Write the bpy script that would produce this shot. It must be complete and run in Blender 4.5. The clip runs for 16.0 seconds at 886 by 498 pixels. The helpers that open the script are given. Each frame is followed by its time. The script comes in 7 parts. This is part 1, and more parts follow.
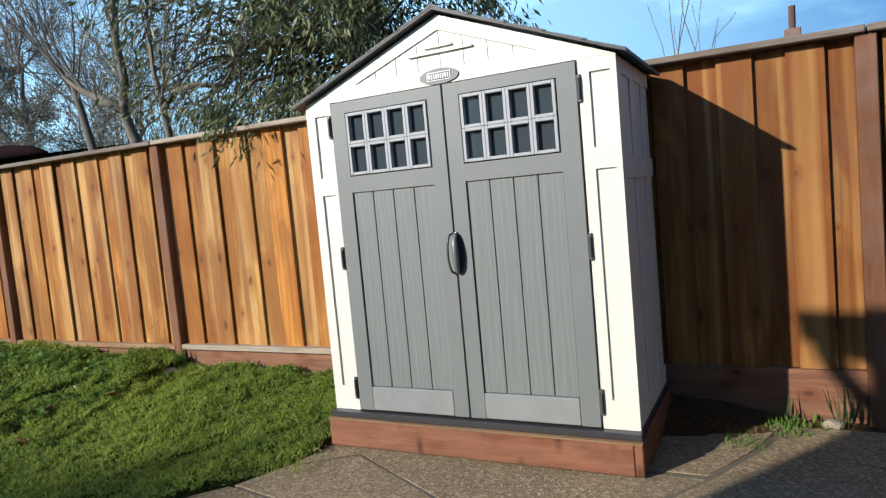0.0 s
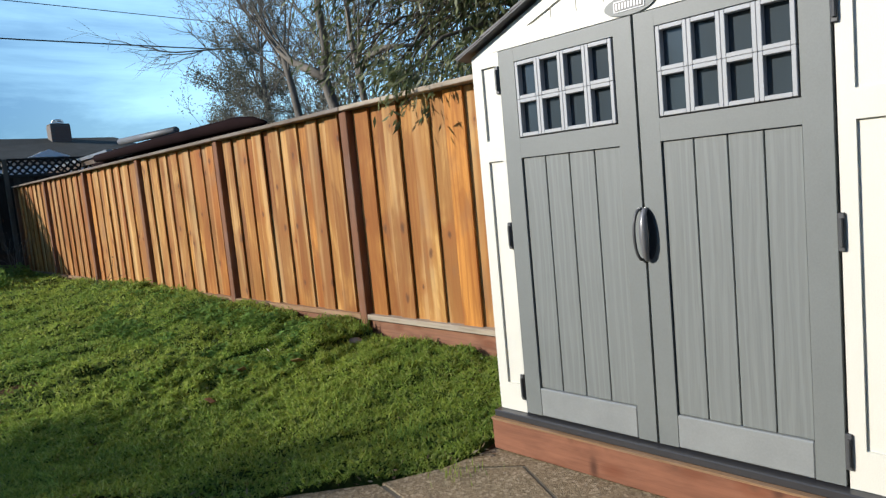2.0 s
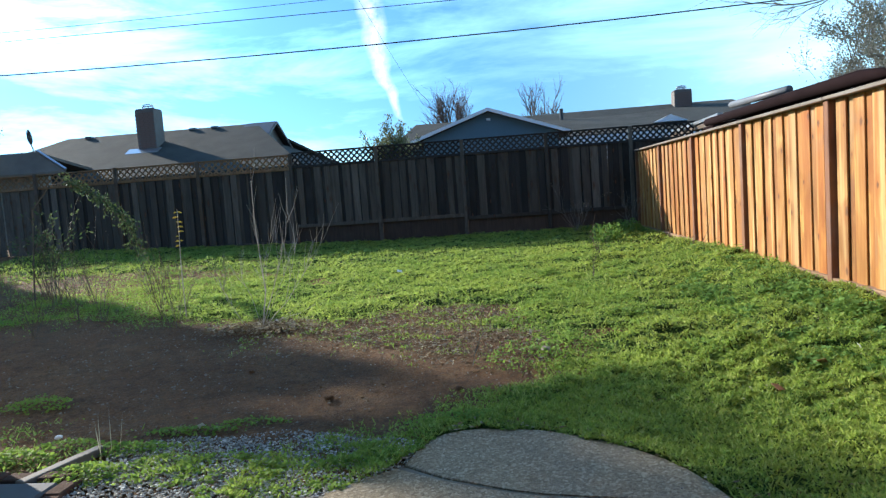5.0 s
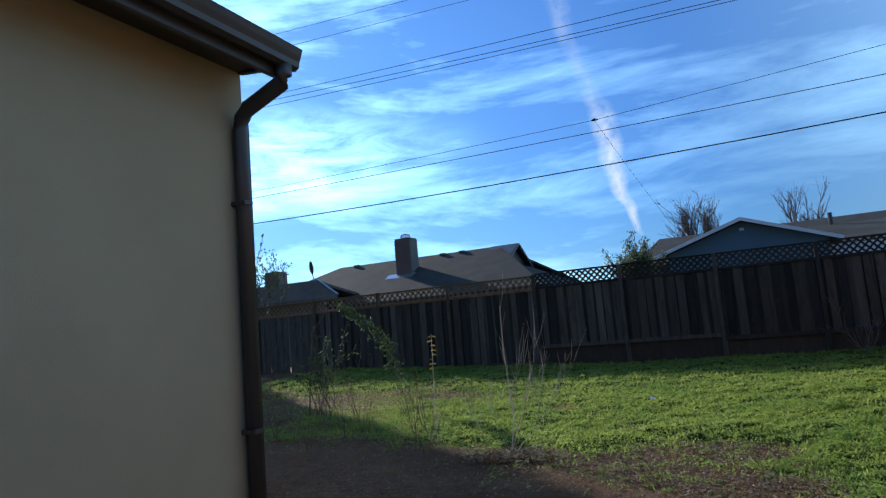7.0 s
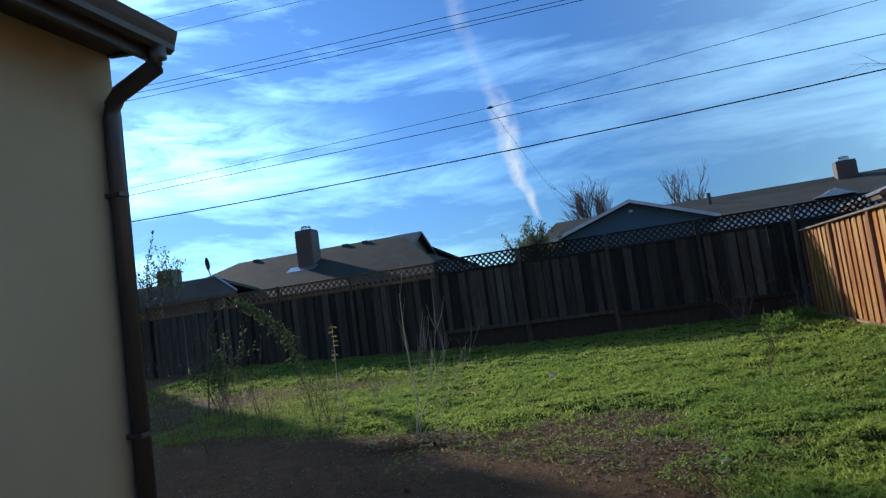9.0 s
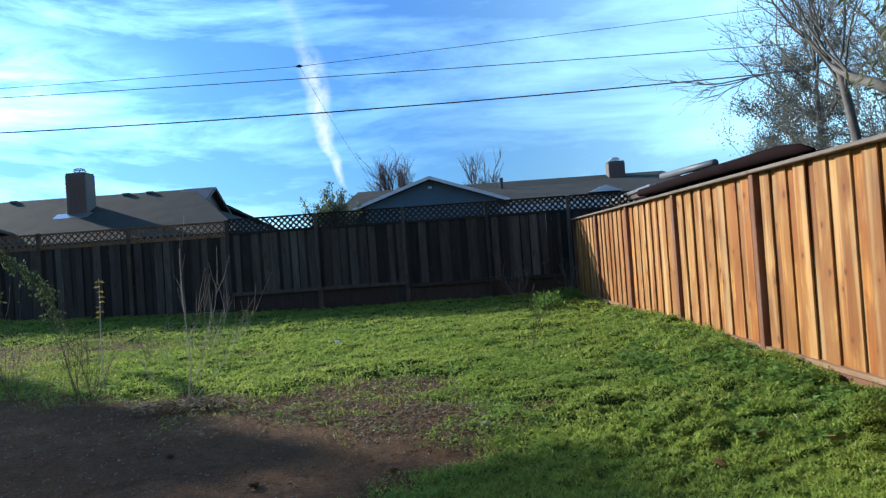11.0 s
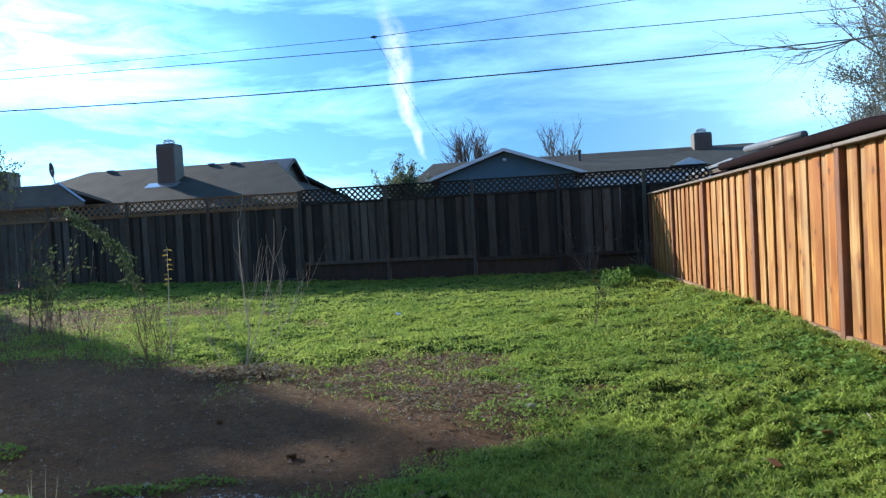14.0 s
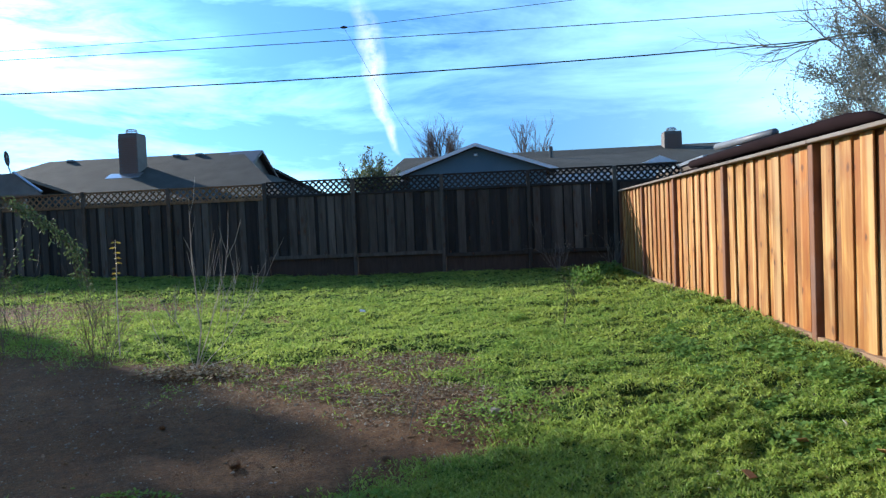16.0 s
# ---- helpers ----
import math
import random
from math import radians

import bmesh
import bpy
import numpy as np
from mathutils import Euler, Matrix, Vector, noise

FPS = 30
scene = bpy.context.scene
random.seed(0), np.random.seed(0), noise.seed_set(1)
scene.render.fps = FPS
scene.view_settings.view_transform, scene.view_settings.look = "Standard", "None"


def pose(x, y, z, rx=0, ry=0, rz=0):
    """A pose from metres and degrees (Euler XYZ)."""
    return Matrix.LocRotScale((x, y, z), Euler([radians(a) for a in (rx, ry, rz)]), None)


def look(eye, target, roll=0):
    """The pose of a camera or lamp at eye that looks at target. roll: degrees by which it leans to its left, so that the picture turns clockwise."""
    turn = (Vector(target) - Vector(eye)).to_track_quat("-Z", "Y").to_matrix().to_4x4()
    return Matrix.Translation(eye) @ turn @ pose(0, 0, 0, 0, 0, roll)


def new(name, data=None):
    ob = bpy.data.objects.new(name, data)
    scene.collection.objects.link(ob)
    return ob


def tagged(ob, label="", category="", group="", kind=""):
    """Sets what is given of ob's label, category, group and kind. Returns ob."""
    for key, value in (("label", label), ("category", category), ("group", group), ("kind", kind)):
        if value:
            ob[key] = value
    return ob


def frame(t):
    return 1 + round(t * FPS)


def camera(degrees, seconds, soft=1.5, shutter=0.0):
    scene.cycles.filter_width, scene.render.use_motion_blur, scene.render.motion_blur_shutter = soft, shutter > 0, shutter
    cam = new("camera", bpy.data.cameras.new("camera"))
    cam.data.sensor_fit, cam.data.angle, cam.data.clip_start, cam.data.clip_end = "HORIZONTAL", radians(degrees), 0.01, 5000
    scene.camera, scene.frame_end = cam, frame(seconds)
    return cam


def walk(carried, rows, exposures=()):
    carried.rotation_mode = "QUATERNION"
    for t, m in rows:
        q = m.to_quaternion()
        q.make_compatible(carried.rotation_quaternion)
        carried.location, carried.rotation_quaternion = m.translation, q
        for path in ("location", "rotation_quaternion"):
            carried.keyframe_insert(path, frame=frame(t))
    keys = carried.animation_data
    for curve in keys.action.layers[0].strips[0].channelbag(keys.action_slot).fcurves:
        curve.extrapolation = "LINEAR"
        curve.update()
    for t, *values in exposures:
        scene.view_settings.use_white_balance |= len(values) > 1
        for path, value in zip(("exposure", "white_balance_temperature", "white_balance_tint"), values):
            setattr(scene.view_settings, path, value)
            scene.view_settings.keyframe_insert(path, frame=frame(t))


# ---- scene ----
cam = camera(67.5, 16.0, soft=1.32)
PATH = [
    (0, (0.478, 0.633, 1.549), (2.254, 1.54, 1.393), -5.2),
    (0.5, (0.621, 0.741, 1.526), (2.329, 1.762, 1.334), -6.4),
    (1, (0.758, 0.795, 1.52), (2.403, 1.915, 1.319), -5.9),
    (1.5, (0.984, 0.752, 1.541), (2.516, 2.022, 1.338), -5.7),
    (2, (1.131, 0.774, 1.535), (2.506, 2.213, 1.338), -5.4),
    (2.5, (1.291, 0.871, 1.519), (2.581, 2.386, 1.311), -3.6),
    (3, (1.38, 0.915, 1.538), (2.525, 2.54, 1.314), -3.7),
    (3.5, (1.463, 0.866, 1.562), (2.152, 2.734, 1.367), -4.2),
    (4, (1.45, 0.851, 1.575), (1.619, 2.837, 1.408), -3.9),
    (4.5, (1.413, 0.847, 1.578), (1.415, 2.841, 1.415), -4.1),
    (5, (1.331, 0.846, 1.572), (1.133, 2.83, 1.41), -4.1),
    (5.2, (1.303, 0.844, 1.581), (1.021, 2.817, 1.418), -4.1),
    (7.3, (1.194, 0.939, 1.661), (0.324, 2.718, 1.942), -4.9),
    (7.5, (1.169, 0.933, 1.661), (0.305, 2.713, 1.952), -5.4),
    (8, (1.2, 0.963, 1.659), (0.321, 2.731, 1.977), -6.7),
    (8.5, (1.241, 0.948, 1.624), (0.406, 2.745, 1.896), -7.4),
    (9, (1.287, 0.98, 1.627), (0.7, 2.883, 1.808), -7.7),
    (9.5, (1.335, 0.969, 1.611), (1.06, 2.948, 1.711), -6.8),
    (10, (1.385, 0.98, 1.601), (1.314, 2.978, 1.671), -6.0),
    (12.5, (1.358, 1.029, 1.597), (1.358, 3.029, 1.552), -3.0),
    (13, (1.39, 1.083, 1.588), (1.4, 3.082, 1.537), -2.7),
    (13.5, (1.523, 1.124, 1.603), (1.438, 3.122, 1.555), -2.9),
    (14, (1.628, 1.171, 1.613), (1.373, 3.154, 1.568), -3.0),
    (14.5, (1.662, 1.278, 1.589), (1.433, 3.265, 1.537), -3.1),
    (15, (1.643, 1.413, 1.597), (1.532, 3.409, 1.535), -2.4),
    (15.5, (1.654, 1.475, 1.591), (1.579, 3.473, 1.525), -2.3),
    (16, (1.677, 1.478, 1.599), (1.505, 3.47, 1.537), -2.4),
]
walk(cam, [(t, look(eye, target, roll)) for t, eye, target, roll in PATH],
     [(0, -0.03, 6700, 10), (1, -0.06, 6700, 10), (2.5, -0.05, 6700, 9), (3.3, 0.2, 6800, 6), (4.2, 0.6, 6700, 4), (5.2, 0.8, 6500, 7), (7.3, -0.21, 6150, 14), (8, -0.26, 6100, 15), (9, -0.22, 6300, 11), (10, 0.04, 6300, 8), (12.5, 0.45, 6250, 8), (16, 0.58, 6250, 9)])

# ---- world and sun ----
SUN_TO = Vector((0.838, -0.545, -0.405)).normalized()   # the way the sunlight travels
ELEV = math.asin(-SUN_TO.z)
world = bpy.data.worlds.new("sky")
scene.world = world
world.use_nodes = True
wt = world.node_tree
wt.nodes.clear()
sky = wt.nodes.new("ShaderNodeTexSky")
sky.sky_type, sky.sun_disc = "NISHITA", False
sky.sun_elevation = ELEV
sky.sun_rotation = math.atan2(-SUN_TO.x, -SUN_TO.y)
sky.altitude, sky.air_density, sky.dust_density, sky.ozone_density = 200, 1.0, 0.15, 2.5
tc = wt.nodes.new("ShaderNodeTexCoord")


def wnode(kind, **inputs):
    n = wt.nodes.new(kind)
    for k, v in inputs.items():
        n.inputs[k].default_value = v
    return n


# thin high cloud, streaked along the east-west wind
cmap = wt.nodes.new("ShaderNodeMapping")
cmap.inputs["Rotation"].default_value = (0.0, 0.12, 0.35)
cmap.inputs["Scale"].default_value = (1.0, 1.6, 5.2)
wt.links.new(tc.outputs["Generated"], cmap.inputs["Vector"])
cn = wnode("ShaderNodeTexNoise", Scale=2.1, Detail=7.0, Roughness=0.62, Distortion=0.35)
wt.links.new(cmap.outputs[0], cn.inputs["Vector"])
cr = wt.nodes.new("ShaderNodeValToRGB")
cr.color_ramp.elements[0].position, cr.color_ramp.elements[1].position = 0.46, 0.78
cr.color_ramp.elements[0].color, cr.color_ramp.elements[1].color = (0.03, 0.03, 0.03, 1), (0.8, 0.8, 0.8, 1)
wt.links.new(cn.outputs["Fac"], cr.inputs["Fac"])
cloud = wt.nodes.new("ShaderNodeMixRGB")
cloud.blend_type = "MIX"
lift = wt.nodes.new("ShaderNodeMixRGB")
lift.blend_type = "MULTIPLY"
lift.inputs["Fac"].default_value = 1.0
lift.inputs["Color2"].default_value = (0.8, 1.08, 1.12, 1)
wt.links.new(sky.outputs[0], lift.inputs["Color1"])
white = wt.nodes.new("ShaderNodeMixRGB")
white.blend_type = "ADD"
white.inputs["Fac"].default_value = 1.0
white.inputs["Color2"].default_value = (2.6, 4.5, 6.2, 1)
wt.links.new(lift.outputs[0], white.inputs["Color1"])
# high cloud scatters more light the nearer it lies to the sun
near_sun = wt.nodes.new("ShaderNodeVectorMath")
near_sun.operation = "DOT_PRODUCT"
near_sun.inputs[1].default_value = -SUN_TO
wt.links.new(tc.outputs["Generated"], near_sun.inputs[0])
glow = wt.nodes.new("ShaderNodeMapRange")
for k, v in (("From Min", 0.55), ("From Max", 1.0), ("To Min", 1.0), ("To Max", 2.7)):
    glow.inputs[k].default_value = v
wt.links.new(near_sun.outputs["Value"], glow.inputs["Value"])
bright = wt.nodes.new("ShaderNodeVectorMath")
bright.operation = "SCALE"
wt.links.new(white.outputs[0], bright.inputs[0])
tint = wt.nodes.new("ShaderNodeMixRGB")
tint.blend_type = "MULTIPLY"
tint.inputs["Fac"].default_value = 1.0
tint.inputs["Color2"].default_value = (0.53, 0.94, 1.45, 1)
wt.links.new(sky.outputs[0], tint.inputs["Color1"])
# a bank of thin white haze stands in the east
east = wt.nodes.new("ShaderNodeVectorMath")
east.operation = "DOT_PRODUCT"
east.inputs[1].default_value = Vector((0.74, 0.60, 0.33)).normalized()
wt.links.new(tc.outputs["Generated"], east.inputs[0])
bank = wt.nodes.new("ShaderNodeMapRange")
bank.interpolation_type = "SMOOTHSTEP"
for k, v in (("From Min", 0.60), ("From Max", 0.98), ("To Min", 0.0), ("To Max", 0.62)):
    bank.inputs[k].default_value = v
wt.links.new(east.outputs["Value"], bank.inputs["Value"])
veil = wt.nodes.new("ShaderNodeMath")
veil.operation, veil.use_clamp = "ADD", True
wt.links.new(cr.outputs[0], veil.inputs[0])
wt.links.new(bank.outputs[0], veil.inputs[1])
# a bright broken bank lies low in the west, below the sun
off = wt.nodes.new("ShaderNodeVectorMath")
off.operation = "SUBTRACT"
off.inputs[1].default_value = (-0.63, 0.725, 0.262)
wt.links.new(tc.outputs["Generated"], off.inputs[0])
wide = wt.nodes.new("ShaderNodeVectorMath")
wide.operation = "MULTIPLY"
wide.inputs[1].default_value = (0.8, 0.8, 3.2)
wt.links.new(off.outputs[0], wide.inputs[0])
reach = wt.nodes.new("ShaderNodeVectorMath")
reach.operation = "LENGTH"
wt.links.new(wide.outputs[0], reach.inputs[0])
west = wt.nodes.new("ShaderNodeMapRange")
west.interpolation_type = "SMOOTHSTEP"
for k, v in (("From Min", 0.05), ("From Max", 0.31), ("To Min", 0.36), ("To Max", 0.0)):
    west.inputs[k].default_value = v
wt.links.new(reach.outputs["Value"], west.inputs["Value"])
rip_map = wt.nodes.new("ShaderNodeMapping")
rip_map.inputs["Rotation"].default_value = (0.0, 0.10, 0.35)
rip_map.inputs["Scale"].default_value = (1.0, 1.0, 4.0)
wt.links.new(tc.outputs["Generated"], rip_map.inputs["Vector"])
ripple = wnode("ShaderNodeTexNoise", Scale=9.0, Detail=6.0, Roughness=0.65, Distortion=0.5)
wt.links.new(rip_map.outputs[0], ripple.inputs["Vector"])
torn = wt.nodes.new("ShaderNodeMapRange")
for k, v in (("From Min", 0.36), ("From Max", 0.62), ("To Min", 0.25), ("To Max", 1.6)):
    torn.inputs[k].default_value = v
wt.links.new(ripple.outputs["Fac"], torn.inputs["Value"])
patch = wt.nodes.new("ShaderNodeMath")
patch.operation = "MULTIPLY_ADD"
patch.use_clamp = True
wt.links.new(west.outputs[0], patch.inputs[0])
wt.links.new(torn.outputs[0], patch.inputs[1])
wt.links.new(veil.outputs[0], patch.inputs[2])
wt.links.new(patch.outputs[0], cloud.inputs["Fac"])
shine = wt.nodes.new("ShaderNodeMath")
shine.operation = "MULTIPLY_ADD"
shine.inputs[1].default_value = 1.5
wt.links.new(bank.outputs[0], shine.inputs[0])
wt.links.new(glow.outputs[0], shine.inputs[2])
wt.links.new(shine.outputs[0], bright.inputs["Scale"])
wt.links.new(tint.outputs[0], cloud.inputs["Color1"])
wt.links.new(bright.outputs[0], cloud.inputs["Color2"])
bg = wnode("ShaderNodeBackground", Strength=0.074)
# the air itself brightens toward the sun
air = wt.nodes.new("ShaderNodeMapRange")
for k, v in (("From Min", 0.4), ("From Max", 1.0), ("To Min", 1.0), ("To Max", 1.46)):
    air.inputs[k].default_value = v
wt.links.new(near_sun.outputs["Value"], air.inputs["Value"])
full = wt.nodes.new("ShaderNodeVectorMath")
full.operation = "SCALE"
wt.links.new(cloud.outputs[0], full.inputs[0])
# and is clearer above than in the haze over the roofs
height = wt.nodes.new("ShaderNodeSeparateXYZ")
wt.links.new(tc.outputs["Generated"], height.inputs[0])
rise = wt.nodes.new("ShaderNodeMapRange")
for k, v in (("From Min", 0.08), ("From Max", 0.40), ("To Min", 0.90), ("To Max", 1.22)):
    rise.inputs[k].default_value = v
wt.links.new(height.outputs["Z"], rise.inputs["Value"])
both = wt.nodes.new("ShaderNodeMath")
both.operation = "MULTIPLY"
wt.links.new(air.outputs[0], both.inputs[0])
wt.links.new(rise.outputs[0], both.inputs[1])
wt.links.new(both.outputs[0], full.inputs["Scale"])
wt.links.new(full.outputs[0], bg.inputs["Color"])
wo = wt.nodes.new("ShaderNodeOutputWorld")
wt.links.new(bg.outputs[0], wo.inputs["Surface"])

sun_data = bpy.data.lights.new("sun", "SUN")
sun_data.energy, sun_data.angle, sun_data.color = 6.0, radians(0.6), (1.0, 0.955, 0.88)
sun = new("sun", sun_data)
sun.matrix_world = look((0, 0, 60), Vector((0, 0, 60)) + SUN_TO)


# ---- materials ----
class Nodes:
    """A small helper round one material's node tree."""

    def __init__(self, name, rough=0.7, metal=0.0, spec=0.5):
        self.m = bpy.data.materials.new(name)
        self.m.use_nodes = True
        self.t = self.m.node_tree
        self.b = self.t.nodes["Principled BSDF"]
        self.b.inputs["Roughness"].default_value = rough
        self.b.inputs["Metallic"].default_value = metal
        self.b.inputs["Specular IOR Level"].default_value = spec
        self.c = self.t.nodes.new("ShaderNodeTexCoord")
        self.oi = None

    def coords(self, scale=(1, 1, 1), shift=False, rot=(0, 0, 0)):
        mp = self.t.nodes.new("ShaderNodeMapping")
        mp.inputs["Scale"].default_value = scale
        mp.inputs["Rotation"].default_value = rot
        self.t.links.new(self.c.outputs["Object"], mp.inputs["Vector"])
        if shift:
            mul = self.t.nodes.new("ShaderNodeMath")
            mul.operation = "MULTIPLY"
            mul.inputs[1].default_value = 57.0
            self.t.links.new(self.random(), mul.inputs[0])
            cx = self.t.nodes.new("ShaderNodeCombineXYZ")
            for i in range(3):
                self.t.links.new(mul.outputs[0], cx.inputs[i])
            self.t.links.new(cx.outputs[0], mp.inputs["Location"])
        return mp.outputs[0]

    def random(self):
        if not self.oi:
            self.oi = self.t.nodes.new("ShaderNodeObjectInfo")
        return self.oi.outputs["Random"]

    def island(self):
        g = self.t.nodes.new("ShaderNodeNewGeometry")
        return g.outputs["Random Per Island"]

    def noise(self, co, scale, detail=4, rough=0.55, dist=0.0):
        n = self.t.nodes.new("ShaderNodeTexNoise")
        n.inputs["Scale"].default_value, n.inputs["Detail"].default_value = scale, detail
        n.inputs["Roughness"].default_value, n.inputs["Distortion"].default_value = rough, dist
        self.t.links.new(co, n.inputs["Vector"])
        return n.outputs["Fac"]

    def voronoi(self, co, scale, feature="F1", out="Distance"):
        n = self.t.nodes.new("ShaderNodeTexVoronoi")
        n.feature = feature
        n.inputs["Scale"].default_value = scale
        self.t.links.new(co, n.inputs["Vector"])
        return n.outputs[out]

    def ramp(self, fac, *stops):
        r = self.t.nodes.new("ShaderNodeValToRGB")
        e = r.color_ramp.elements
        while len(e) < len(stops):
            e.new(0.5)
        for i, (p, col) in enumerate(stops):
            e[i].position = p
            e[i].color = (col, col, col, 1) if not isinstance(col, tuple) else (*col, 1)
        self.t.links.new(fac, r.inputs["Fac"])
        return r.outputs[0]

    def mix(self, fac, a, b, mode="MIX"):
        n = self.t.nodes.new("ShaderNodeMixRGB")
        n.blend_type = mode
        for sock, v in (("Fac", fac), ("Color1", a), ("Color2", b)):
            if isinstance(v, (int, float)):
                n.inputs[sock].default_value = v if sock == "Fac" else (v, v, v, 1)
            elif isinstance(v, tuple):
                n.inputs[sock].default_value = (*v, 1)
            else:
                self.t.links.new(v, n.inputs[sock])
        return n.outputs[0]

    def colour(self, c):
        if isinstance(c, tuple):
            self.b.inputs["Base Color"].default_value = (*c, 1)
        else:
            self.t.links.new(c, self.b.inputs["Base Color"])
        return self

    def rough(self, fac):
        self.t.links.new(fac, self.b.inputs["Roughness"])
        return self

    def bump(self, h, strength=0.4, dist=0.01):
        n = self.t.nodes.new("ShaderNodeBump")
        n.inputs["Strength"].default_value, n.inputs["Distance"].default_value = strength, dist
        self.t.links.new(h, n.inputs["Height"])
        self.t.links.new(n.outputs[0], self.b.inputs["Normal"])
        return self


def plain(name, col, rough=0.6, metal=0.0, var=0.12, scale=6.0, grain=60.0, bump=0.15, dist=0.003, spec=0.5):
    """A surface of one colour with a cloudy variation, fine grain and a slight relief."""
    k = Nodes(name, rough, metal, spec)
    co = k.coords()
    big, fine = k.noise(co, scale, 3), k.noise(co, grain, 4)
    dark = tuple(v * (1 - var) for v in col)
    light = tuple(min(1, v * (1 + var)) for v in col)
    c = k.mix(k.ramp(big, (0.3, 0.0), (0.7, 1.0)), dark, light)
    c = k.mix(0.25, c, k.ramp(fine, (0.3, tuple(v * 0.75 for v in col)), (0.7, tuple(min(1, v * 1.15) for v in col))))
    k.colour(c).bump(fine, bump, dist)
    return k.m


def board_wood(name, cols, grey=0.25, stain=(0.10, 0.05, 0.025), knots=True, rough=0.75, along="z", checks=False):
    """Sawn boards, the grain along one axis: hue by board, streaks, knots and weathering."""
    k = Nodes(name, rough, 0, 0.3)

    def stretch(v):
        return (1, 1, v) if along == "z" else (1, v, 1)

    co = k.coords((1, 1, 1), True)
    hue = k.ramp(k.random(), *[(i / (len(cols) - 1), c) for i, c in enumerate(cols)])
    streak = k.noise(k.coords(stretch(0.045), True), 55, 5, 0.6, 0.6)
    broad = k.noise(k.coords(stretch(0.16), True), 9, 4, 0.55, 1.2)
    c = k.mix(k.ramp(streak, (0.34, 0.55), (0.62, 0.0)), hue, stain)
    c = k.mix(k.ramp(broad, (0.42, 0.0), (0.72, 0.7)), c, k.mix(1.0, hue, (1.4, 1.42, 1.42) if knots else (1.25, 1.25, 1.25), "MULTIPLY"))
    c = k.mix(k.ramp(k.noise(k.coords(stretch(0.25), True), 5.5, 3, 0.5, 0.8), (0.56, 0.0), (0.74, 0.55)), c, k.mix(1.0, hue, (0.42, 0.36, 0.33), "MULTIPLY"))
    c = k.mix(k.ramp(k.noise(co, 2.3, 3), (0.5, 0.0), (0.75, grey)), c, tuple(0.25 + 0.5 * v for v in cols[0]) if grey > 0.13 else (0.12, 0.112, 0.10))
    if knots:
        v = k.voronoi(k.coords(stretch(0.55), True), 5.6)
        c = k.mix(k.ramp(v, (0.08, 0.0), (0.14, 0.6), (0.28, 0.0)), c, k.mix(1.0, hue, (0.7, 0.45, 0.3), "MULTIPLY"))
        c = k.mix(k.ramp(v, (0.06, 0.95), (0.09, 0.7), (0.13, 0.0)), c, (0.085, 0.036, 0.016))
    if checks:
        v = k.voronoi(k.coords((0.0, 1, 0.42), True), 8.5)
        c = k.mix(k.ramp(v, (0.08, 0.85), (0.17, 0.4), (0.27, 0.0)), c, (0.06, 0.023, 0.013))
        c = k.mix(k.ramp(k.noise(k.coords(stretch(0.3), True), 9, 4, 0.6), (0.5, 0.0), (0.7, 0.5)), c, k.mix(1.0, hue, (1.45, 1.5, 1.5), "MULTIPLY"))
    k.colour(c).bump(streak, 0.35, 0.004)
    return k.m


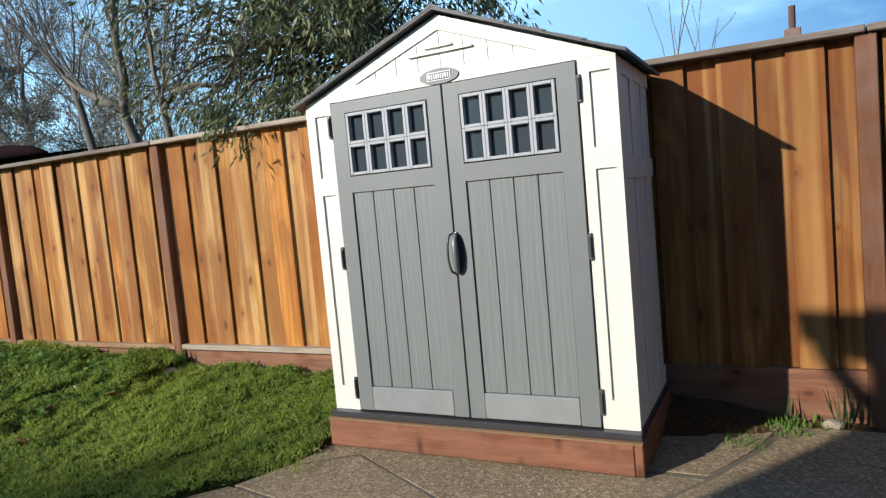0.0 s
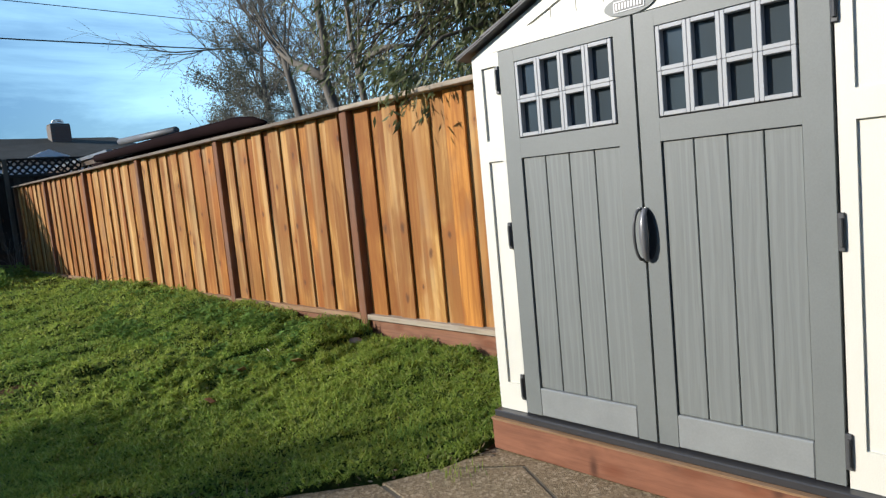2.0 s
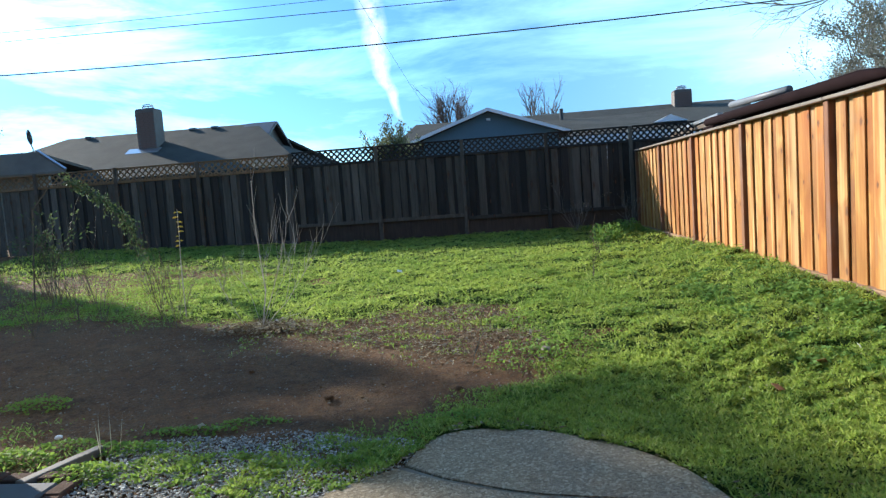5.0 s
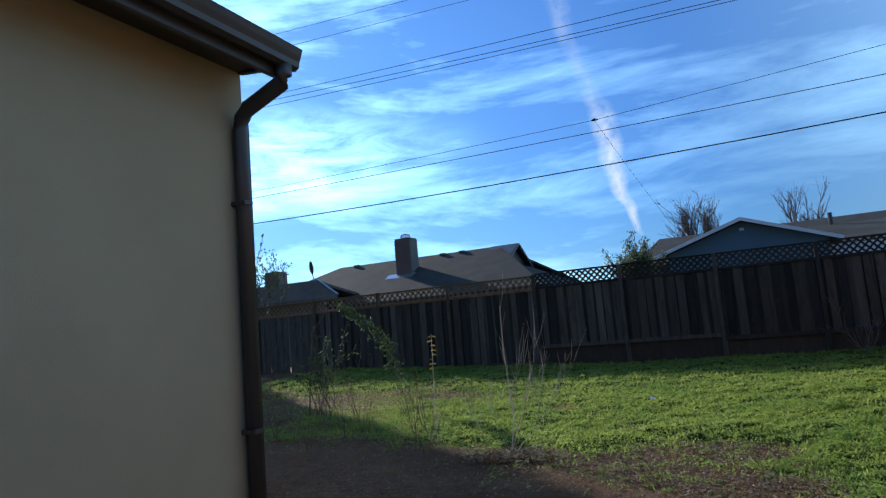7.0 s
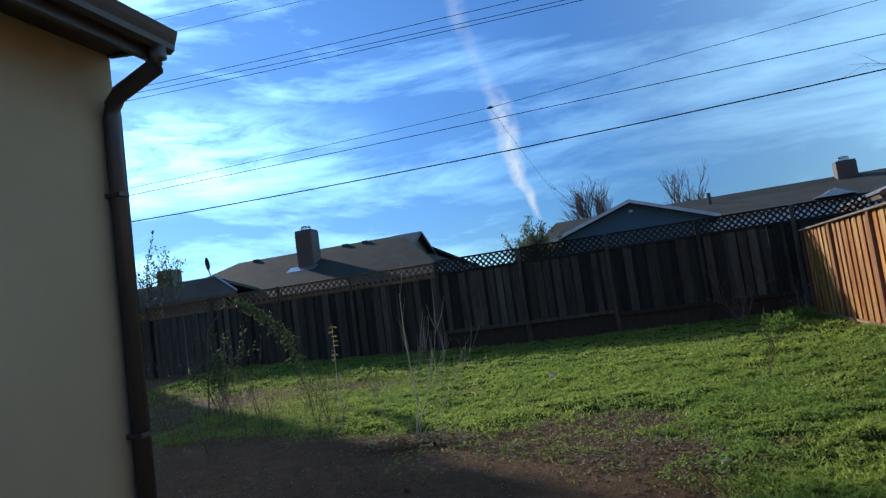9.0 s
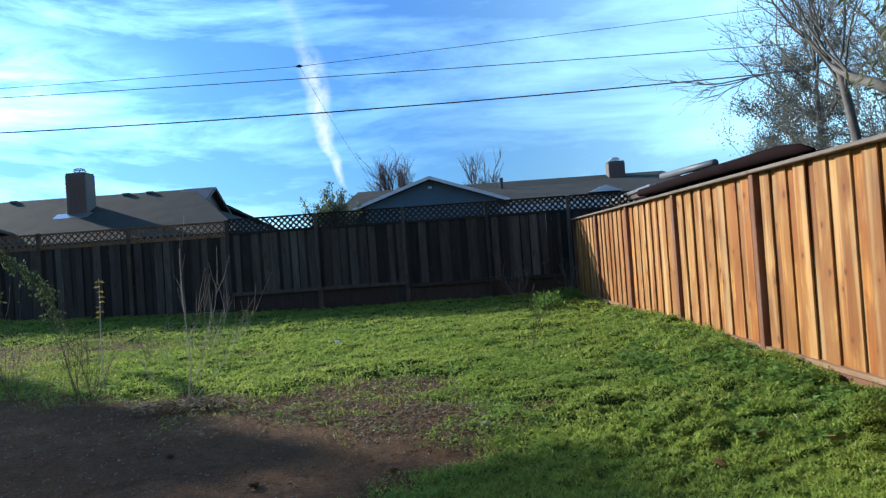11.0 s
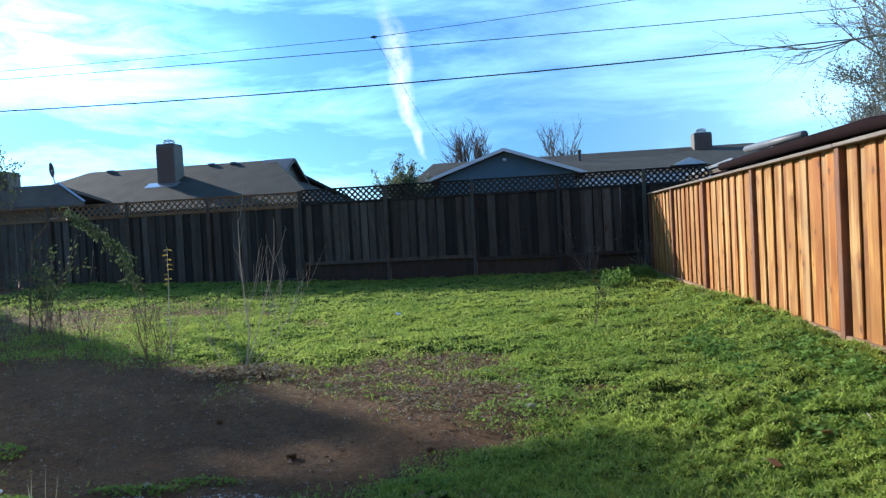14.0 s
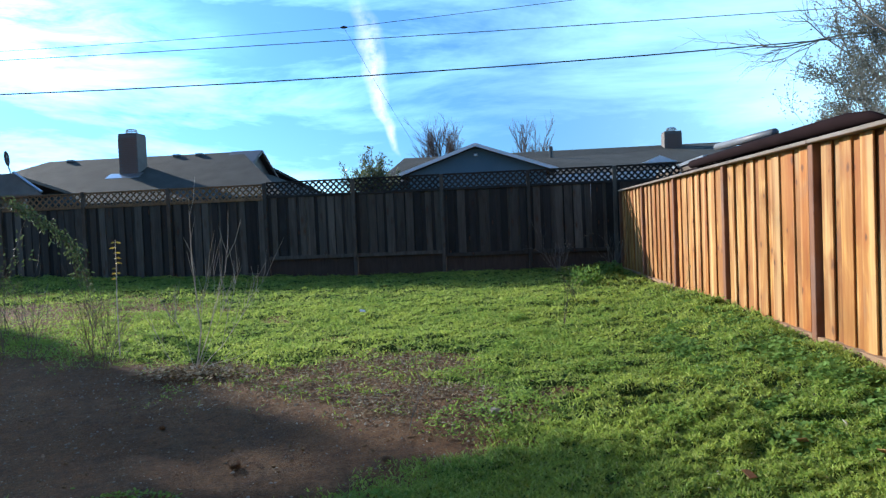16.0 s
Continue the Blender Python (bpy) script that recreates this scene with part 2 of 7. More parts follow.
def redwood(name, cols, sap, red=1.0):
    """Flat-sawn redwood boards: hue by board, arched figure, pale sapwood, knots and water stains."""
    k = Nodes(name, 0.7, 0, 0.3)
    hue = k.ramp(k.random(), *[(i / (len(cols) - 1), c) for i, c in enumerate(cols)])
    fine = k.noise(k.coords((1, 1, 0.03), True), 120, 4, 0.6, 0.3)
    fig = k.t.nodes.new("ShaderNodeTexWave")
    fig.bands_direction = "Y"
    for key, v in (("Scale", 5.5), ("Distortion", 9.0), ("Detail", 2.0), ("Detail Scale", 0.9), ("Detail Roughness", 0.55)):
        fig.inputs[key].default_value = v
    k.t.links.new(k.coords((0.3, 1, 0.11), True), fig.inputs["Vector"])
    broad = k.noise(k.coords((1, 0.8, 0.22), True), 5.0, 4, 0.55, 0.8)
    c = k.mix(k.ramp(broad, (0.40, 0.85), (0.60, 0.0)), hue, k.mix(1.0, hue, (0.72, 0.52 * red, 0.40), "MULTIPLY"))
    c = k.mix(k.ramp(broad, (0.53, 0.0), (0.66, 0.8)), c, k.mix(1.0, hue, (1.45, 1.55, 1.65), "MULTIPLY"))
    c = k.mix(k.ramp(fig.outputs["Fac"], (0.55, 0.0), (0.95, 0.42)), c, k.mix(1.0, hue, (0.70, 0.52, 0.38), "MULTIPLY"))
    c = k.mix(k.ramp(fine, (0.36, 0.28), (0.6, 0.0)), c, k.mix(1.0, hue, (0.55, 0.45, 0.38), "MULTIPLY"))
    band = k.noise(k.coords((1, 1, 0.05), True), 7.0, 2, 0.4, 0.5)
    c = k.mix(k.ramp(band, (0.52, 0.0), (0.66, 0.6)), c, k.mix(0.6, k.mix(1.0, hue, (1.35, 1.4, 1.45), "MULTIPLY"), sap))
    # knots, some tight and dark, some large with a pale halo
    split, flat = k.t.nodes.new("ShaderNodeSeparateXYZ"), k.t.nodes.new("ShaderNodeCombineXYZ")
    k.t.links.new(k.coords((1, 1, 0.6), True), split.inputs[0])
    k.t.links.new(split.outputs["Y"], flat.inputs["X"])
    k.t.links.new(split.outputs["Z"], flat.inputs["Y"])
    spots = k.t.nodes.new("ShaderNodeTexVoronoi")
    spots.voronoi_dimensions = "2D"
    spots.inputs["Scale"].default_value = 2.9
    k.t.links.new(flat.outputs[0], spots.inputs["Vector"])
    # knots of different sizes; some cells have none
    size = k.t.nodes.new("ShaderNodeMath")
    size.operation = "DIVIDE"
    k.t.links.new(spots.outputs["Distance"], size.inputs[0])
    k.t.links.new(k.ramp(spots.outputs["Color"], (0.25, 0.12), (0.5, 0.75), (0.8, 1.15)), size.inputs[1])
    bend = k.t.nodes.new("ShaderNodeMath")
    bend.operation = "MULTIPLY_ADD"
    bend.inputs[1].default_value = 0.10
    k.t.links.new(k.noise(k.coords((1, 1, 0.5), True), 26, 2), bend.inputs[0])
    k.t.links.new(size.outputs[0], bend.inputs[2])
    less = k.t.nodes.new("ShaderNodeMath")
    less.operation = "SUBTRACT"
    less.inputs[1].default_value = 0.05
    k.t.links.new(bend.outputs[0], less.inputs[0])
    v = less.outputs[0]
    c = k.mix(k.ramp(v, (0.05, 0.5), (0.12, 0.45), (0.26, 0.0)), c, k.mix(1.0, hue, (0.72, 0.46, 0.30), "MULTIPLY"))
    c = k.mix(k.ramp(v, (0.02, 0.8), (0.05, 0.55), (0.08, 0.0)), c, (0.09, 0.036, 0.014))
    c = k.mix(k.ramp(k.noise(k.coords((1, 1, 0.5), True), 3.1, 4, 0.6), (0.58, 0.0), (0.76, 0.45)), c, (0.15, 0.105, 0.072))
    k.colour(c).bump(fine, 0.3, 0.003)
    return k.m


REDWOOD = redwood("redwood_boards", [(0.236, 0.095, 0.021), (0.437, 0.208, 0.049), (0.319, 0.125, 0.023), (0.472, 0.262, 0.079), (0.271, 0.107, 0.022), (0.425, 0.169, 0.030), (0.319, 0.157, 0.049), (0.413, 0.212, 0.056)], (0.64, 0.45, 0.21))
# redder, darker boards for the bays south of the post at 2.80
RED_BOARDS = redwood("dark_red_boards", [(0.202, 0.078, 0.017), (0.294, 0.122, 0.028), (0.175, 0.066, 0.015), (0.331, 0.154, 0.040), (0.239, 0.093, 0.020)], (0.50, 0.30, 0.11), 0.95)
POST_WOOD = board_wood("stained_posts", [(0.16, 0.065, 0.032), (0.20, 0.085, 0.042)], 0.2, knots=False)
CAP_WOOD = board_wood("grey_cap", [(0.15, 0.115, 0.088), (0.20, 0.16, 0.125)], 0.3, (0.07, 0.055, 0.042), knots=False, along="y")
TAN_RAIL = board_wood("tan_rail", [(0.26, 0.15, 0.075), (0.30, 0.18, 0.095)], 0.2, (0.13, 0.075, 0.04), knots=False, along="y")
PALE_CAP = board_wood("pale_weathered_cap", [(0.33, 0.27, 0.20), (0.38, 0.31, 0.235)], 0.3, (0.15, 0.115, 0.085), knots=False, along="y")
KICK_WOOD = board_wood("kick_boards", [(0.19, 0.085, 0.048), (0.23, 0.105, 0.06)], 0.1, (0.09, 0.04, 0.022), along="y")
OLD_WOOD = board_wood("weathered_boards", [(0.026, 0.020, 0.015), (0.092, 0.078, 0.061), (0.044, 0.034, 0.025), (0.135, 0.115, 0.090), (0.034, 0.026, 0.019), (0.105, 0.088, 0.068), (0.062, 0.049, 0.036)], 0.12, (0.034, 0.027, 0.021))
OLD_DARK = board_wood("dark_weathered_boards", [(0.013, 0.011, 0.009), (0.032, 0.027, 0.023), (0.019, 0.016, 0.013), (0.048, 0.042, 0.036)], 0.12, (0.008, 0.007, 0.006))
DARK_KICK = board_wood("rotten_dark_boards", [(0.05, 0.034, 0.025), (0.075, 0.05, 0.036)], 0.1, (0.025, 0.018, 0.013), knots=False)
OLD_BROWN = board_wood("old_brown_wood", [(0.075, 0.05, 0.032), (0.10, 0.068, 0.042)], 0.2, (0.06, 0.04, 0.025), knots=False)
SKID_WOOD = board_wood("treated_timber", [(0.19, 0.075, 0.042), (0.21, 0.088, 0.05)], 0.05, (0.10, 0.04, 0.022), along="y", checks=True)

WHITE_RESIN = plain("cream_resin", (0.66, 0.65, 0.58), 0.45, 0, 0.03, 3, 260, 0.12, 0.0008)


def resin_grey(name, lo, hi):
    k = Nodes(name, 0.5, 0, 0.45)
    grain = k.noise(k.coords((1, 1, 0.035), True), 95, 5, 0.65, 0.8)
    rings = k.t.nodes.new("ShaderNodeTexWave")
    rings.inputs["Scale"].default_value, rings.inputs["Distortion"].default_value = 9.0, 8.0
    rings.inputs["Detail"].default_value, rings.inputs["Detail Scale"].default_value = 3.0, 1.1
    rings.bands_direction = "Y"
    k.t.links.new(k.coords((1, 1, 0.10), True), rings.inputs["Vector"])
    cath = rings.outputs["Fac"]
    c = k.mix(k.ramp(grain, (0.3, 0.0), (0.7, 1.0)), lo, hi)
    c = k.mix(k.ramp(cath, (0.62, 0.0), (0.9, 0.25)), c, tuple(v * 1.3 for v in hi))
    k.colour(c).bump(grain, 0.35, 0.0012)
    return k.m


GREY_RESIN = resin_grey("grey_resin_woodgrain", (0.143, 0.156, 0.152), (0.178, 0.193, 0.187))
GREY_SMOOTH = plain("grey_resin", (0.160, 0.174, 0.169), 0.5, 0, 0.05, 5, 180, 0.15, 0.001)
PALE_RESIN = plain("pale_grey_resin", (0.34, 0.352, 0.366), 0.5, 0, 0.04, 5, 150, 0.1, 0.0008)
DARK_RESIN = plain("dark_resin", (0.035, 0.035, 0.038), 0.4, 0, 0.1, 8, 120, 0.15, 0.001)
GROOVE = plain("groove_grey", (0.05, 0.05, 0.055), 0.7, 0, 0.1)
GREY_ROOF = plain("shed_roof_resin", (0.085, 0.085, 0.088), 0.55, 0, 0.12, 7, 90, 0.35, 0.002)
HINGE = plain("hinge_metal", (0.085, 0.087, 0.09), 0.45, 0.3, 0.1)
PANE = Nodes("smoked_pane", 0.12, 0, 0.6).colour((0.042, 0.056, 0.066)).m

STUCCO = plain("beige_stucco", (0.44, 0.355, 0.225), 0.88, 0, 0.06, 1.2, 170, 0.55, 0.004, 0.2)
BROWN_PAINT = plain("dark_brown_paint", (0.062, 0.047, 0.04), 0.45, 0, 0.12, 3, 50, 0.1, 0.002)
BROWN_METAL = plain("bronze_gutter_metal", (0.07, 0.055, 0.048), 0.38, 0.25, 0.1, 3, 40, 0.05, 0.001)
ROOFING = plain("asphalt_shingle", (0.051, 0.049, 0.041), 0.9, 0, 0.25, 1.2, 26, 0.5, 0.02, 0.2)
ROOF_BROWN = plain("brown_asphalt_shingle", (0.19, 0.155, 0.125), 0.9, 0, 0.25, 1.2, 26, 0.5, 0.02, 0.2)
BLUE_WALL = plain("blue_painted_siding", (0.082, 0.155, 0.20), 0.7, 0, 0.08, 1.0, 14, 0.2, 0.01)
WHITE_PAINT = plain("white_paint", (0.74, 0.75, 0.76), 0.5, 0, 0.05)
TAN_WALL = plain("tan_siding", (0.28, 0.24, 0.19), 0.8, 0, 0.08)
METAL = plain("galvanised_metal", (0.50, 0.52, 0.54), 0.32, 0.85, 0.1)
WIRE = plain("wire_black", (0.02, 0.02, 0.022), 0.6)
BRICK = plain("chimney_brick", (0.20, 0.125, 0.098), 0.85, 0, 0.25, 5, 40, 0.4, 0.01)
MORTAR = plain("mortar", (0.17, 0.145, 0.125), 0.9, 0, 0.12)
# brown brick, its colour darkened further to stand for the house's shade
PAVER = plain("old_shaded_brick", (0.085, 0.048, 0.034), 0.95, 0, 0.3, 14, 60, 0.6, 0.008, 0.1)
STONE = plain("tan_stone", (0.27, 0.22, 0.16), 0.85, 0, 0.2, 9, 70, 0.5, 0.006)
PAPER = plain("white_litter", (0.78, 0.77, 0.74), 0.7, 0, 0.05)
AWNING = plain("maroon_awning_cloth", (0.016, 0.009, 0.009), 0.95, 0, 0.15, 3, 60, 0.3, 0.004, 0.03)
AWN_GREY = plain("grey_roofing_sheet", (0.11, 0.113, 0.12), 0.55, 0, 0.15, 2, 30, 0.2, 0.004)


def concrete():
    k = Nodes("exposed_aggregate_concrete", 0.88, 0, 0.3)
    co = k.coords()
    peb = k.voronoi(co, 72, "F1", "Color")
    dist = k.noise(co, 130, 3, 0.6)
    c = k.ramp(k.noise(co, 1.6, 4), (0.3, (0.25, 0.172, 0.088)), (0.7, (0.325, 0.228, 0.122)))
    c = k.mix(0.5, c, k.ramp(peb, (0.15, (0.063, 0.045, 0.027)), (0.40, (0.22, 0.17, 0.105)), (0.64, (0.285, 0.222, 0.14)), (0.9, (0.62, 0.51, 0.36))))
    c = k.mix(k.ramp(k.noise(co, 150, 4, 0.7), (0.52, 0.0), (0.66, 0.55)), c, (0.50, 0.42, 0.30))
    c = k.mix(k.ramp(k.noise(co, 95, 4, 0.7), (0.36, 0.6), (0.47, 0.0)), c, (0.075, 0.062, 0.045))
    c = k.mix(k.ramp(k.noise(co, 0.9, 5, 0.7), (0.52, 0.0), (0.75, 0.45)), c, (0.10, 0.092, 0.08))
    k.colour(c).bump(dist, 0.8, 0.010)
    return k.m


def soil():
    k = Nodes("ground_soil", 0.95, 0, 0.15)
    co = k.coords()
    c = k.ramp(k.noise(co, 0.55, 5, 0.6), (0.30, (0.185, 0.084, 0.034)), (0.5, (0.265, 0.13, 0.054)), (0.75, (0.34, 0.19, 0.086)))
    c = k.mix(k.ramp(k.noise(co, 26, 5, 0.7), (0.35, 0.55), (0.65, 0.0)), c, (0.064, 0.039, 0.025))
    c = k.mix(k.ramp(k.noise(co, 3.1, 6, 0.75, 0.4), (0.50, 0.0), (0.68, 0.5)), c, (0.19, 0.122, 0.066))
    c = k.mix(k.ramp(k.noise(co, 62, 4, 0.7), (0.53, 0.0), (0.65, 0.62)), c, (0.30, 0.235, 0.155))
    c = k.mix(k.ramp(k.noise(co, 48, 4, 0.7), (0.36, 0.65), (0.46, 0.0)), c, (0.045, 0.036, 0.024))
    c = k.mix(k.ramp(k.noise(co, 5.5, 6, 0.7, 0.6), (0.36, 0.55), (0.52, 0.0)), c, (0.07, 0.044, 0.028))
    k.colour(c).bump(k.noise(co, 18, 9, 0.88), 1.0, 0.10)
    return k.m


CONCRETE, SOIL = concrete(), soil()
CLOD = plain("soil_clod", (0.19, 0.115, 0.058), 0.95, 0, 0.25, 30, 90, 0.4, 0.004, 0.1)


def leaf_mat(name, cols, patch_cols=None, patch_scale=0.8, trans=0.35, rough=0.55):
    """Thin leaves: hue leaf by leaf and in broad patches, part of the light going through."""
    k = Nodes(name, rough + 0.15, 0, 0.12)
    c = k.ramp(k.island(), *[(i / max(1, len(cols) - 1), q) for i, q in enumerate(cols)])
    if patch_cols:
        p = k.ramp(k.noise(k.coords(), patch_scale, 4, 0.6), (0.38, patch_cols[0]), (0.62, patch_cols[1]))
        c = k.mix(0.42, c, p)
    k.colour(c)
    tr = k.t.nodes.new("ShaderNodeBsdfTranslucent")
    k.t.links.new(c, tr.inputs["Color"])
    ms = k.t.nodes.new("ShaderNodeMixShader")
    ms.inputs["Fac"].default_value = trans
    k.t.links.new(k.b.outputs[0], ms.inputs[1])
    k.t.links.new(tr.outputs[0], ms.inputs[2])
    k.t.links.new(ms.outputs[0], k.t.nodes["Material Output"].inputs["Surface"])
    return k.m


LAWN = leaf_mat("lawn_weeds", [(0.09, 0.17, 0.028), (0.275, 0.375, 0.058), (0.45, 0.54, 0.125), (0.145, 0.25, 0.04), (0.50, 0.53, 0.19), (0.075, 0.165, 0.03), (0.34, 0.44, 0.078)], ((0.15, 0.245, 0.046), (0.37, 0.43, 0.08)), 1.1, 0.55)
# undergrowth green darkened to stand for the shade between tufts
TURF = Nodes("shaded_undergrowth", 0.95, 0, 0.1)
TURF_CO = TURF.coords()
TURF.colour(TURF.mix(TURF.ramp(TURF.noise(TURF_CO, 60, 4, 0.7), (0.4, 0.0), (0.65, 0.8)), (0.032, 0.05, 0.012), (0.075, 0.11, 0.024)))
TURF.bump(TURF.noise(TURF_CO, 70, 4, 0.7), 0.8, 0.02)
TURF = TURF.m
MALLOW = leaf_mat("mallow_leaves", [(0.10, 0.19, 0.045), (0.16, 0.27, 0.06), (0.12, 0.22, 0.05)], ((0.09, 0.18, 0.045), (0.19, 0.29, 0.06)), 1.5, 0.4)
DRY = leaf_mat("dry_litter", [(0.16, 0.11, 0.06), (0.25, 0.19, 0.11), (0.10, 0.065, 0.04), (0.32, 0.265, 0.17), (0.44, 0.38, 0.27)], None, 1, 0.15, 0.8)
BULB = leaf_mat("bulb_leaves", [(0.05, 0.09, 0.04), (0.08, 0.13, 0.055)], None, 1, 0.25)
STRAW = leaf_mat("straw_stalks", [(0.52, 0.46, 0.30), (0.60, 0.54, 0.38)], None, 1, 0.2, 0.8)
EVERGREEN = leaf_mat("evergreen_leaves", [(0.07, 0.09, 0.036), (0.16, 0.18, 0.08), (0.045, 0.06, 0.026), (0.36, 0.36, 0.22), (0.10, 0.125, 0.05), (0.22, 0.24, 0.11)], None, 1, 0.3, 0.2)
MOUND = leaf_mat("low_weed_mounds", [(0.17, 0.27, 0.052), (0.26, 0.37, 0.068), (0.20, 0.31, 0.058)], ((0.15, 0.26, 0.052), (0.28, 0.37, 0.07)), 1.5, 0.45)
OLIVE = leaf_mat("grey_green_leaves", [(0.13, 0.137, 0.10), (0.26, 0.262, 0.20), (0.09, 0.096, 0.07), (0.38, 0.375, 0.31)], None, 1, 0.25, 0.5)
ROSE = leaf_mat("shrub_leaves", [(0.06, 0.095, 0.035), (0.11, 0.14, 0.065), (0.045, 0.07, 0.027)], None, 1, 0.35)
YELLOW = leaf_mat("yellow_leaves", [(0.42, 0.30, 0.05), (0.30, 0.24, 0.05)], None, 1, 0.4)
BARK = plain("grey_bark", (0.165, 0.147, 0.125), 0.9, 0, 0.3, 4, 45, 0.7, 0.012, 0.2)
DARK_BARK = plain("dark_bark", (0.11, 0.09, 0.073), 0.92, 0, 0.3, 4, 40, 0.8, 0.015, 0.2)
FAR_TWIG = plain("far_grey_twig", (0.13, 0.095, 0.08), 0.9, 0, 0.2)
DRY_STEM = plain("dry_brown_stem", (0.13, 0.10, 0.07), 0.9, 0, 0.25)
TWIG = plain("pale_twig", (0.38, 0.34, 0.28), 0.85, 0, 0.2, 6, 60, 0.3, 0.002)
PEBBLE = Nodes("gravel_stones", 0.85, 0, 0.3)
PEBBLE.colour(PEBBLE.ramp(PEBBLE.island(), (0.0, (0.16, 0.147, 0.125)), (0.5, (0.33, 0.305, 0.265)), (0.85, (0.47, 0.44, 0.385)), (1.0, (0.64, 0.60, 0.53))))
PEBBLE = PEBBLE.m


# ---- building helpers ----
def finish(bm, name, material, smooth=False):
    me = bpy.data.meshes.new(name)
    bmesh.ops.recalc_face_normals(bm, faces=bm.faces)
    bm.to_mesh(me)
    bm.free()
    me.materials.append(material)
    if smooth:
        me.polygons.foreach_set("use_smooth", [True] * len(me.polygons))
    return me


def thing(name, at, label, category, group="", kind=""):
    """An empty at a thing's base; its parts go under it."""
    e = new(name)
    e.location = at
    e.empty_display_size = 0.1
    return tagged(e, label, category, group, kind)


def under(ob, parent):
    """Put a mesh that is built in world places under a thing or a part."""
    top, base = parent, Vector(parent.location)
    while top.parent:
        top = top.parent
        base += Vector(top.location)
    ob.parent = parent
    ob.location = Vector(ob.location) - base
    return ob


def part(name, bm, material, parent, label="", smooth=False):
    ob = new(name, finish(bm, name, material, smooth))
    under(ob, parent)
    return tagged(ob, label)


def piece(name, me, at, parent, rot=(0, 0, 0)):
    ob = new(name, me)
    ob.location = at
    ob.rotation_euler = rot
    return under(ob, parent)


def box(bm, x0, x1, y0, y1, z0, z1, bevel=0.0):
    r = bmesh.ops.create_cube(bm, size=1.0)
    for v in r["verts"]:
        v.co = Vector(((x0 + x1) / 2 + v.co.x * (x1 - x0), (y0 + y1) / 2 + v.co.y * (y1 - y0), (z0 + z1) / 2 + v.co.z * (z1 - z0)))
    if bevel:
        edges = {e for v in r["verts"] for e in v.link_edges}
        bmesh.ops.bevel(bm, geom=list(edges), offset=bevel, segments=1, affect="EDGES")
    return bm


def boxed(*a, bevel=0.0):
    return box(bmesh.new(), *a, bevel=bevel)


def prism(bm, pts, axis, a, b):
    """A closed outline in the plane across an axis, drawn out from a to b. pts are the two other coordinates in order."""
    def at(p, d):
        return {"x": (d, p[0], p[1]), "y": (p[0], d, p[1]), "z": (p[0], p[1], d)}[axis]
    lo = [bm.verts.new(at(p, a)) for p in pts]
    hi = [bm.verts.new(at(p, b)) for p in pts]
    bm.faces.new(lo)
    bm.faces.new(hi[::-1])
    n = len(pts)
    for i in range(n):
        bm.faces.new((lo[i], hi[i], hi[(i + 1) % n], lo[(i + 1) % n]))
    return bm


def tube(bm, pts, radii, sides=6, caps=True):
    """A round bar along points; radii is one number or one for each point."""
    pts = [Vector(p) for p in pts]
    if isinstance(radii, (int, float)):
        radii = [radii] * len(pts)
    rings = []
    ref = Vector((0.31, 0.17, 0.93))
    for i, p in enumerate(pts):
        d = (pts[min(i + 1, len(pts) - 1)] - pts[max(i - 1, 0)]).normalized()
        u = d.cross(ref)
        if u.length < 1e-3:
            u = d.cross(Vector((1, 0, 0)))
        u.normalize()
        w = d.cross(u)
        rings.append([bm.verts.new(p + radii[i] * (math.cos(2 * math.pi * j / sides) * u + math.sin(2 * math.pi * j / sides) * w)) for j in range(sides)])
    for a, b in zip(rings, rings[1:]):
        for j in range(sides):
            bm.faces.new((a[j], a[(j + 1) % sides], b[(j + 1) % sides], b[j]))
    if caps and sides > 2:
        bm.faces.new(rings[0])
        bm.faces.new(rings[-1][::-1])
    return bm


def mesh_quads(name, verts, material, smooth=False):
    """A mesh of loose four-cornered leaves from an array of n x 4 x 3."""
    n = len(verts)
    me = bpy.data.meshes.new(name)
    me.vertices.add(n * 4)
    me.vertices.foreach_set("co", np.asarray(verts, dtype=np.float32).reshape(-1))
    me.loops.add(n * 4)
    me.loops.foreach_set("vertex_index", np.arange(n * 4, dtype=np.int32))
    me.polygons.add(n)
    me.polygons.foreach_set("loop_start", np.arange(0, n * 4, 4, dtype=np.int32))
    me.update(calc_edges=True)
    me.materials.append(material)
    return me


def leaves(pos, way, normal, length, width):
    """Diamond leaves: base at pos, along way, broad across."""
    way = way / np.linalg.norm(way, axis=1, keepdims=True)
    side = np.cross(way, normal)
    side /= np.linalg.norm(side, axis=1, keepdims=True) + 1e-9
    L, W = length[:, None], width[:, None]
    return np.stack([pos, pos + way * L * 0.45 + side * W / 2, pos + way * L, pos + way * L * 0.45 - side * W / 2], axis=1)


def smoothstep(a, b, v):
    t = np.clip((v - a) / (b - a), 0, 1)
    return t * t * (3 - 2 * t)


def wobble(x, y, s, seed=0.0):
    """Cheap smooth unevenness between -1 and 1 over the plan."""
    return (np.sin(x * s + 1.7 * np.sin(y * s * 0.73 + seed) + seed) + np.sin(y * s * 1.13 + 1.9 * np.sin(x * s * 0.61 + seed * 2.1) + 2.3 + seed)
            + np.sin((x + y) * s * 0.77 + 1.3 * np.sin((x - y) * s * 0.9 + seed)) * 0.8) / 2.8


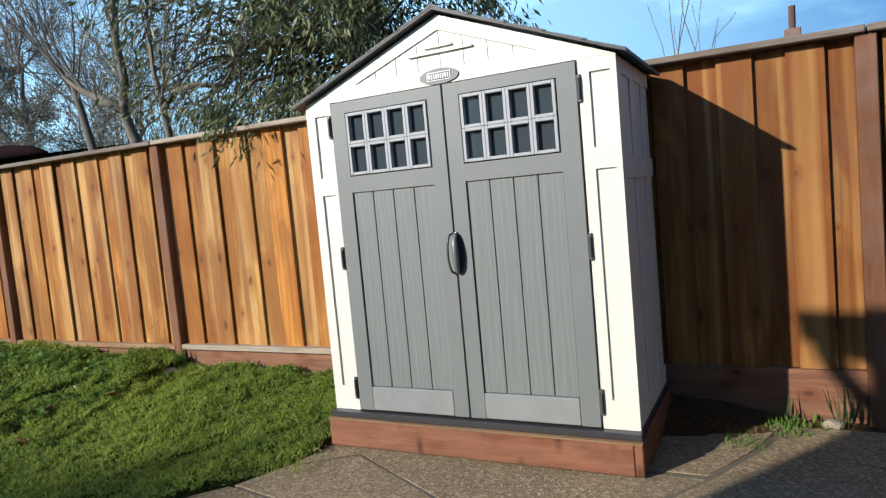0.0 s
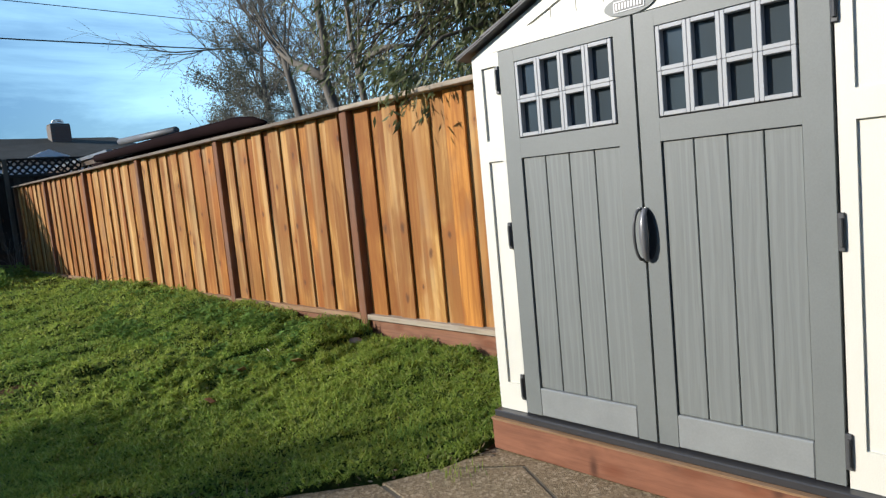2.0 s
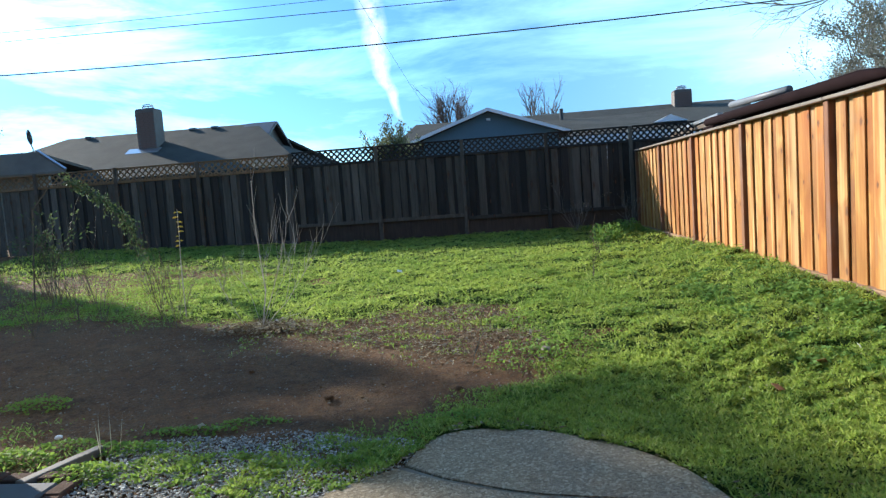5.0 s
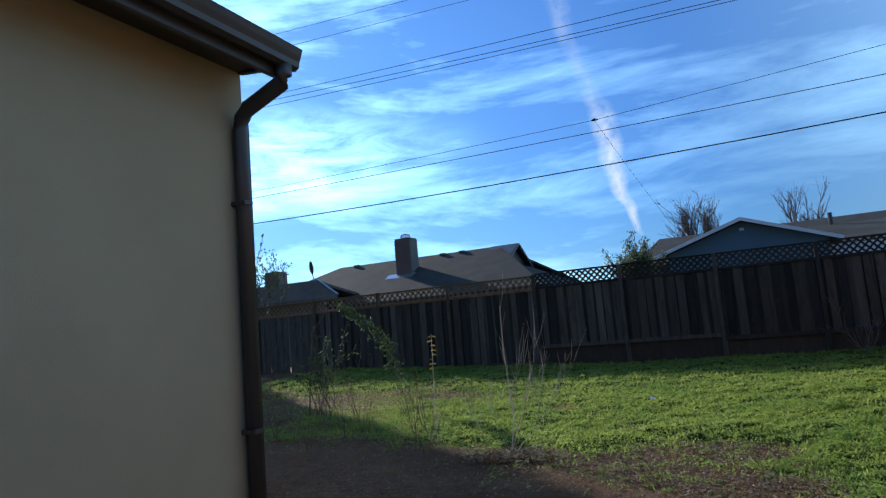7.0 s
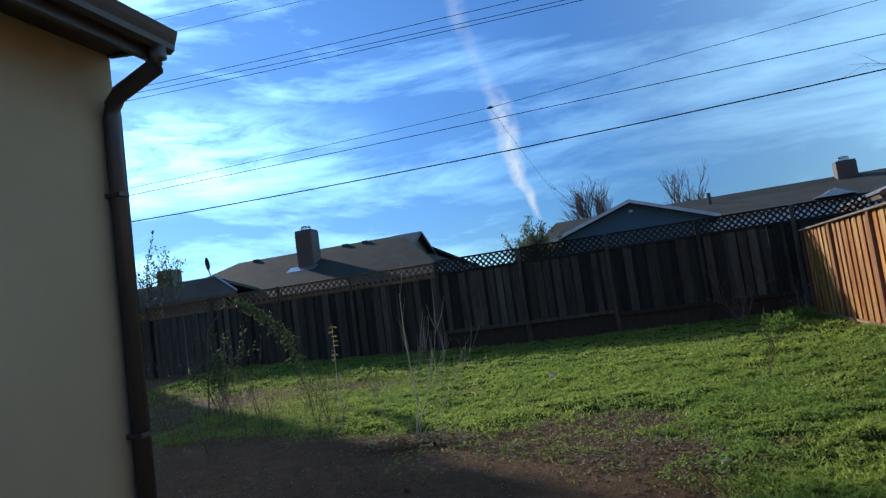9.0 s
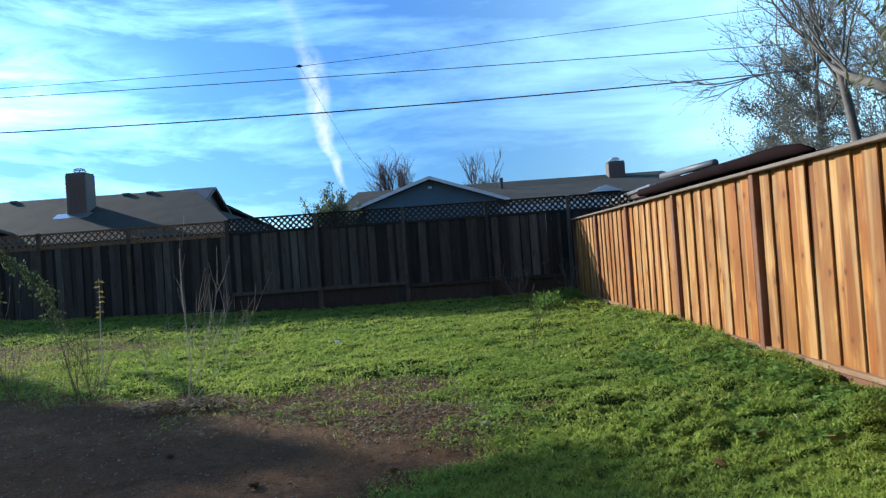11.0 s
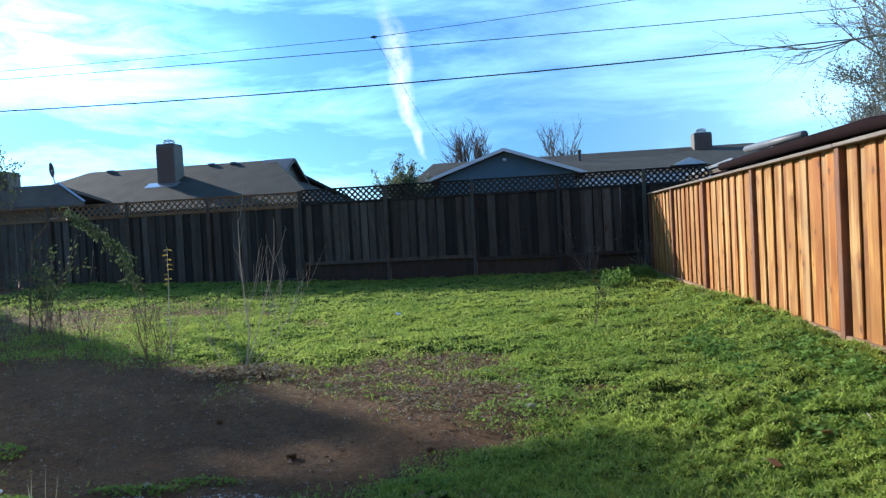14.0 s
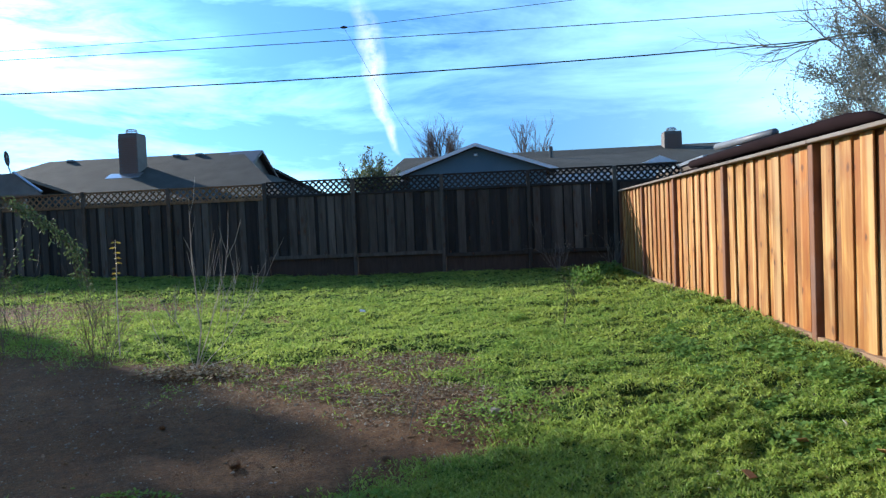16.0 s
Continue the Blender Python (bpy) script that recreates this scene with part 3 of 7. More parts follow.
def ground_z(x, y):
    x, y = np.asarray(x, dtype=float), np.asarray(y, dtype=float)
    z = 0.12 + 0.027 * np.clip(y - 5.0, 0, 14)
    z = z + 0.12 * smoothstep(3.2, 4.5, x) * smoothstep(-1.0, 0.6, y) * (1 - smoothstep(9, 14, y))
    z = z + 0.03 * np.clip(-x - 2.0, 0, 9) * smoothstep(9, 17, y)
    patio = 1 - smoothstep(-0.35, 0.25, y - patio_edge(x))
    return z * (1 - patio) + 0.124 * patio


def patio_edge(x):
    """How far north the paving reaches at x."""
    x = np.asarray(x, dtype=float)
    return np.interp(x, [-2.2, -1.2, -1.0, 0.3, 0.6, 0.72, 0.86, 1.1, 1.46, 1.8, 2.06, 2.19, 2.3, 2.6, 2.95, 3.5, 4.3], [4.2, 4.2, 3.9, 3.9, 4.12, 4.32, 4.69, 4.77, 4.70, 4.49, 4.23, 3.95, 3.74, 3.52, 3.25, 3.05, 0.9])


def gz(x, y):
    return float(ground_z(x, y))

# ---- ground ----
def axis_steps(lo, hi, step, far):
    mid = list(np.arange(lo, hi + 1e-6, step))
    out, d = [], step
    a = lo
    while a > -far:
        d *= 1.6
        a -= d
        out.append(a)
    left = out[::-1]
    out, d, a = [], step, hi
    while a < far:
        d *= 1.6
        a += d
        out.append(a)
    return np.array(left + mid + out)


def build_ground():
    xs, ys = axis_steps(-13.0, 5.2, 0.10, 2500), axis_steps(-3.0, 18.4, 0.10, 2500)
    X, Y = np.meshgrid(xs, ys)
    near = (1 - smoothstep(6, 9, X)) * smoothstep(-16, -13, X) * smoothstep(-5, -3, Y) * (1 - smoothstep(18, 20, Y))
    rough = smoothstep(-0.1, 0.3, Y - patio_edge(X))
    Z = ground_z(X, Y) + near * rough * (0.022 * wobble(X, Y, 2.1, 0.4) + 0.010 * wobble(X, Y, 7.3, 1.1) + 0.006 * wobble(X, Y, 19.0, 2.2))
    ny, nx = X.shape
    me = bpy.data.meshes.new("ground")
    idx = np.arange(nx * ny).reshape(ny, nx)
    q = np.stack([idx[:-1, :-1], idx[:-1, 1:], idx[1:, 1:], idx[1:, :-1]], axis=-1).reshape(-1, 4)
    me.from_pydata(np.stack([X, Y, Z], axis=-1).reshape(-1, 3).tolist(), [], q.tolist())
    me.polygons.foreach_set("use_smooth", [True] * len(me.polygons))
    me.materials.append(SOIL)
    return tagged(new("ground", me), "bare brown soil of a back yard, partly overgrown", "ground", kind="structure")


build_ground()


def slab(name, pts, top, parent):
    bm = bmesh.new()
    prism(bm, pts, "z", top - 0.10, top)
    up = [e for e in bm.edges if all(v.co.z > top - 0.01 for v in e.verts)]
    bmesh.ops.bevel(bm, geom=up, offset=0.006, segments=1, affect="EDGES")
    return part(name, bm, CONCRETE, parent)


patio = thing("pavement", (1.5, 1.0, 0.1), "worn exposed-aggregate concrete paving slabs with open joints", "paving", kind="structure")
slab("slab", [(0.70, 4.26), (0.74, 4.42), (0.80, 4.60), (0.87, 4.69), (0.98, 4.745), (1.10, 4.765), (1.28, 4.75), (1.46, 4.70), (1.63, 4.61), (1.80, 4.49), (1.94, 4.36), (2.06, 4.23), (2.14, 4.09), (2.19, 3.95), (2.25, 3.76), (1.80, 3.81), (1.42, 3.875), (1.26, 3.93), (0.94, 4.08)], 0.147, patio)
slab("slab", [(0.35, 3.95), (0.66, 4.22), (0.92, 4.05), (1.25, 3.90), (1.41, 3.845), (1.80, 3.785), (2.27, 3.735), (2.62, 3.50), (2.93, 3.26), (2.72, 2.2), (2.5, 0.6), (0.3, 0.6)], 0.146, patio)
slab("slab", [(2.945, 3.245), (3.20, 3.13), (3.462, 2.80), (3.21, 2.355), (2.965, 1.885), (2.74, 2.19)], 0.147, patio)
slab("slab", [(3.22, 3.12), (3.62, 3.05), (3.62, 0.98), (3.3, 1.2), (2.98, 1.88), (3.23, 2.34), (3.48, 2.80)], 0.147, patio)
slab("slab", [(3.66, 3.0), (4.40, 3.0), (4.42, 0.66), (4.02, 0.80), (3.66, 0.98)], 0.147, patio)
slab("slab", [(2.52, 0.6), (2.70, 1.95), (2.93, 1.85), (3.27, 1.17), (3.66, 0.94), (4.02, 0.76), (4.40, 0.62), (4.42, -8.6), (2.5, -8.6)], 0.146, patio)
slab("slab", [(-1.05, 0.57), (2.48, 0.57), (2.46, -8.6), (-1.05, -8.6)], 0.146, patio)
slab("slab", [(-1.05, 3.85), (0.30, 3.85), (0.28, 0.6), (-1.05, 0.6)], 0.144, patio)
STRIP = plain("grey_joint_timber", (0.16, 0.135, 0.10), 0.9, 0, 0.2, 3, 40, 0.5, 0.004, 0.2)
part("joint_filler", prism(bmesh.new(), [(2.27, 3.73), (2.6, 3.47), (2.93, 3.22), (3.20, 3.10), (4.38, 2.98), (4.40, 0.64), (4.40, -8.5), (-1.0, -8.5), (-1.0, 3.80), (0.36, 3.92), (0.69, 4.24), (0.93, 4.07), (1.255, 3.92), (1.415, 3.865), (1.80, 3.80), (2.24, 3.755)], "z", 0.06, 0.1425), STRIP, patio, "flush grey timber and dirt in the joints")
porch = thing("porch_step", (-1.5, 0.8, 0.1), "low dark concrete porch slab beside the house wall", "porch", kind="structure")
bm = boxed(-1.9, -1.18, -8.6, 4.12, 0.02, 0.17, bevel=0.012)
part("slab", bm, plain("dark_porch_concrete", (0.075, 0.07, 0.068), 0.8, 0, 0.2, 2, 60, 0.3, 0.004), porch)

# ---- redwood fence ----
FX = 4.60
POSTS = [-9.52, -7.10, -4.68, -2.24, 0.20, 2.80] + [5.42 + 2.43 * k for k in range(6)]


def fence_top(y):
    return 2.215 + 0.0065 * (y - 5.42)


rng = random.Random(7)


def board_mesh(name, w, t, h, material, dog=0.0):
    """One sawn board standing on z = 0, slightly bowed, with eased edges."""
    bm = boxed(-t / 2, t / 2, -w / 2, w / 2, 0, h, bevel=0.0025)
    return finish(bm, name, material)


def build_fence():
    f = thing("redwood_fence", (FX, 7, 0.25), "new redwood board-on-board fence with stained posts and a weathered cap", "fence")
    outer = [board_mesh("board", 0.185, 0.018, 1.77, REDWOOD), board_mesh("board", 0.178, 0.018, 1.77, REDWOOD), board_mesh("board", 0.192, 0.018, 1.77, REDWOOD)]
    inner = [board_mesh("board", 0.322, 0.018, 1.77, REDWOOD), board_mesh("board", 0.318, 0.018, 1.77, REDWOOD)]
    red_outer, red_inner = [board_mesh("board", 0.185, 0.018, 1.77, RED_BOARDS)], [board_mesh("board", 0.322, 0.018, 1.77, RED_BOARDS)]
    for a, b in zip(POSTS, POSTS[1:]):
        lo, hi = a + 0.046, b - 0.046
        n = 7
        step = (hi - lo) / n
        high = b < 5.5
        z0 = 0.415 if b < 3 else 0.46 if high else 0.455 + 0.004 * (a - 5.4)
        for i in range(n):
            top = fence_top(lo + step * i)
            s = (top - z0) / 1.77
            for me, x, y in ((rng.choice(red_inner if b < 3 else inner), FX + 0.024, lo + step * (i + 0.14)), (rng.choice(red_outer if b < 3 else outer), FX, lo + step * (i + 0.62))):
                ob = piece("board", me, (x + rng.uniform(-0.003, 0.003), y + rng.uniform(-0.01, 0.01), z0), f, (rng.uniform(-0.004, 0.004), rng.uniform(-0.002, 0.002), rng.uniform(-0.012, 0.012)))
                ob.scale = (1, 1, s)
        for y in (hi - 0.055,):
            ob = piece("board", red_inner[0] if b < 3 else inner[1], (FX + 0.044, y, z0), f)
            ob.scale = (1, 1, (fence_top(y) - z0) / 1.77)
        # bottom rail and kick board
        kt = z0 + 0.005
        if b > 3:
            part("rail", boxed(FX - 0.055, FX + 0.075, lo, hi, kt - 0.045, kt, bevel=0.004), PALE_CAP if a == 2.80 else TAN_RAIL, f, "weathered bottom rail")
        part("kick_board", boxed(FX - 0.022, FX + 0.02, lo, hi, 0.12, kt - (0.046 if b > 3 else 0.008), bevel=0.004), KICK_WOOD, f, "brown kick board along the ground")
        part("rail", boxed(FX + 0.068, FX + 0.10, lo, hi, fence_top(lo) - 0.12, fence_top(lo) - 0.03, bevel=0.004), CAP_WOOD, f)
        bm = boxed(-0.085, 0.085, -(b - a) / 2 + 0.004, (b - a) / 2 - 0.004, 0, 0.036, bevel=0.005)
        cap = new("cap", finish(bm, "cap", PALE_CAP if a == 2.80 else CAP_WOOD))
        m = (a + b) / 2
        cap.location = (FX - 0.01, m, fence_top(m) + 0.004)
        cap.rotation_euler = (math.atan(0.0065), 0, 0)
        tagged(under(cap, f), "grey weathered cap board")
    for y in POSTS:
        part("post", boxed(FX - 0.062, FX + 0.075, y - 0.048, y + 0.048, 0.05, fence_top(y) + 0.001, bevel=0.005), POST_WOOD, f, "dark stained post")
    return f


build_fence()

LATTICE_WOOD = board_wood("brown_lattice", [(0.17, 0.092, 0.040), (0.24, 0.135, 0.058)], 0.2, (0.06, 0.036, 0.02), knots=False)

# ---- old fence across the far end ----
FY = 17.75
OLD_POSTS = [6.70, 4.47, 2.41, 0.30, -1.91, -4.16, -6.68, -8.96, -11.25, -13.6, -15.9, -18.2, -20.5]


def lattice_panel(bm, x0, x1, z0, z1, y, pitch, w, t):
    """Crossed slats at 45 degrees, cut to a frame."""
    h = z1 - z0
    for s, yy in ((1, y), (-1, y - t)):
        n = int((x1 - x0 + h) / pitch) + 1
        for i in range(n + 1):
            c = x0 - h + i * pitch
            a0, a1 = max(c, x0), min(c + h, x1)
            if a1 - a0 < 0.02:
                continue
            za, zb = z0 + (a0 - c), z0 + (a1 - c)
            if s < 0:
                za, zb = z1 - (a0 - c), z1 - (a1 - c)
            d = Vector((a1 - a0, 0, zb - za)).normalized()
            nrm = Vector((-d.z, 0, d.x)) * w / 2
            p = [Vector((a0, yy, za)) + nrm, Vector((a1, yy, zb)) + nrm, Vector((a1, yy, zb)) - nrm, Vector((a0, yy, za)) - nrm]
            lo = [bm.verts.new(v) for v in p]
            hi = [bm.verts.new(v + Vector((0, -t, 0))) for v in p]
            bm.faces.new(lo)
            bm.faces.new(hi[::-1])
            for k in range(4):
                bm.faces.new((lo[k], hi[k], hi[(k + 1) % 4], lo[(k + 1) % 4]))
    return bm


def build_old_fence():
    f = thing("old_fence", (-6, FY, 0.5), "weathered grey board fence with a lattice strip on top", "fence")
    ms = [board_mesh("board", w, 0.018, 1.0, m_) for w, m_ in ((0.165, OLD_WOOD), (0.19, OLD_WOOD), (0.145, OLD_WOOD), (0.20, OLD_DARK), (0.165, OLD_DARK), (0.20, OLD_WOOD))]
    for m_ in ms:
        for v in m_.vertices:
            v.co.x, v.co.y = v.co.y, v.co.x
    rest = bmesh.new()
    for b, a in zip(OLD_POSTS, OLD_POSTS[1:]):
        lo, hi = a + 0.045, b - 0.045
        brown = a < -4.5
        z_l0, z_l1 = (2.52, 2.86) if brown else (2.56, 2.90)
        base = 1.0 if -4.5 < a < -1.0 else 0.92 if a > -2 else 0.60
        n = max(8, round((hi - lo) / 0.245))
        step = (hi - lo) / n
        for j in range(n):
            for k, (off, dy) in enumerate(((0.2, 0.026), (0.7, 0.0))):
                top = z_l0 - 0.004 - rng.choice((0.0, 0.0, 0.008, 0.016))
                at = (lo + step * (j + off) + rng.uniform(-0.028, 0.028), FY + dy + rng.uniform(0, 0.006), base - rng.uniform(0, 0.02))
                if a > -11.5:
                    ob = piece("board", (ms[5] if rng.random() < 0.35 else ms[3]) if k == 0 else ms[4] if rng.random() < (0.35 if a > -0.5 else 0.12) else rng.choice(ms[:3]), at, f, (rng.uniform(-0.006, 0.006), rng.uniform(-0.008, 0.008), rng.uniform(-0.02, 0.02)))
                    ob.scale = (1, 1, top - at[2])
                else:
                    box(rest, at[0] - 0.07, at[0] + 0.07, at[1] - 0.009, at[1] + 0.009, base, top)
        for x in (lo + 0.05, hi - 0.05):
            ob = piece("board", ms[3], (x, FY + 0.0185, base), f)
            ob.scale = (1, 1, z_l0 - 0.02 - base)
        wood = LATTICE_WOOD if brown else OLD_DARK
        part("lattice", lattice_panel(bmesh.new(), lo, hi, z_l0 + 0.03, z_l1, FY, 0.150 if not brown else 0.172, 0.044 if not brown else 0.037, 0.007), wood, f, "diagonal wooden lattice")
        part("rail", boxed(lo, hi, FY - 0.045, FY + 0.045, z_l1, z_l1 + 0.04, bevel=0.004), wood, f)
        part("rail", boxed(lo, hi, FY - 0.035, FY + 0.03, z_l0 - 0.03, z_l0 + 0.035, bevel=0.004), wood, f)
        part("rail", boxed(lo, hi, FY - 0.05, FY - 0.012, base - 0.02, base + 0.07, bevel=0.004), OLD_WOOD, f)
        if a > -4.5:
            part("kick_board", boxed(lo, hi, FY + 0.03, FY + 0.07, 0.25, base + 0.02, bevel=0.004), DARK_KICK, f, "dark brown retaining boards under the fence")
        else:
            part("kick_board", boxed(lo, hi, FY + 0.0, FY + 0.04, 0.3, base, bevel=0.004), OLD_WOOD, f)
    for x in OLD_POSTS:
        part("post", boxed(x - 0.045, x + 0.045, FY - 0.065, FY + 0.03, 0.3, 2.93 if x > -3 else 2.92, bevel=0.005), OLD_WOOD if x > -4.5 else OLD_BROWN, f)
    return f, rest


old_fence, far_boards = build_old_fence()
tagged(part("paling", far_boards, OLD_WOOD, old_fence), kind="stuff")

# ---- the house beside the yard ----
WX, WY = -1.90, 4.44
ET = 3.63                       # top of the gutter
EX, GE = WX + 0.402, WY + 0.02  # fascia face, north end of the eave
house = thing("house", (WX - 4, 0, 0.1), "beige stucco house corner with dark brown eaves and gutter", "house")
part("wall", boxed(WX - 0.25, WX, -9.0, WY, 0.0, ET - 0.03), STUCCO, house, "beige stucco wall")
part("wall", boxed(WX - 9.0, WX - 0.252, WY - 0.25, WY, 0.0, ET - 0.03), STUCCO, house)
part("wall", boxed(WX - 9.0, WX - 8.75, -9.0, WY - 0.252, 0.0, ET - 0.03), STUCCO, house)
# an unseen wing, added to close the patio to the south
part("wall", boxed(WX + 0.002, 4.45, -8.95, -8.7, 0.0, ET - 0.03), STUCCO, house)
wing = bmesh.new()
prism(wing, [(-8.25, ET - 0.10), (-8.25, ET), (-12.8, 4.9), (-12.8, 4.78)], "x", WX + 0.42, 4.5)
part("roof", wing, ROOF_BROWN, house)
RIDGE_X, RIDGE_Z = WX - 4.5, 4.75
bm = bmesh.new()
for sgn in (1, -1):
    ex = RIDGE_X + sgn * (EX - RIDGE_X)
    prism(bm, [(ex, ET - 0.02), (RIDGE_X, RIDGE_Z), (RIDGE_X, RIDGE_Z + 0.12), (ex, ET + 0.035)], "y", -9.4, GE)
part("roof", bm, ROOF_BROWN, house, "brown shingle roof")
part("soffit", boxed(WX, EX - 0.042, -9.4, GE - 0.002, ET - 0.05, ET - 0.022), BROWN_PAINT, house, "dark brown boarded soffit")
bm = bmesh.new()
prism(bm, [(WX + 0.002, ET - 0.058), (EX - 0.041, ET - 0.105), (EX - 0.041, ET - 0.052), (WX + 0.002, ET - 0.052)], "y", GE - 0.05, GE - 0.004)
part("eave_return", bm, BROWN_PAINT, house, "dark brown eave end board")
part("fascia", boxed(EX - 0.04, EX, -9.4, GE, ET - 0.20, ET - 0.021, bevel=0.004), BROWN_PAINT, house, "dark brown fascia board")
bm = bmesh.new()
prism(bm, [(WX - 0.01, ET - 0.03), (RIDGE_X, RIDGE_Z - 0.02), (2 * RIDGE_X - WX, ET - 0.03)], "y", WY - 0.2, WY - 0.01)
part("gable", bm, STUCCO, house)
# gutter with an ogee front
gx = EX + 0.002
ogee = [(0.0, -0.13), (0.06, -0.145), (0.092, -0.125), (0.098, -0.09), (0.115, -0.05), (0.130, -0.005)]
inner = [(x - 0.010, z + 0.006) for x, z in ogee[::-1][1:-1]]
gut = [(gx + x, ET + z) for x, z in ogee + [(0.119, 0.0)] + inner + [(0.010, -0.118), (0.010, 0.0), (0.0, 0.0)]]
part("gutter", prism(bmesh.new(), gut, "y", -9.4, GE), BROWN_METAL, house, "dark bronze metal gutter")
part("end_cap", prism(bmesh.new(), [(gx + x, ET + z) for x, z in ogee + [(0.0, 0.0)]], "y", GE + 0.0005, GE + 0.004), BROWN_METAL, house)
DS = WY - 0.085
path = [(gx + 0.045, DS, ET - 0.125), (gx + 0.045, DS, ET - 0.20), (gx + 0.030, DS, ET - 0.245), (WX + 0.125, DS, ET - 0.36), (WX + 0.070, DS, ET - 0.42), (WX + 0.058, DS, ET - 0.50), (WX + 0.058, DS, 0.17)]
part("downspout", tube(bmesh.new(), path, 0.056, 8), BROWN_METAL, house, "dark bronze downspout", smooth=True)
for z in (2.6, 1.1):
    part("strap", boxed(WX, WX + 0.119, DS - 0.065, DS + 0.02, z, z + 0.03, bevel=0.003), BROWN_METAL, house)

# ---- garden shed ----
SX, SY0, SY1, SYM = 3.60, 1.262, 3.030, 2.149      # front face, sides, middle
SZ0, SZ1, SZA = 0.358, 2.128, 2.478                # floor, eaves, apex
SBACK = 4.42


def build_shed_base():
    b = thing("timber_base", (3.9, 2.15, 0.156), "reddish pressure-treated timber frame under the shed", "base")
    part("front_beam", boxed(3.535, 3.573, 1.288, 3.046, 0.157, 0.312, bevel=0.005), SKID_WOOD, b)
    for k in range(3):
        part("plywood_edge", boxed(3.531 + 0.001 * (k % 2), 3.56, 1.247, 3.047, 0.3125 + 0.0033 * k, 0.3150 + 0.0033 * k), TAN_RAIL, b, "pale layered plywood edge")
    part("side_beam", boxed(3.536, 4.45, 1.246, 1.286, 0.157, 0.321, bevel=0.005), SKID_WOOD, b)
    part("side_beam", boxed(3.575, 4.45, 3.006, 3.046, 0.157, 0.321, bevel=0.005), SKID_WOOD, b)
    part("rear_beam", boxed(4.41, 4.448, 1.288, 3.004, 0.157, 0.321, bevel=0.005), SKID_WOOD, b)
    return b


def sunk_panel(bm, y0, y1, z0, z1, holes, x0=0.0, depth=0.012, thick=0.03):
    """A front panel with rectangular sunk fields: strips round each field, and a plate behind. x counts back from the face."""
    box(bm, SX + x0 + depth, SX + x0 + thick, y0, y1, z0, z1)
    cuts = sorted(holes, key=lambda h: h[2])
    z = z0
    face = SX + x0
    for (a, b, c, d) in cuts:
        box(bm, face, face + depth + 0.001, y0, y1, z, c)
        box(bm, face, face + depth + 0.001, y0, a, c, d)
        box(bm, face, face + depth + 0.001, b, y1, c, d)
        z = d
    box(bm, face, face + depth + 0.001, y0, y1, z, z1)
    return bm


BRIGHT_RAIL = plain("worn_grey_resin", (0.235, 0.248, 0.245), 0.42, 0, 0.08, 9, 120, 0.2, 0.001)


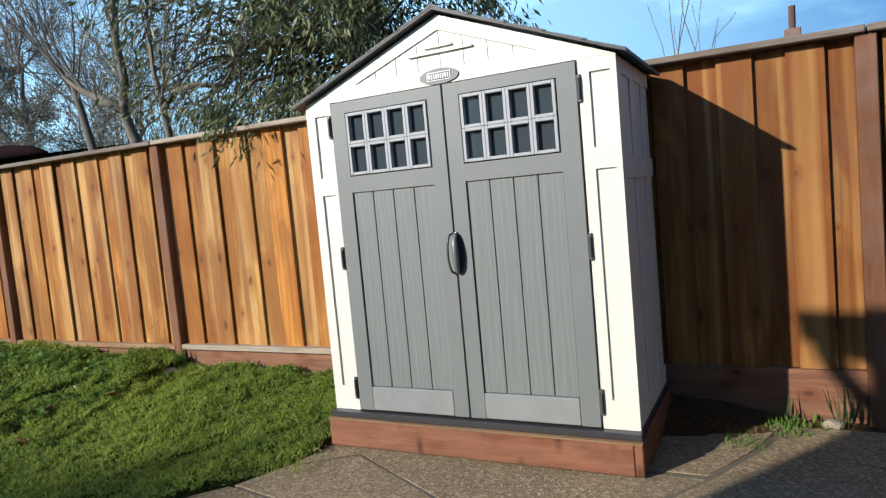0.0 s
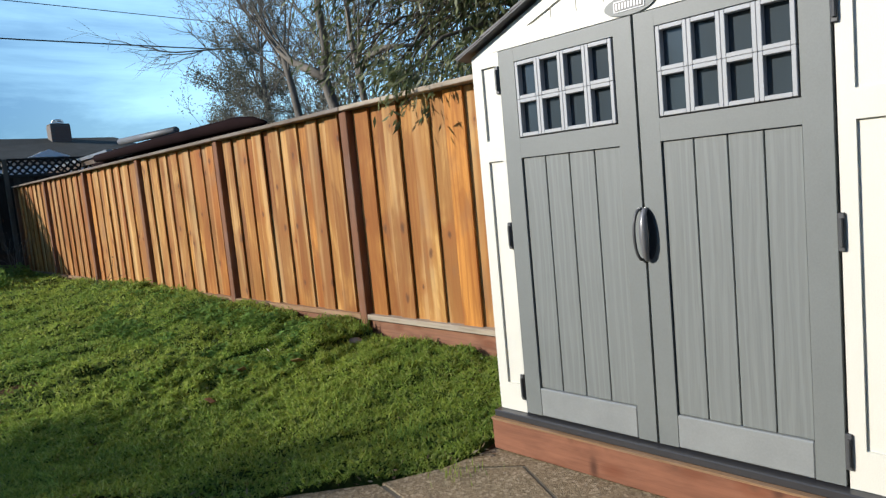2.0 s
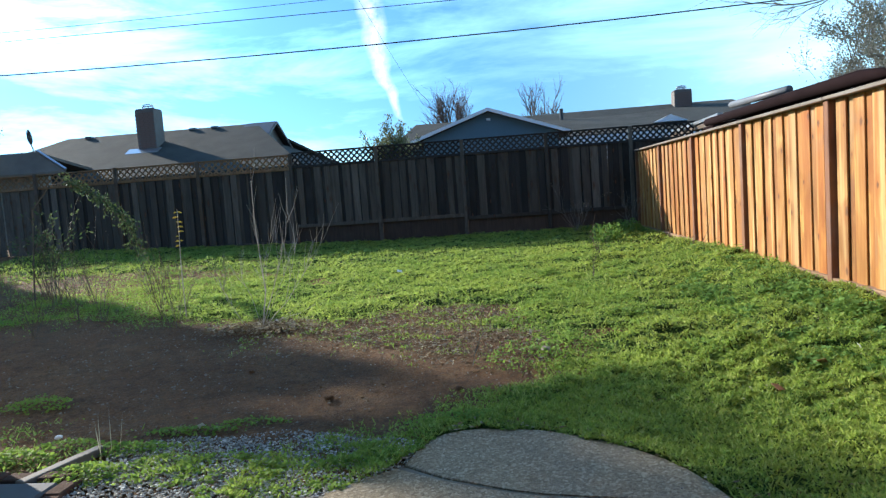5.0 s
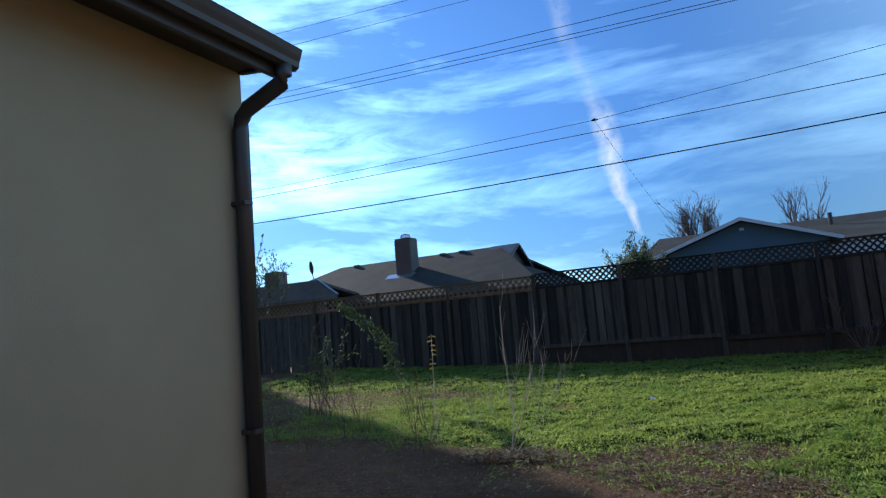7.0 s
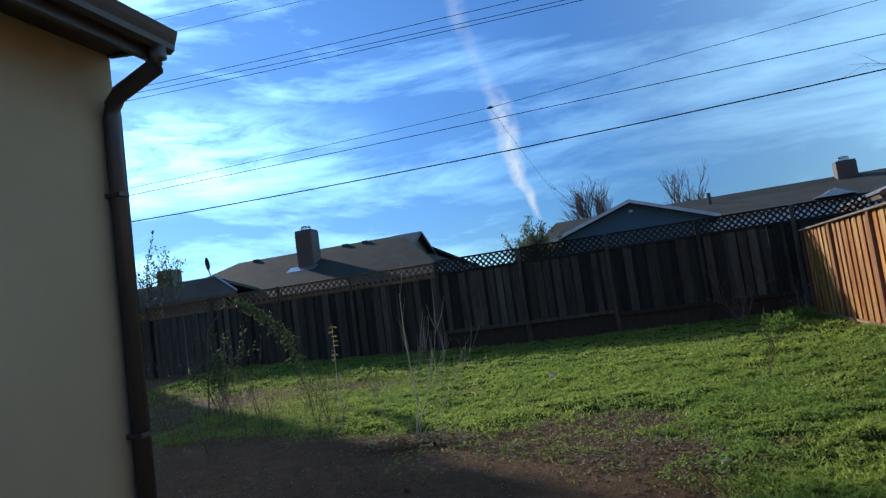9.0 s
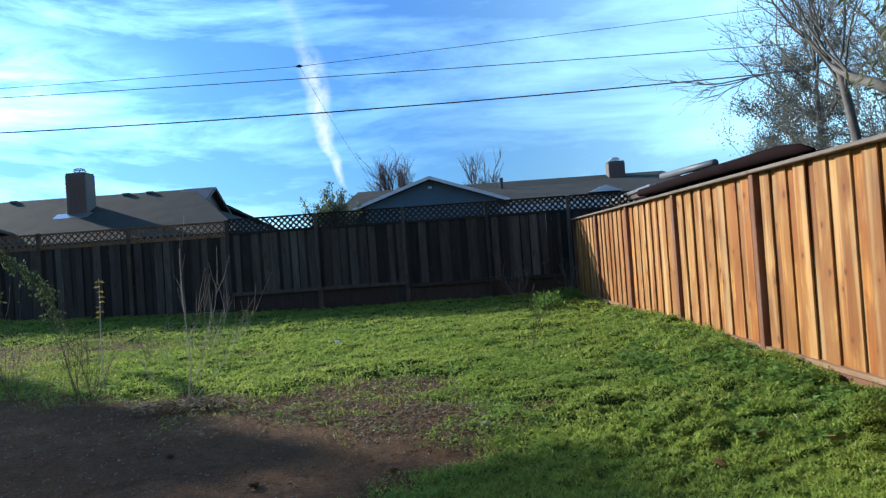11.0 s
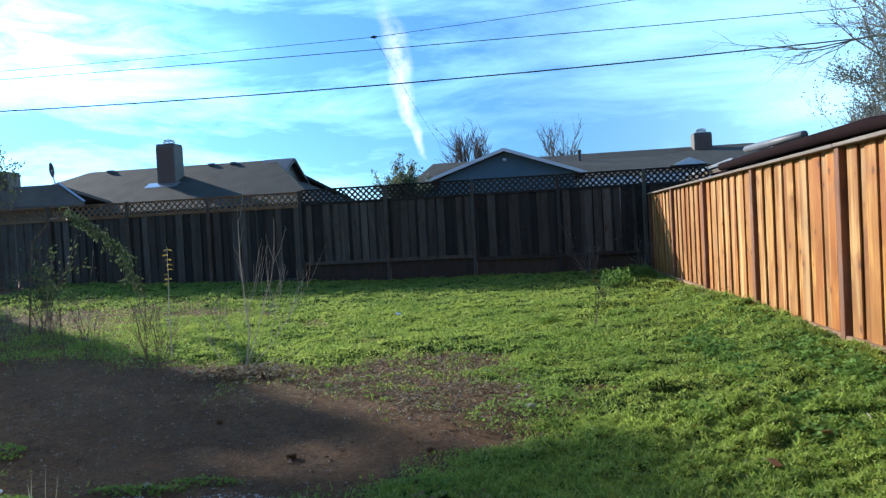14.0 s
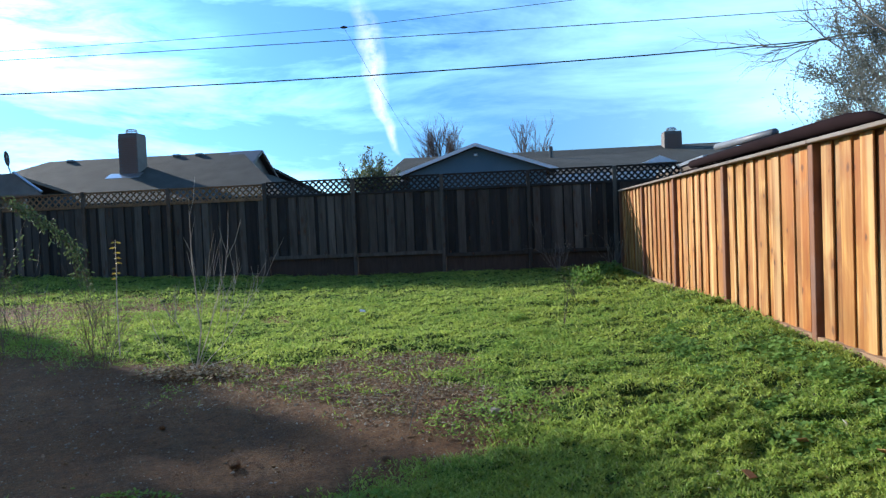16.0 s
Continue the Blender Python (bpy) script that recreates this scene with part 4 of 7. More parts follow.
def build_door(shed, y0, y1, hinge_y):
    d = part("door", boxed(SX + 0.022, SX + 0.040, y0, y1, SZ0 + 0.006, SZ1 - 0.004), GROOVE, shed, "grey wood-grained resin door with eight small panes")
    f = SX - 0.008
    inner0, inner1 = (2.240, 2.760) if y0 > 2.1 else (1.545, 2.058)
    zb, zm, zw, zt = 0.503, 1.618, 1.708, 2.062
    stile = 0.003
    part("stile", boxed(f, SX + 0.021, y0 + stile, inner0, SZ0 + 0.006, SZ1 - 0.004, bevel=0.0012), GREY_SMOOTH, d)
    part("stile", boxed(f, SX + 0.021, inner1, y1 - stile, SZ0 + 0.006, SZ1 - 0.004, bevel=0.0012), GREY_SMOOTH, d)
    part("top_rail", boxed(f + 0.0004, SX + 0.0208, inner0 - 0.002, inner1 + 0.002, zt, SZ1 - 0.005), GREY_SMOOTH, d)
    part("middle_rail", boxed(f + 0.0004, SX + 0.0208, inner0 - 0.002, inner1 + 0.002, zm, zw), GREY_SMOOTH, d)
    part("bottom_rail", boxed(f - 0.002, SX + 0.0208, inner0 + 0.0005, inner1 - 0.0005, SZ0 + 0.007, zb, bevel=0.005), BRIGHT_RAIL, d, "paler grey bottom rail")
    w = (inner1 - inner0) / 4
    for i in range(4):
        bm = boxed(-0.009, 0.009, -w / 2 + 0.0022, w / 2 - 0.0022, 0, zm - zb - 0.004, bevel=0.0025)
        ob = new("plank", finish(bm, "plank", GREY_RESIN))
        ob.location = (SX + 0.012, inner0 + w * (i + 0.5), zb + 0.002)
        under(ob, d)
    # eight panes, each sunk in its own pale frame
    pw, ph = (inner1 - inner0 - 0.012) / 4, (zt - zw - 0.010) / 2
    for i in range(4):
        for j in range(2):
            a, c = inner0 + 0.006 + pw * i, zw + 0.005 + ph * j
            bm = bmesh.new()
            t, x0, x1 = 0.017, f - 0.006, SX + 0.0205
            g = 0.0004
            box(bm, x0, x1, a + g, a + t, c + g, c + ph - g, bevel=0.002)
            box(bm, x0, x1, a + pw - t, a + pw - g, c + g, c + ph - g, bevel=0.002)
            box(bm, x0, x1, a + t, a + pw - t, c + g, c + t, bevel=0.002)
            box(bm, x0, x1, a + t, a + pw - t, c + ph - t, c + ph - g, bevel=0.002)
            part("pane_frame", bm, PALE_RESIN, d, "pale grey pane frame")
            part("pane", boxed(SX + 0.017, SX + 0.0215, a + t - 0.001, a + pw - t + 0.001, c + t - 0.001, c + ph - t + 0.001), PANE, d, "smoked dark pane")
    for z in (1.995, 1.25, 0.49):
        bm = boxed(f - 0.003, SX + 0.02, hinge_y - 0.011, hinge_y + 0.011, z - 0.065, z + 0.065, bevel=0.003)
        tube(bm, [(f - 0.006, hinge_y, z - 0.048), (f - 0.006, hinge_y, z + 0.048)], 0.007, 8)
        part("hinge", bm, HINGE, d, "dark hinge")
    return d


def build_shed():
    s = thing("garden_shed", (4.0, SYM, 0.322), "cream and grey resin garden shed with closed double doors", "shed")
    part("floor", boxed(3.555, SBACK + 0.01, SY0 - 0.012, SY1 + 0.012, 0.323, SZ0 - 0.002, bevel=0.004), DARK_RESIN, s, "black floor edge")
    # corner panels beside the doors
    for y0, y1, r0, r1 in ((SY0, 1.440, 1.292, 1.388), (2.860, SY1, 2.882, 2.972)):
        bm = bmesh.new()
        sunk_panel(bm, y0, y1, SZ0, SZ1, [(r0, r1, 0.50, 1.615), (r0, r1, 1.715, 2.065)])
        part("corner_panel", bm, WHITE_RESIN, s, "cream corner panel with sunk fields")
    # gable with a sunk triangle of boarding
    bm = bmesh.new()
    o = [(SY0, SZ1 + 0.001), (SYM, SZA), (SY1, SZ1 + 0.001)]
    i = [(1.62, 2.205), (SYM, 2.403), (2.678, 2.205)]
    for k in range(3):
        a, b = o[k], o[(k + 1) % 3]
        c, d = i[(k + 1) % 3], i[k]
        prism(bm, [a, b, c, d], "x", SX, SX + 0.03)
    bmesh.ops.remove_doubles(bm, verts=bm.verts, dist=0.0005)
    gable = part("gable", bm, WHITE_RESIN, s)
    slope = (2.403 - 2.205) / (SYM - 1.62)
    n = 8
    w = (2.678 - 1.62) / n
    for k in range(n):
        ya, yb = 1.62 + w * k + 0.002, 1.62 + w * (k + 1) - 0.002
        za = 2.403 - slope * abs(ya - SYM)
        zb = 2.403 - slope * abs(yb - SYM)
        part("board", prism(bmesh.new(), [(ya, 2.206), (yb, 2.206), (yb, max(zb, 2.207)), (ya, max(za, 2.207))], "x", SX + 0.009, SX + 0.028), WHITE_RESIN, gable)
    for y0, y1, z in ((1.962, 2.330, 2.293), (2.075, 2.235, 2.322)):
        bm = bmesh.new()
        prism(bm, [(SX - 0.006, z), (SX + 0.02, z + 0.009), (SX + 0.02, z - 0.004), (SX - 0.006, z - 0.007)], "y", y0, y1)
        part("louvre", bm, WHITE_RESIN, gable, "small moulded vent slat")
    # oval badge with an unlettered plate
    def oval(a, b, x0, x1):
        return prism(bmesh.new(), [(2.158 + a * math.cos(q), 2.168 + b * math.sin(q)) for q in np.linspace(0, 2 * math.pi, 32, endpoint=False)], "x", x0, x1)
    badge = part("badge", oval(0.112, 0.040, SX - 0.008, SX + 0.001), GREY_SMOOTH, s, "oval grey badge")
    part("badge_plate", boxed(SX - 0.011, SX - 0.0082, 2.090, 2.226, 2.146, 2.190, bevel=0.001), WHITE_PAINT, badge)
    part("badge_field", boxed(SX - 0.0128, SX - 0.0112, 2.096, 2.220, 2.151, 2.185), DARK_RESIN, badge)
    bm = bmesh.new()
    for k in range(9):
        box(bm, SX - 0.0142, SX - 0.0129, 2.101 + 0.0132 * k, 2.101 + 0.0132 * k + 0.0075, 2.156, 2.180)
    part("badge_bars", bm, WHITE_PAINT, badge)
    # sides with upright sunk fields, and the back
    for y0, y1, out in ((SY0, SY0 + 0.03, -1), (SY1 - 0.03, SY1, 1)):
        bm = boxed(SX + 0.0305, SBACK, y0 + (0.010 if out < 0 else 0), y1 - (0.010 if out > 0 else 0), SZ0, SZ1)
        ya, yb = (y0, y0 + 0.0102) if out < 0 else (y1 - 0.0102, y1)
        xs = [SX + 0.0305, SX + 0.10, SX + 0.30, SX + 0.40, SX + 0.60, SX + 0.68, SBACK]
        for k in range(0, len(xs) - 1, 2):
            box(bm, xs[k], xs[k + 1], ya, yb, SZ0, SZ1, bevel=0.003)
        for z0, z1 in ((SZ0, 0.46), (1.56, 1.66), (2.05, SZ1)):
            for k in range(1, len(xs) - 1, 2):
                box(bm, xs[k], xs[k + 1], ya, yb, z0, z1, bevel=0.003)
        part("side_wall", bm, WHITE_RESIN, s, "cream side wall with sunk upright fields")
    part("back_wall", boxed(SBACK - 0.03, SBACK, SY0 + 0.031, SY1 - 0.031, SZ0, SZ1), WHITE_RESIN, s)
    # roof of overlapping moulded courses
    roof = part("roof", prism(bmesh.new(), [(SY0 - 0.060, 2.121), (SYM, 2.496), (SY1 + 0.060, 2.121), (SY1 + 0.055, 2.131), (SYM, 2.507), (SY0 - 0.055, 2.131)], "x", SX - 0.045, SBACK + 0.09), GREY_ROOF, s, "dark grey moulded roof")
    for sg in (-1, 1):
        for k in range(5):
            u0, u1 = k / 5, (k + 1) / 5 + 0.015
            ya, yb = SYM + sg * (SYM - SY0 + 0.057) * u0, SYM + sg * (SYM - SY0 + 0.057) * min(u1, 1)
            za, zb = 2.508 - 0.378 * u0, 2.508 - 0.378 * min(u1, 1)
            bm = prism(bmesh.new(), [(ya, za - 0.004), (yb, zb - 0.002), (yb, zb + 0.009), (ya, za + 0.002)], "x", SX - 0.048, SBACK + 0.093)
            part("roof_course", bm, GREY_ROOF, roof)
    part("ridge_cap", prism(bmesh.new(), [(SYM - 0.06, 2.484), (SYM, 2.513), (SYM + 0.06, 2.484), (SYM + 0.06, 2.492), (SYM, 2.523), (SYM - 0.06, 2.492)], "x", SX - 0.05, SBACK + 0.095), GREY_ROOF, roof)
    left = build_door(s, 2.152, 2.856, 2.870)
    right = build_door(s, 1.446, 2.148, 1.438)
    # a bow handle on one door and a lens-shaped grip on the other, meeting at the middle
    qs = np.linspace(0, math.pi, 13)
    bm = tube(bmesh.new(), [(SX - 0.006 - 0.040 * math.sin(q) ** 0.7, 2.163 + 0.016 * math.sin(q), 1.25 - 0.106 * math.cos(q)) for q in qs], 0.0065, 8)
    part("handle", bm, HINGE, left, "dark bow handle", smooth=True)
    bm = prism(bmesh.new(), [(2.140 - 0.040 * max(0.0, math.cos(q)) ** 0.8 + 0.010 * max(0.0, -math.cos(q)), 1.25 + 0.106 * math.sin(q)) for q in np.linspace(0, 2 * math.pi, 32, endpoint=False)], "x", SX - 0.016, SX - 0.003)
    part("grip_recess", bm, DARK_RESIN, right, "dark lens-shaped grip recess")
    bm = tube(bmesh.new(), [(SX - 0.010 - 0.040 * math.sin(q) ** 0.7, 2.138 - 0.004 * math.sin(q), 1.25 - 0.104 * math.cos(q)) for q in qs], [0.008 + 0.009 * math.sin(q) for q in qs], 8)
    part("handle", bm, plain("silver_grey_handle", (0.19, 0.19, 0.20), 0.35, 0.3, 0.1), right, "silver-grey bow handle", smooth=True)
    for y, z in ((2.166, 1.144), (2.136, 1.144), (2.166, 1.356), (2.136, 1.356)):
        part("screw", tube(bmesh.new(), [(SX - 0.022, y, z), (SX - 0.008, y, z)], 0.006, 8), METAL, right if y < 2.15 else left)
    return s


build_shed_base()
build_shed()


# ---- neighbours' houses beyond the fences ----
def roof_slab(bm, a, b, c, d, t=0.12):
    """A flat sloping roof plane of four corners with a thickness below."""
    top = [bm.verts.new(p) for p in (a, b, c, d)]
    low = [bm.verts.new((p[0], p[1], p[2] - t)) for p in (a, b, c, d)]
    bm.faces.new(top)
    bm.faces.new(low[::-1])
    for i in range(4):
        bm.faces.new((top[i], low[i], low[(i + 1) % 4], top[(i + 1) % 4]))


def slope(parent, *corners, material=None, label="", t=0.12):
    bm = bmesh.new()
    roof_slab(bm, *corners, t)
    return part("roof_slope", bm, material or ROOFING, parent, label)


def chimney(parent, x0, x1, y0, y1, z0, z1, cap=True):
    c = part("chimney", boxed(x0, x1, y0, y1, z0, z1, bevel=0.02), MORTAR, parent, "brick chimney")
    h, L, g = 0.072, 0.21, 0.012
    rows = int((z1 - z0 - 0.1) / (h + g))
    me = finish(boxed(-L / 2, L / 2, -0.012, 0.012, 0, h, bevel=0.004), "brick", BRICK)
    for r in range(rows):
        off = 0.5 * (r % 2)
        n = int((x1 - x0) / (L + g))
        for k in range(n + 1):
            xc = x0 + (k + 0.5 - off * 0.5) * (L + g)
            if x0 + 0.09 < xc < x1 - 0.08:
                piece("brick", me, (xc, y0 - 0.006, z0 + 0.04 + r * (h + g)), c)
    part("crown", boxed(x0 + 0.01, x1 - 0.01, y0 + 0.01, y1 - 0.01, z1, z1 + 0.07, bevel=0.03), MORTAR, c)
    if cap:
        xm, ym, w = (x0 + x1) / 2, (y0 + y1) / 2, (x1 - x0) * 0.27
        bm = bmesh.new()
        ring = [(xm + w * math.cos(q), ym + w * math.sin(q)) for q in np.linspace(0, 2 * math.pi, 13)]
        for z, k in ((0.08, 1.0), (0.17, 1.06), (0.25, 0.92)):
            tube(bm, [(xm + (x - xm) * k, ym + (y - ym) * k, z1 + z) for x, y in ring], 0.02, 4)
        for x, y in ring[:-1:2]:
            tube(bm, [(x, y, z1 + 0.06), (xm + (x - xm) * 1.06, ym + (y - ym) * 1.06, z1 + 0.17), (xm + (x - xm) * 0.9, ym + (y - ym) * 0.9, z1 + 0.26), (xm, ym, z1 + 0.31)], 0.018, 4)
        part("chimney_cap", bm, METAL, c, "shiny metal chimney cap")
    return c


def build_hip_house():
    h = thing("neighbour_house", (-14, 32, 0.5), "neighbour's low house with a dark shingle hip roof and brick chimney", "house", "neighbouring houses")
    part("wall", boxed(-24, -7.0, 27.6, 36.4, 0.4, 3.25), TAN_WALL, h)
    r0, r1, rz = (-19.9, 32), (-10.3, 32), 5.62
    e = 3.20
    roof = slope(h, (-24.6, 27.0, e), (-6.7, 27.0, e), (r1[0], 32, rz), (r0[0], 32, rz), label="dark grey shingle roof")
    slope(h, (-6.7, 37.0, e), (-24.6, 37.0, e), (r0[0], 32, rz), (r1[0], 32, rz))
    slope(h, (-24.6, 37.0, e), (-24.6, 27.0, e), (r0[0], 32, rz), (r0[0] + 0.01, 32.01, rz))
    slope(h, (-6.7, 27.0, e), (-6.7, 37.0, e), (-9.3, 33.4, 4.55), (-9.3, 30.4, 4.55))
    bm = prism(bmesh.new(), [(30.2, 4.45), (33.8, 4.45), (32, 5.50)], "x", -10.4, -9.55)
    part("gablet", bm, BROWN_PAINT, roof, "dark gable vent at the ridge end")
    for s in (-1, 1):
        bm = bmesh.new()
        roof_slab(bm, (-10.8, 32, 5.64), (-9.3, 32, 5.64), (-9.3, 32 + s * 2.1, 4.50), (-10.8, 32 + s * 2.1, 4.50), 0.14)
        part("verge", bm, BROWN_PAINT, roof)
        part("rake_trim", tube(bmesh.new(), [(-9.27, 32, 5.60), (-9.27, 32 + s * 2.1, 4.46)], 0.03, 4), BROWN_PAINT if s < 0 else WHITE_PAINT, roof)
    for x in (-18.7, -13.4, -12.3):
        part("roof_vent", boxed(x - 0.17, x + 0.17, 31.72, 31.92, 5.50, 5.625, bevel=0.02), AWN_GREY, roof)
    chimney(h, -15.15, -14.25, 29.9, 30.7, 4.2, 6.36)
    bm = bmesh.new()
    roof_slab(bm, (-15.6, 29.5, 4.42), (-14.05, 29.5, 4.42), (-14.05, 29.95, 4.66), (-15.6, 29.95, 4.66), 0.05)
    part("flashing", bm, METAL, h, "pale metal chimney flashing")
    return h


def build_blue_house():
    h = thing("neighbour_house", (3, 34, 0.5), "neighbour's blue gabled house with white trim and a grey roof", "house", "neighbouring houses")
    part("wall", prism(bmesh.new(), [(-2.1, 0.4), (3.75, 0.4), (3.75, 4.0), (0.80, 5.00), (-2.1, 4.0)], "y", 30.0, 30.2), BLUE_WALL, h, "blue gable wall")
    # white here stands in for the brightness seen through the lattice
    part("wall", boxed(3.76, 13.0, 31.5, 31.7, 0.4, 3.78), WHITE_PAINT, h, "side wall made white for the brightness behind the lattice")
    part("wall", boxed(-3.9, -2.11, 33.6, 33.8, 0.4, 4.02), BLUE_WALL, h)
    ap = (0.79, 5.13)
    slope(h, (-2.6, 29.6, 3.98), (ap[0], 29.6, ap[1]), (ap[0], 38, ap[1]), (-2.6, 38, 3.98))
    slope(h, (ap[0], 29.6, ap[1]), (4.2, 29.6, 3.95), (4.2, 38, 3.95), (ap[0], 38, ap[1]))
    roof = slope(h, (-4.2, 33.2, 3.95), (14.4, 30.9, 3.75), (13.6, 38, 5.56), (-3.4, 38, 5.56))
    slope(h, (-4.2, 45, 3.8), (-3.4, 38, 5.56), (13.6, 38, 5.56), (14.4, 45, 3.8))
    for x0, z0, x1, z1 in ((-2.62, 3.97, ap[0], ap[1] + 0.01), (ap[0], ap[1] + 0.01, 4.22, 3.94)):
        bm = prism(bmesh.new(), [(x0, z0), (x1, z1), (x1, z1 - 0.14), (x0, z0 - 0.14)], "y", 29.50, 29.59)
        part("fascia", bm, WHITE_PAINT, h, "white fascia board")
    part("roof_vent", tube(bmesh.new(), [(4.5, 36.5, 5.0), (4.5, 36.5, 5.62)], 0.10, 8), DARK_RESIN, roof)
    part("gable_light", boxed(0.70, 0.88, 29.9, 29.99, 4.62, 4.74, bevel=0.02), METAL, h)
    bm = prism(bmesh.new(), [(8.3, 4.2), (9.9, 4.2), (9.1, 4.52)], "y", 32.6, 34.5)
    part("dormer", bm, WHITE_PAINT, roof, "small white gabled dormer")
    chimney(h, 10.45, 11.35, 37.2, 37.9, 5.0, 6.12)
    return h


def build_left_house():
    h = thing("neighbour_house", (-21, 28, 0.5), "neighbour's house end with a brown roof, chimney and dish", "house", "neighbouring houses")
    part("wall", boxed(-30, -17.2, 26.5, 26.7, 0.4, 3.5), TAN_WALL, h)
    roof = slope(h, (-31, 25.4, 3.55), (-16.0, 25.9, 3.62), (-17.5, 26.4, 4.50), (-31, 26.5, 4.52), material=ROOF_BROWN)
    slope(h, (-31, 26.5, 4.52), (-17.5, 26.4, 4.50), (-16.0, 29, 3.55), (-31, 29, 3.55), material=ROOF_BROWN)
    part("flashing", tube(bmesh.new(), [(-15.95, 25.85, 3.66), (-17.45, 26.35, 4.54)], 0.06, 4), METAL, roof, "pale metal roof edge")
    chimney(h, -20.5, -19.65, 26.3, 27.0, 4.1, 5.08, cap=False)
    bm = bmesh.new()
    for k in range(4):
        r0, r1 = 0.062 * k, 0.062 * (k + 1)
        ring = [[bm.verts.new((-18.1 + 0.35 * r + 0.5 * r * math.sin(q), 26.8 - 0.55 * r * r - 0.2 * r * math.cos(q), 5.15 + r * math.cos(q) * 1.25)) for q in np.linspace(0, 2 * math.pi, 14, endpoint=False)] for r in (r0 + 0.001, r1)]
        for j in range(14):
            bm.faces.new((ring[0][j], ring[0][(j + 1) % 14], ring[1][(j + 1) % 14], ring[1][j]))
    dish = part("dish", bm, HINGE, h, "dark satellite dish")
    part("dish_mast", tube(bmesh.new(), [(-18.0, 27.0, 4.4), (-18.15, 26.9, 5.1)], 0.03, 6), METAL, dish)
    return h


build_hip_house()
build_blue_house()
build_left_house()


def build_patio_cover():
    """A neighbour's patio cover that shows above the redwood fence."""
    c = thing("patio_cover", (6.5, 13, 0.3), "neighbour's patio cover with a dark rolled edge and grey sheets", "patio cover")
    part("rolled_edge", tube(bmesh.new(), [(5.5, 8.35, 2.50), (5.5, 8.65, 2.555), (5.5, 9.1, 2.585), (5.5, 12.0, 2.625), (5.5, 14.95, 2.655), (5.5, 15.0, 2.656)], [0.02, 0.065, 0.088, 0.085, 0.075, 0.045], 14), AWNING, c, "dark maroon rolled canvas edge", smooth=True)
    bm = bmesh.new()
    roof_slab(bm, (5.6, 9.0, 2.53), (5.6, 15.6, 2.60), (8.4, 15.6, 2.98), (8.4, 9.0, 2.90), 0.05)
    part("sheet", bm, AWNING, c)
    part("pipe", tube(bmesh.new(), [(6.0, 12.25, 2.875), (6.0, 15.0, 2.975)], 0.065, 12), AWN_GREY, c, "grey pipe lying on the cover", smooth=True)
    bm = bmesh.new()
    roof_slab(bm, (5.95, 19.9, 2.87), (5.95, 15.75, 2.90), (6.7, 15.75, 2.93), (6.7, 19.9, 2.90), 0.07)
    part("sheet", bm, METAL, c, "pale metal sheet")
    for y in (16.5, 18.5, 20.5, 22.5):
        part("post", boxed(6.0, 6.09, y - 0.045, y + 0.045, 0.3, 2.79), OLD_WOOD, c)
    part("beam", boxed(6.0, 6.09, 15.6, 23.0, 2.70, 2.79), OLD_BROWN, c)
    part("beam", boxed(6.0, 6.09, 15.6, 23.0, 2.44, 2.50), OLD_BROWN, c)
    for y in (10.3, 13.2):
        part("bracket", boxed(5.97, 6.03, y + 2.15, y + 2.21, 2.55, 2.87), OLD_WOOD, c)
        part("post", boxed(6.35, 6.44, y - 0.045, y + 0.045, 0.3, 2.62), OLD_WOOD, c)
    return c


build_patio_cover()

far_chimney = thing("far_chimney", (18, 0.17, 0.3), "red brick chimney with a rusty flue beyond the fence", "chimney")
part("stack", boxed(17.8, 18.3, 0.0, 0.34, 0.3, 4.62, bevel=0.02), BRICK, far_chimney)
part("flue", tube(bmesh.new(), [(18.05, 0.17, 4.6), (18.05, 0.16, 5.15)], 0.075, 8), plain("rusty_metal", (0.11, 0.05, 0.035), 0.8), far_chimney)

# ---- overhead wires ----
def wire(name, a, b, sag, r, label, n=24):
    w = thing(name, a, label, "cable", "overhead cables")
    pts = []
    for i in range(n + 1):
        u = i / n
        p = Vector(a).lerp(Vector(b), u)
        p.z -= sag * 4 * u * (1 - u)
        pts.append(p)
    part("cable", tube(bmesh.new(), pts, r, 5), WIRE, w)
    return w


wire("telephone_cable", (-40, 24, 8.12), (72, 24, 12.1), 2.85, 0.022, "thick black telephone cable across the sky")
wire("power_cable", (-40, 24, 8.67), (72, 24, 9.12), 0.75, 0.013, "thin black power cable across the sky")
wire("power_cable", (-40, 24.0, 9.1), (-3.3, 23.8, 8.53), 0.2, 0.009, "thin power cable running to a splice")
wire("power_cable", (-3.3, 23.8, 8.53), (72, 24.0, 13.4), 0.3, 0.009, "thin power cable running from a splice")
wire("service_drop", (-3.3, 23.8, 8.53), (-1.6, 29.8, 4.9), 0.1, 0.005, "thin cable dropping to the blue house")
wire("power_cable", (-40, 24, 14.2), (72, 24, 12.6), 1.6, 0.012, "thin high power cable across the sky")
wire("power_cable", (-40, 24.6, 14.0), (72, 24.6, 12.2), 1.6, 0.012, "thin high power cable across the sky")
wire("power_cable", (-40, 23.4, 14.0), (72, 23.4, 11.9), 1.9, 0.012, "thin high power cable across the sky")
wire("power_cable", (-40, 24, 17.07), (72, 24, 10.07), 0.0, 0.009, "thin high power cable across the sky")
wire("power_cable", (-40, 24, 16.15), (72, 24, 10.12), 0.0, 0.009, "thin high power cable across the sky")
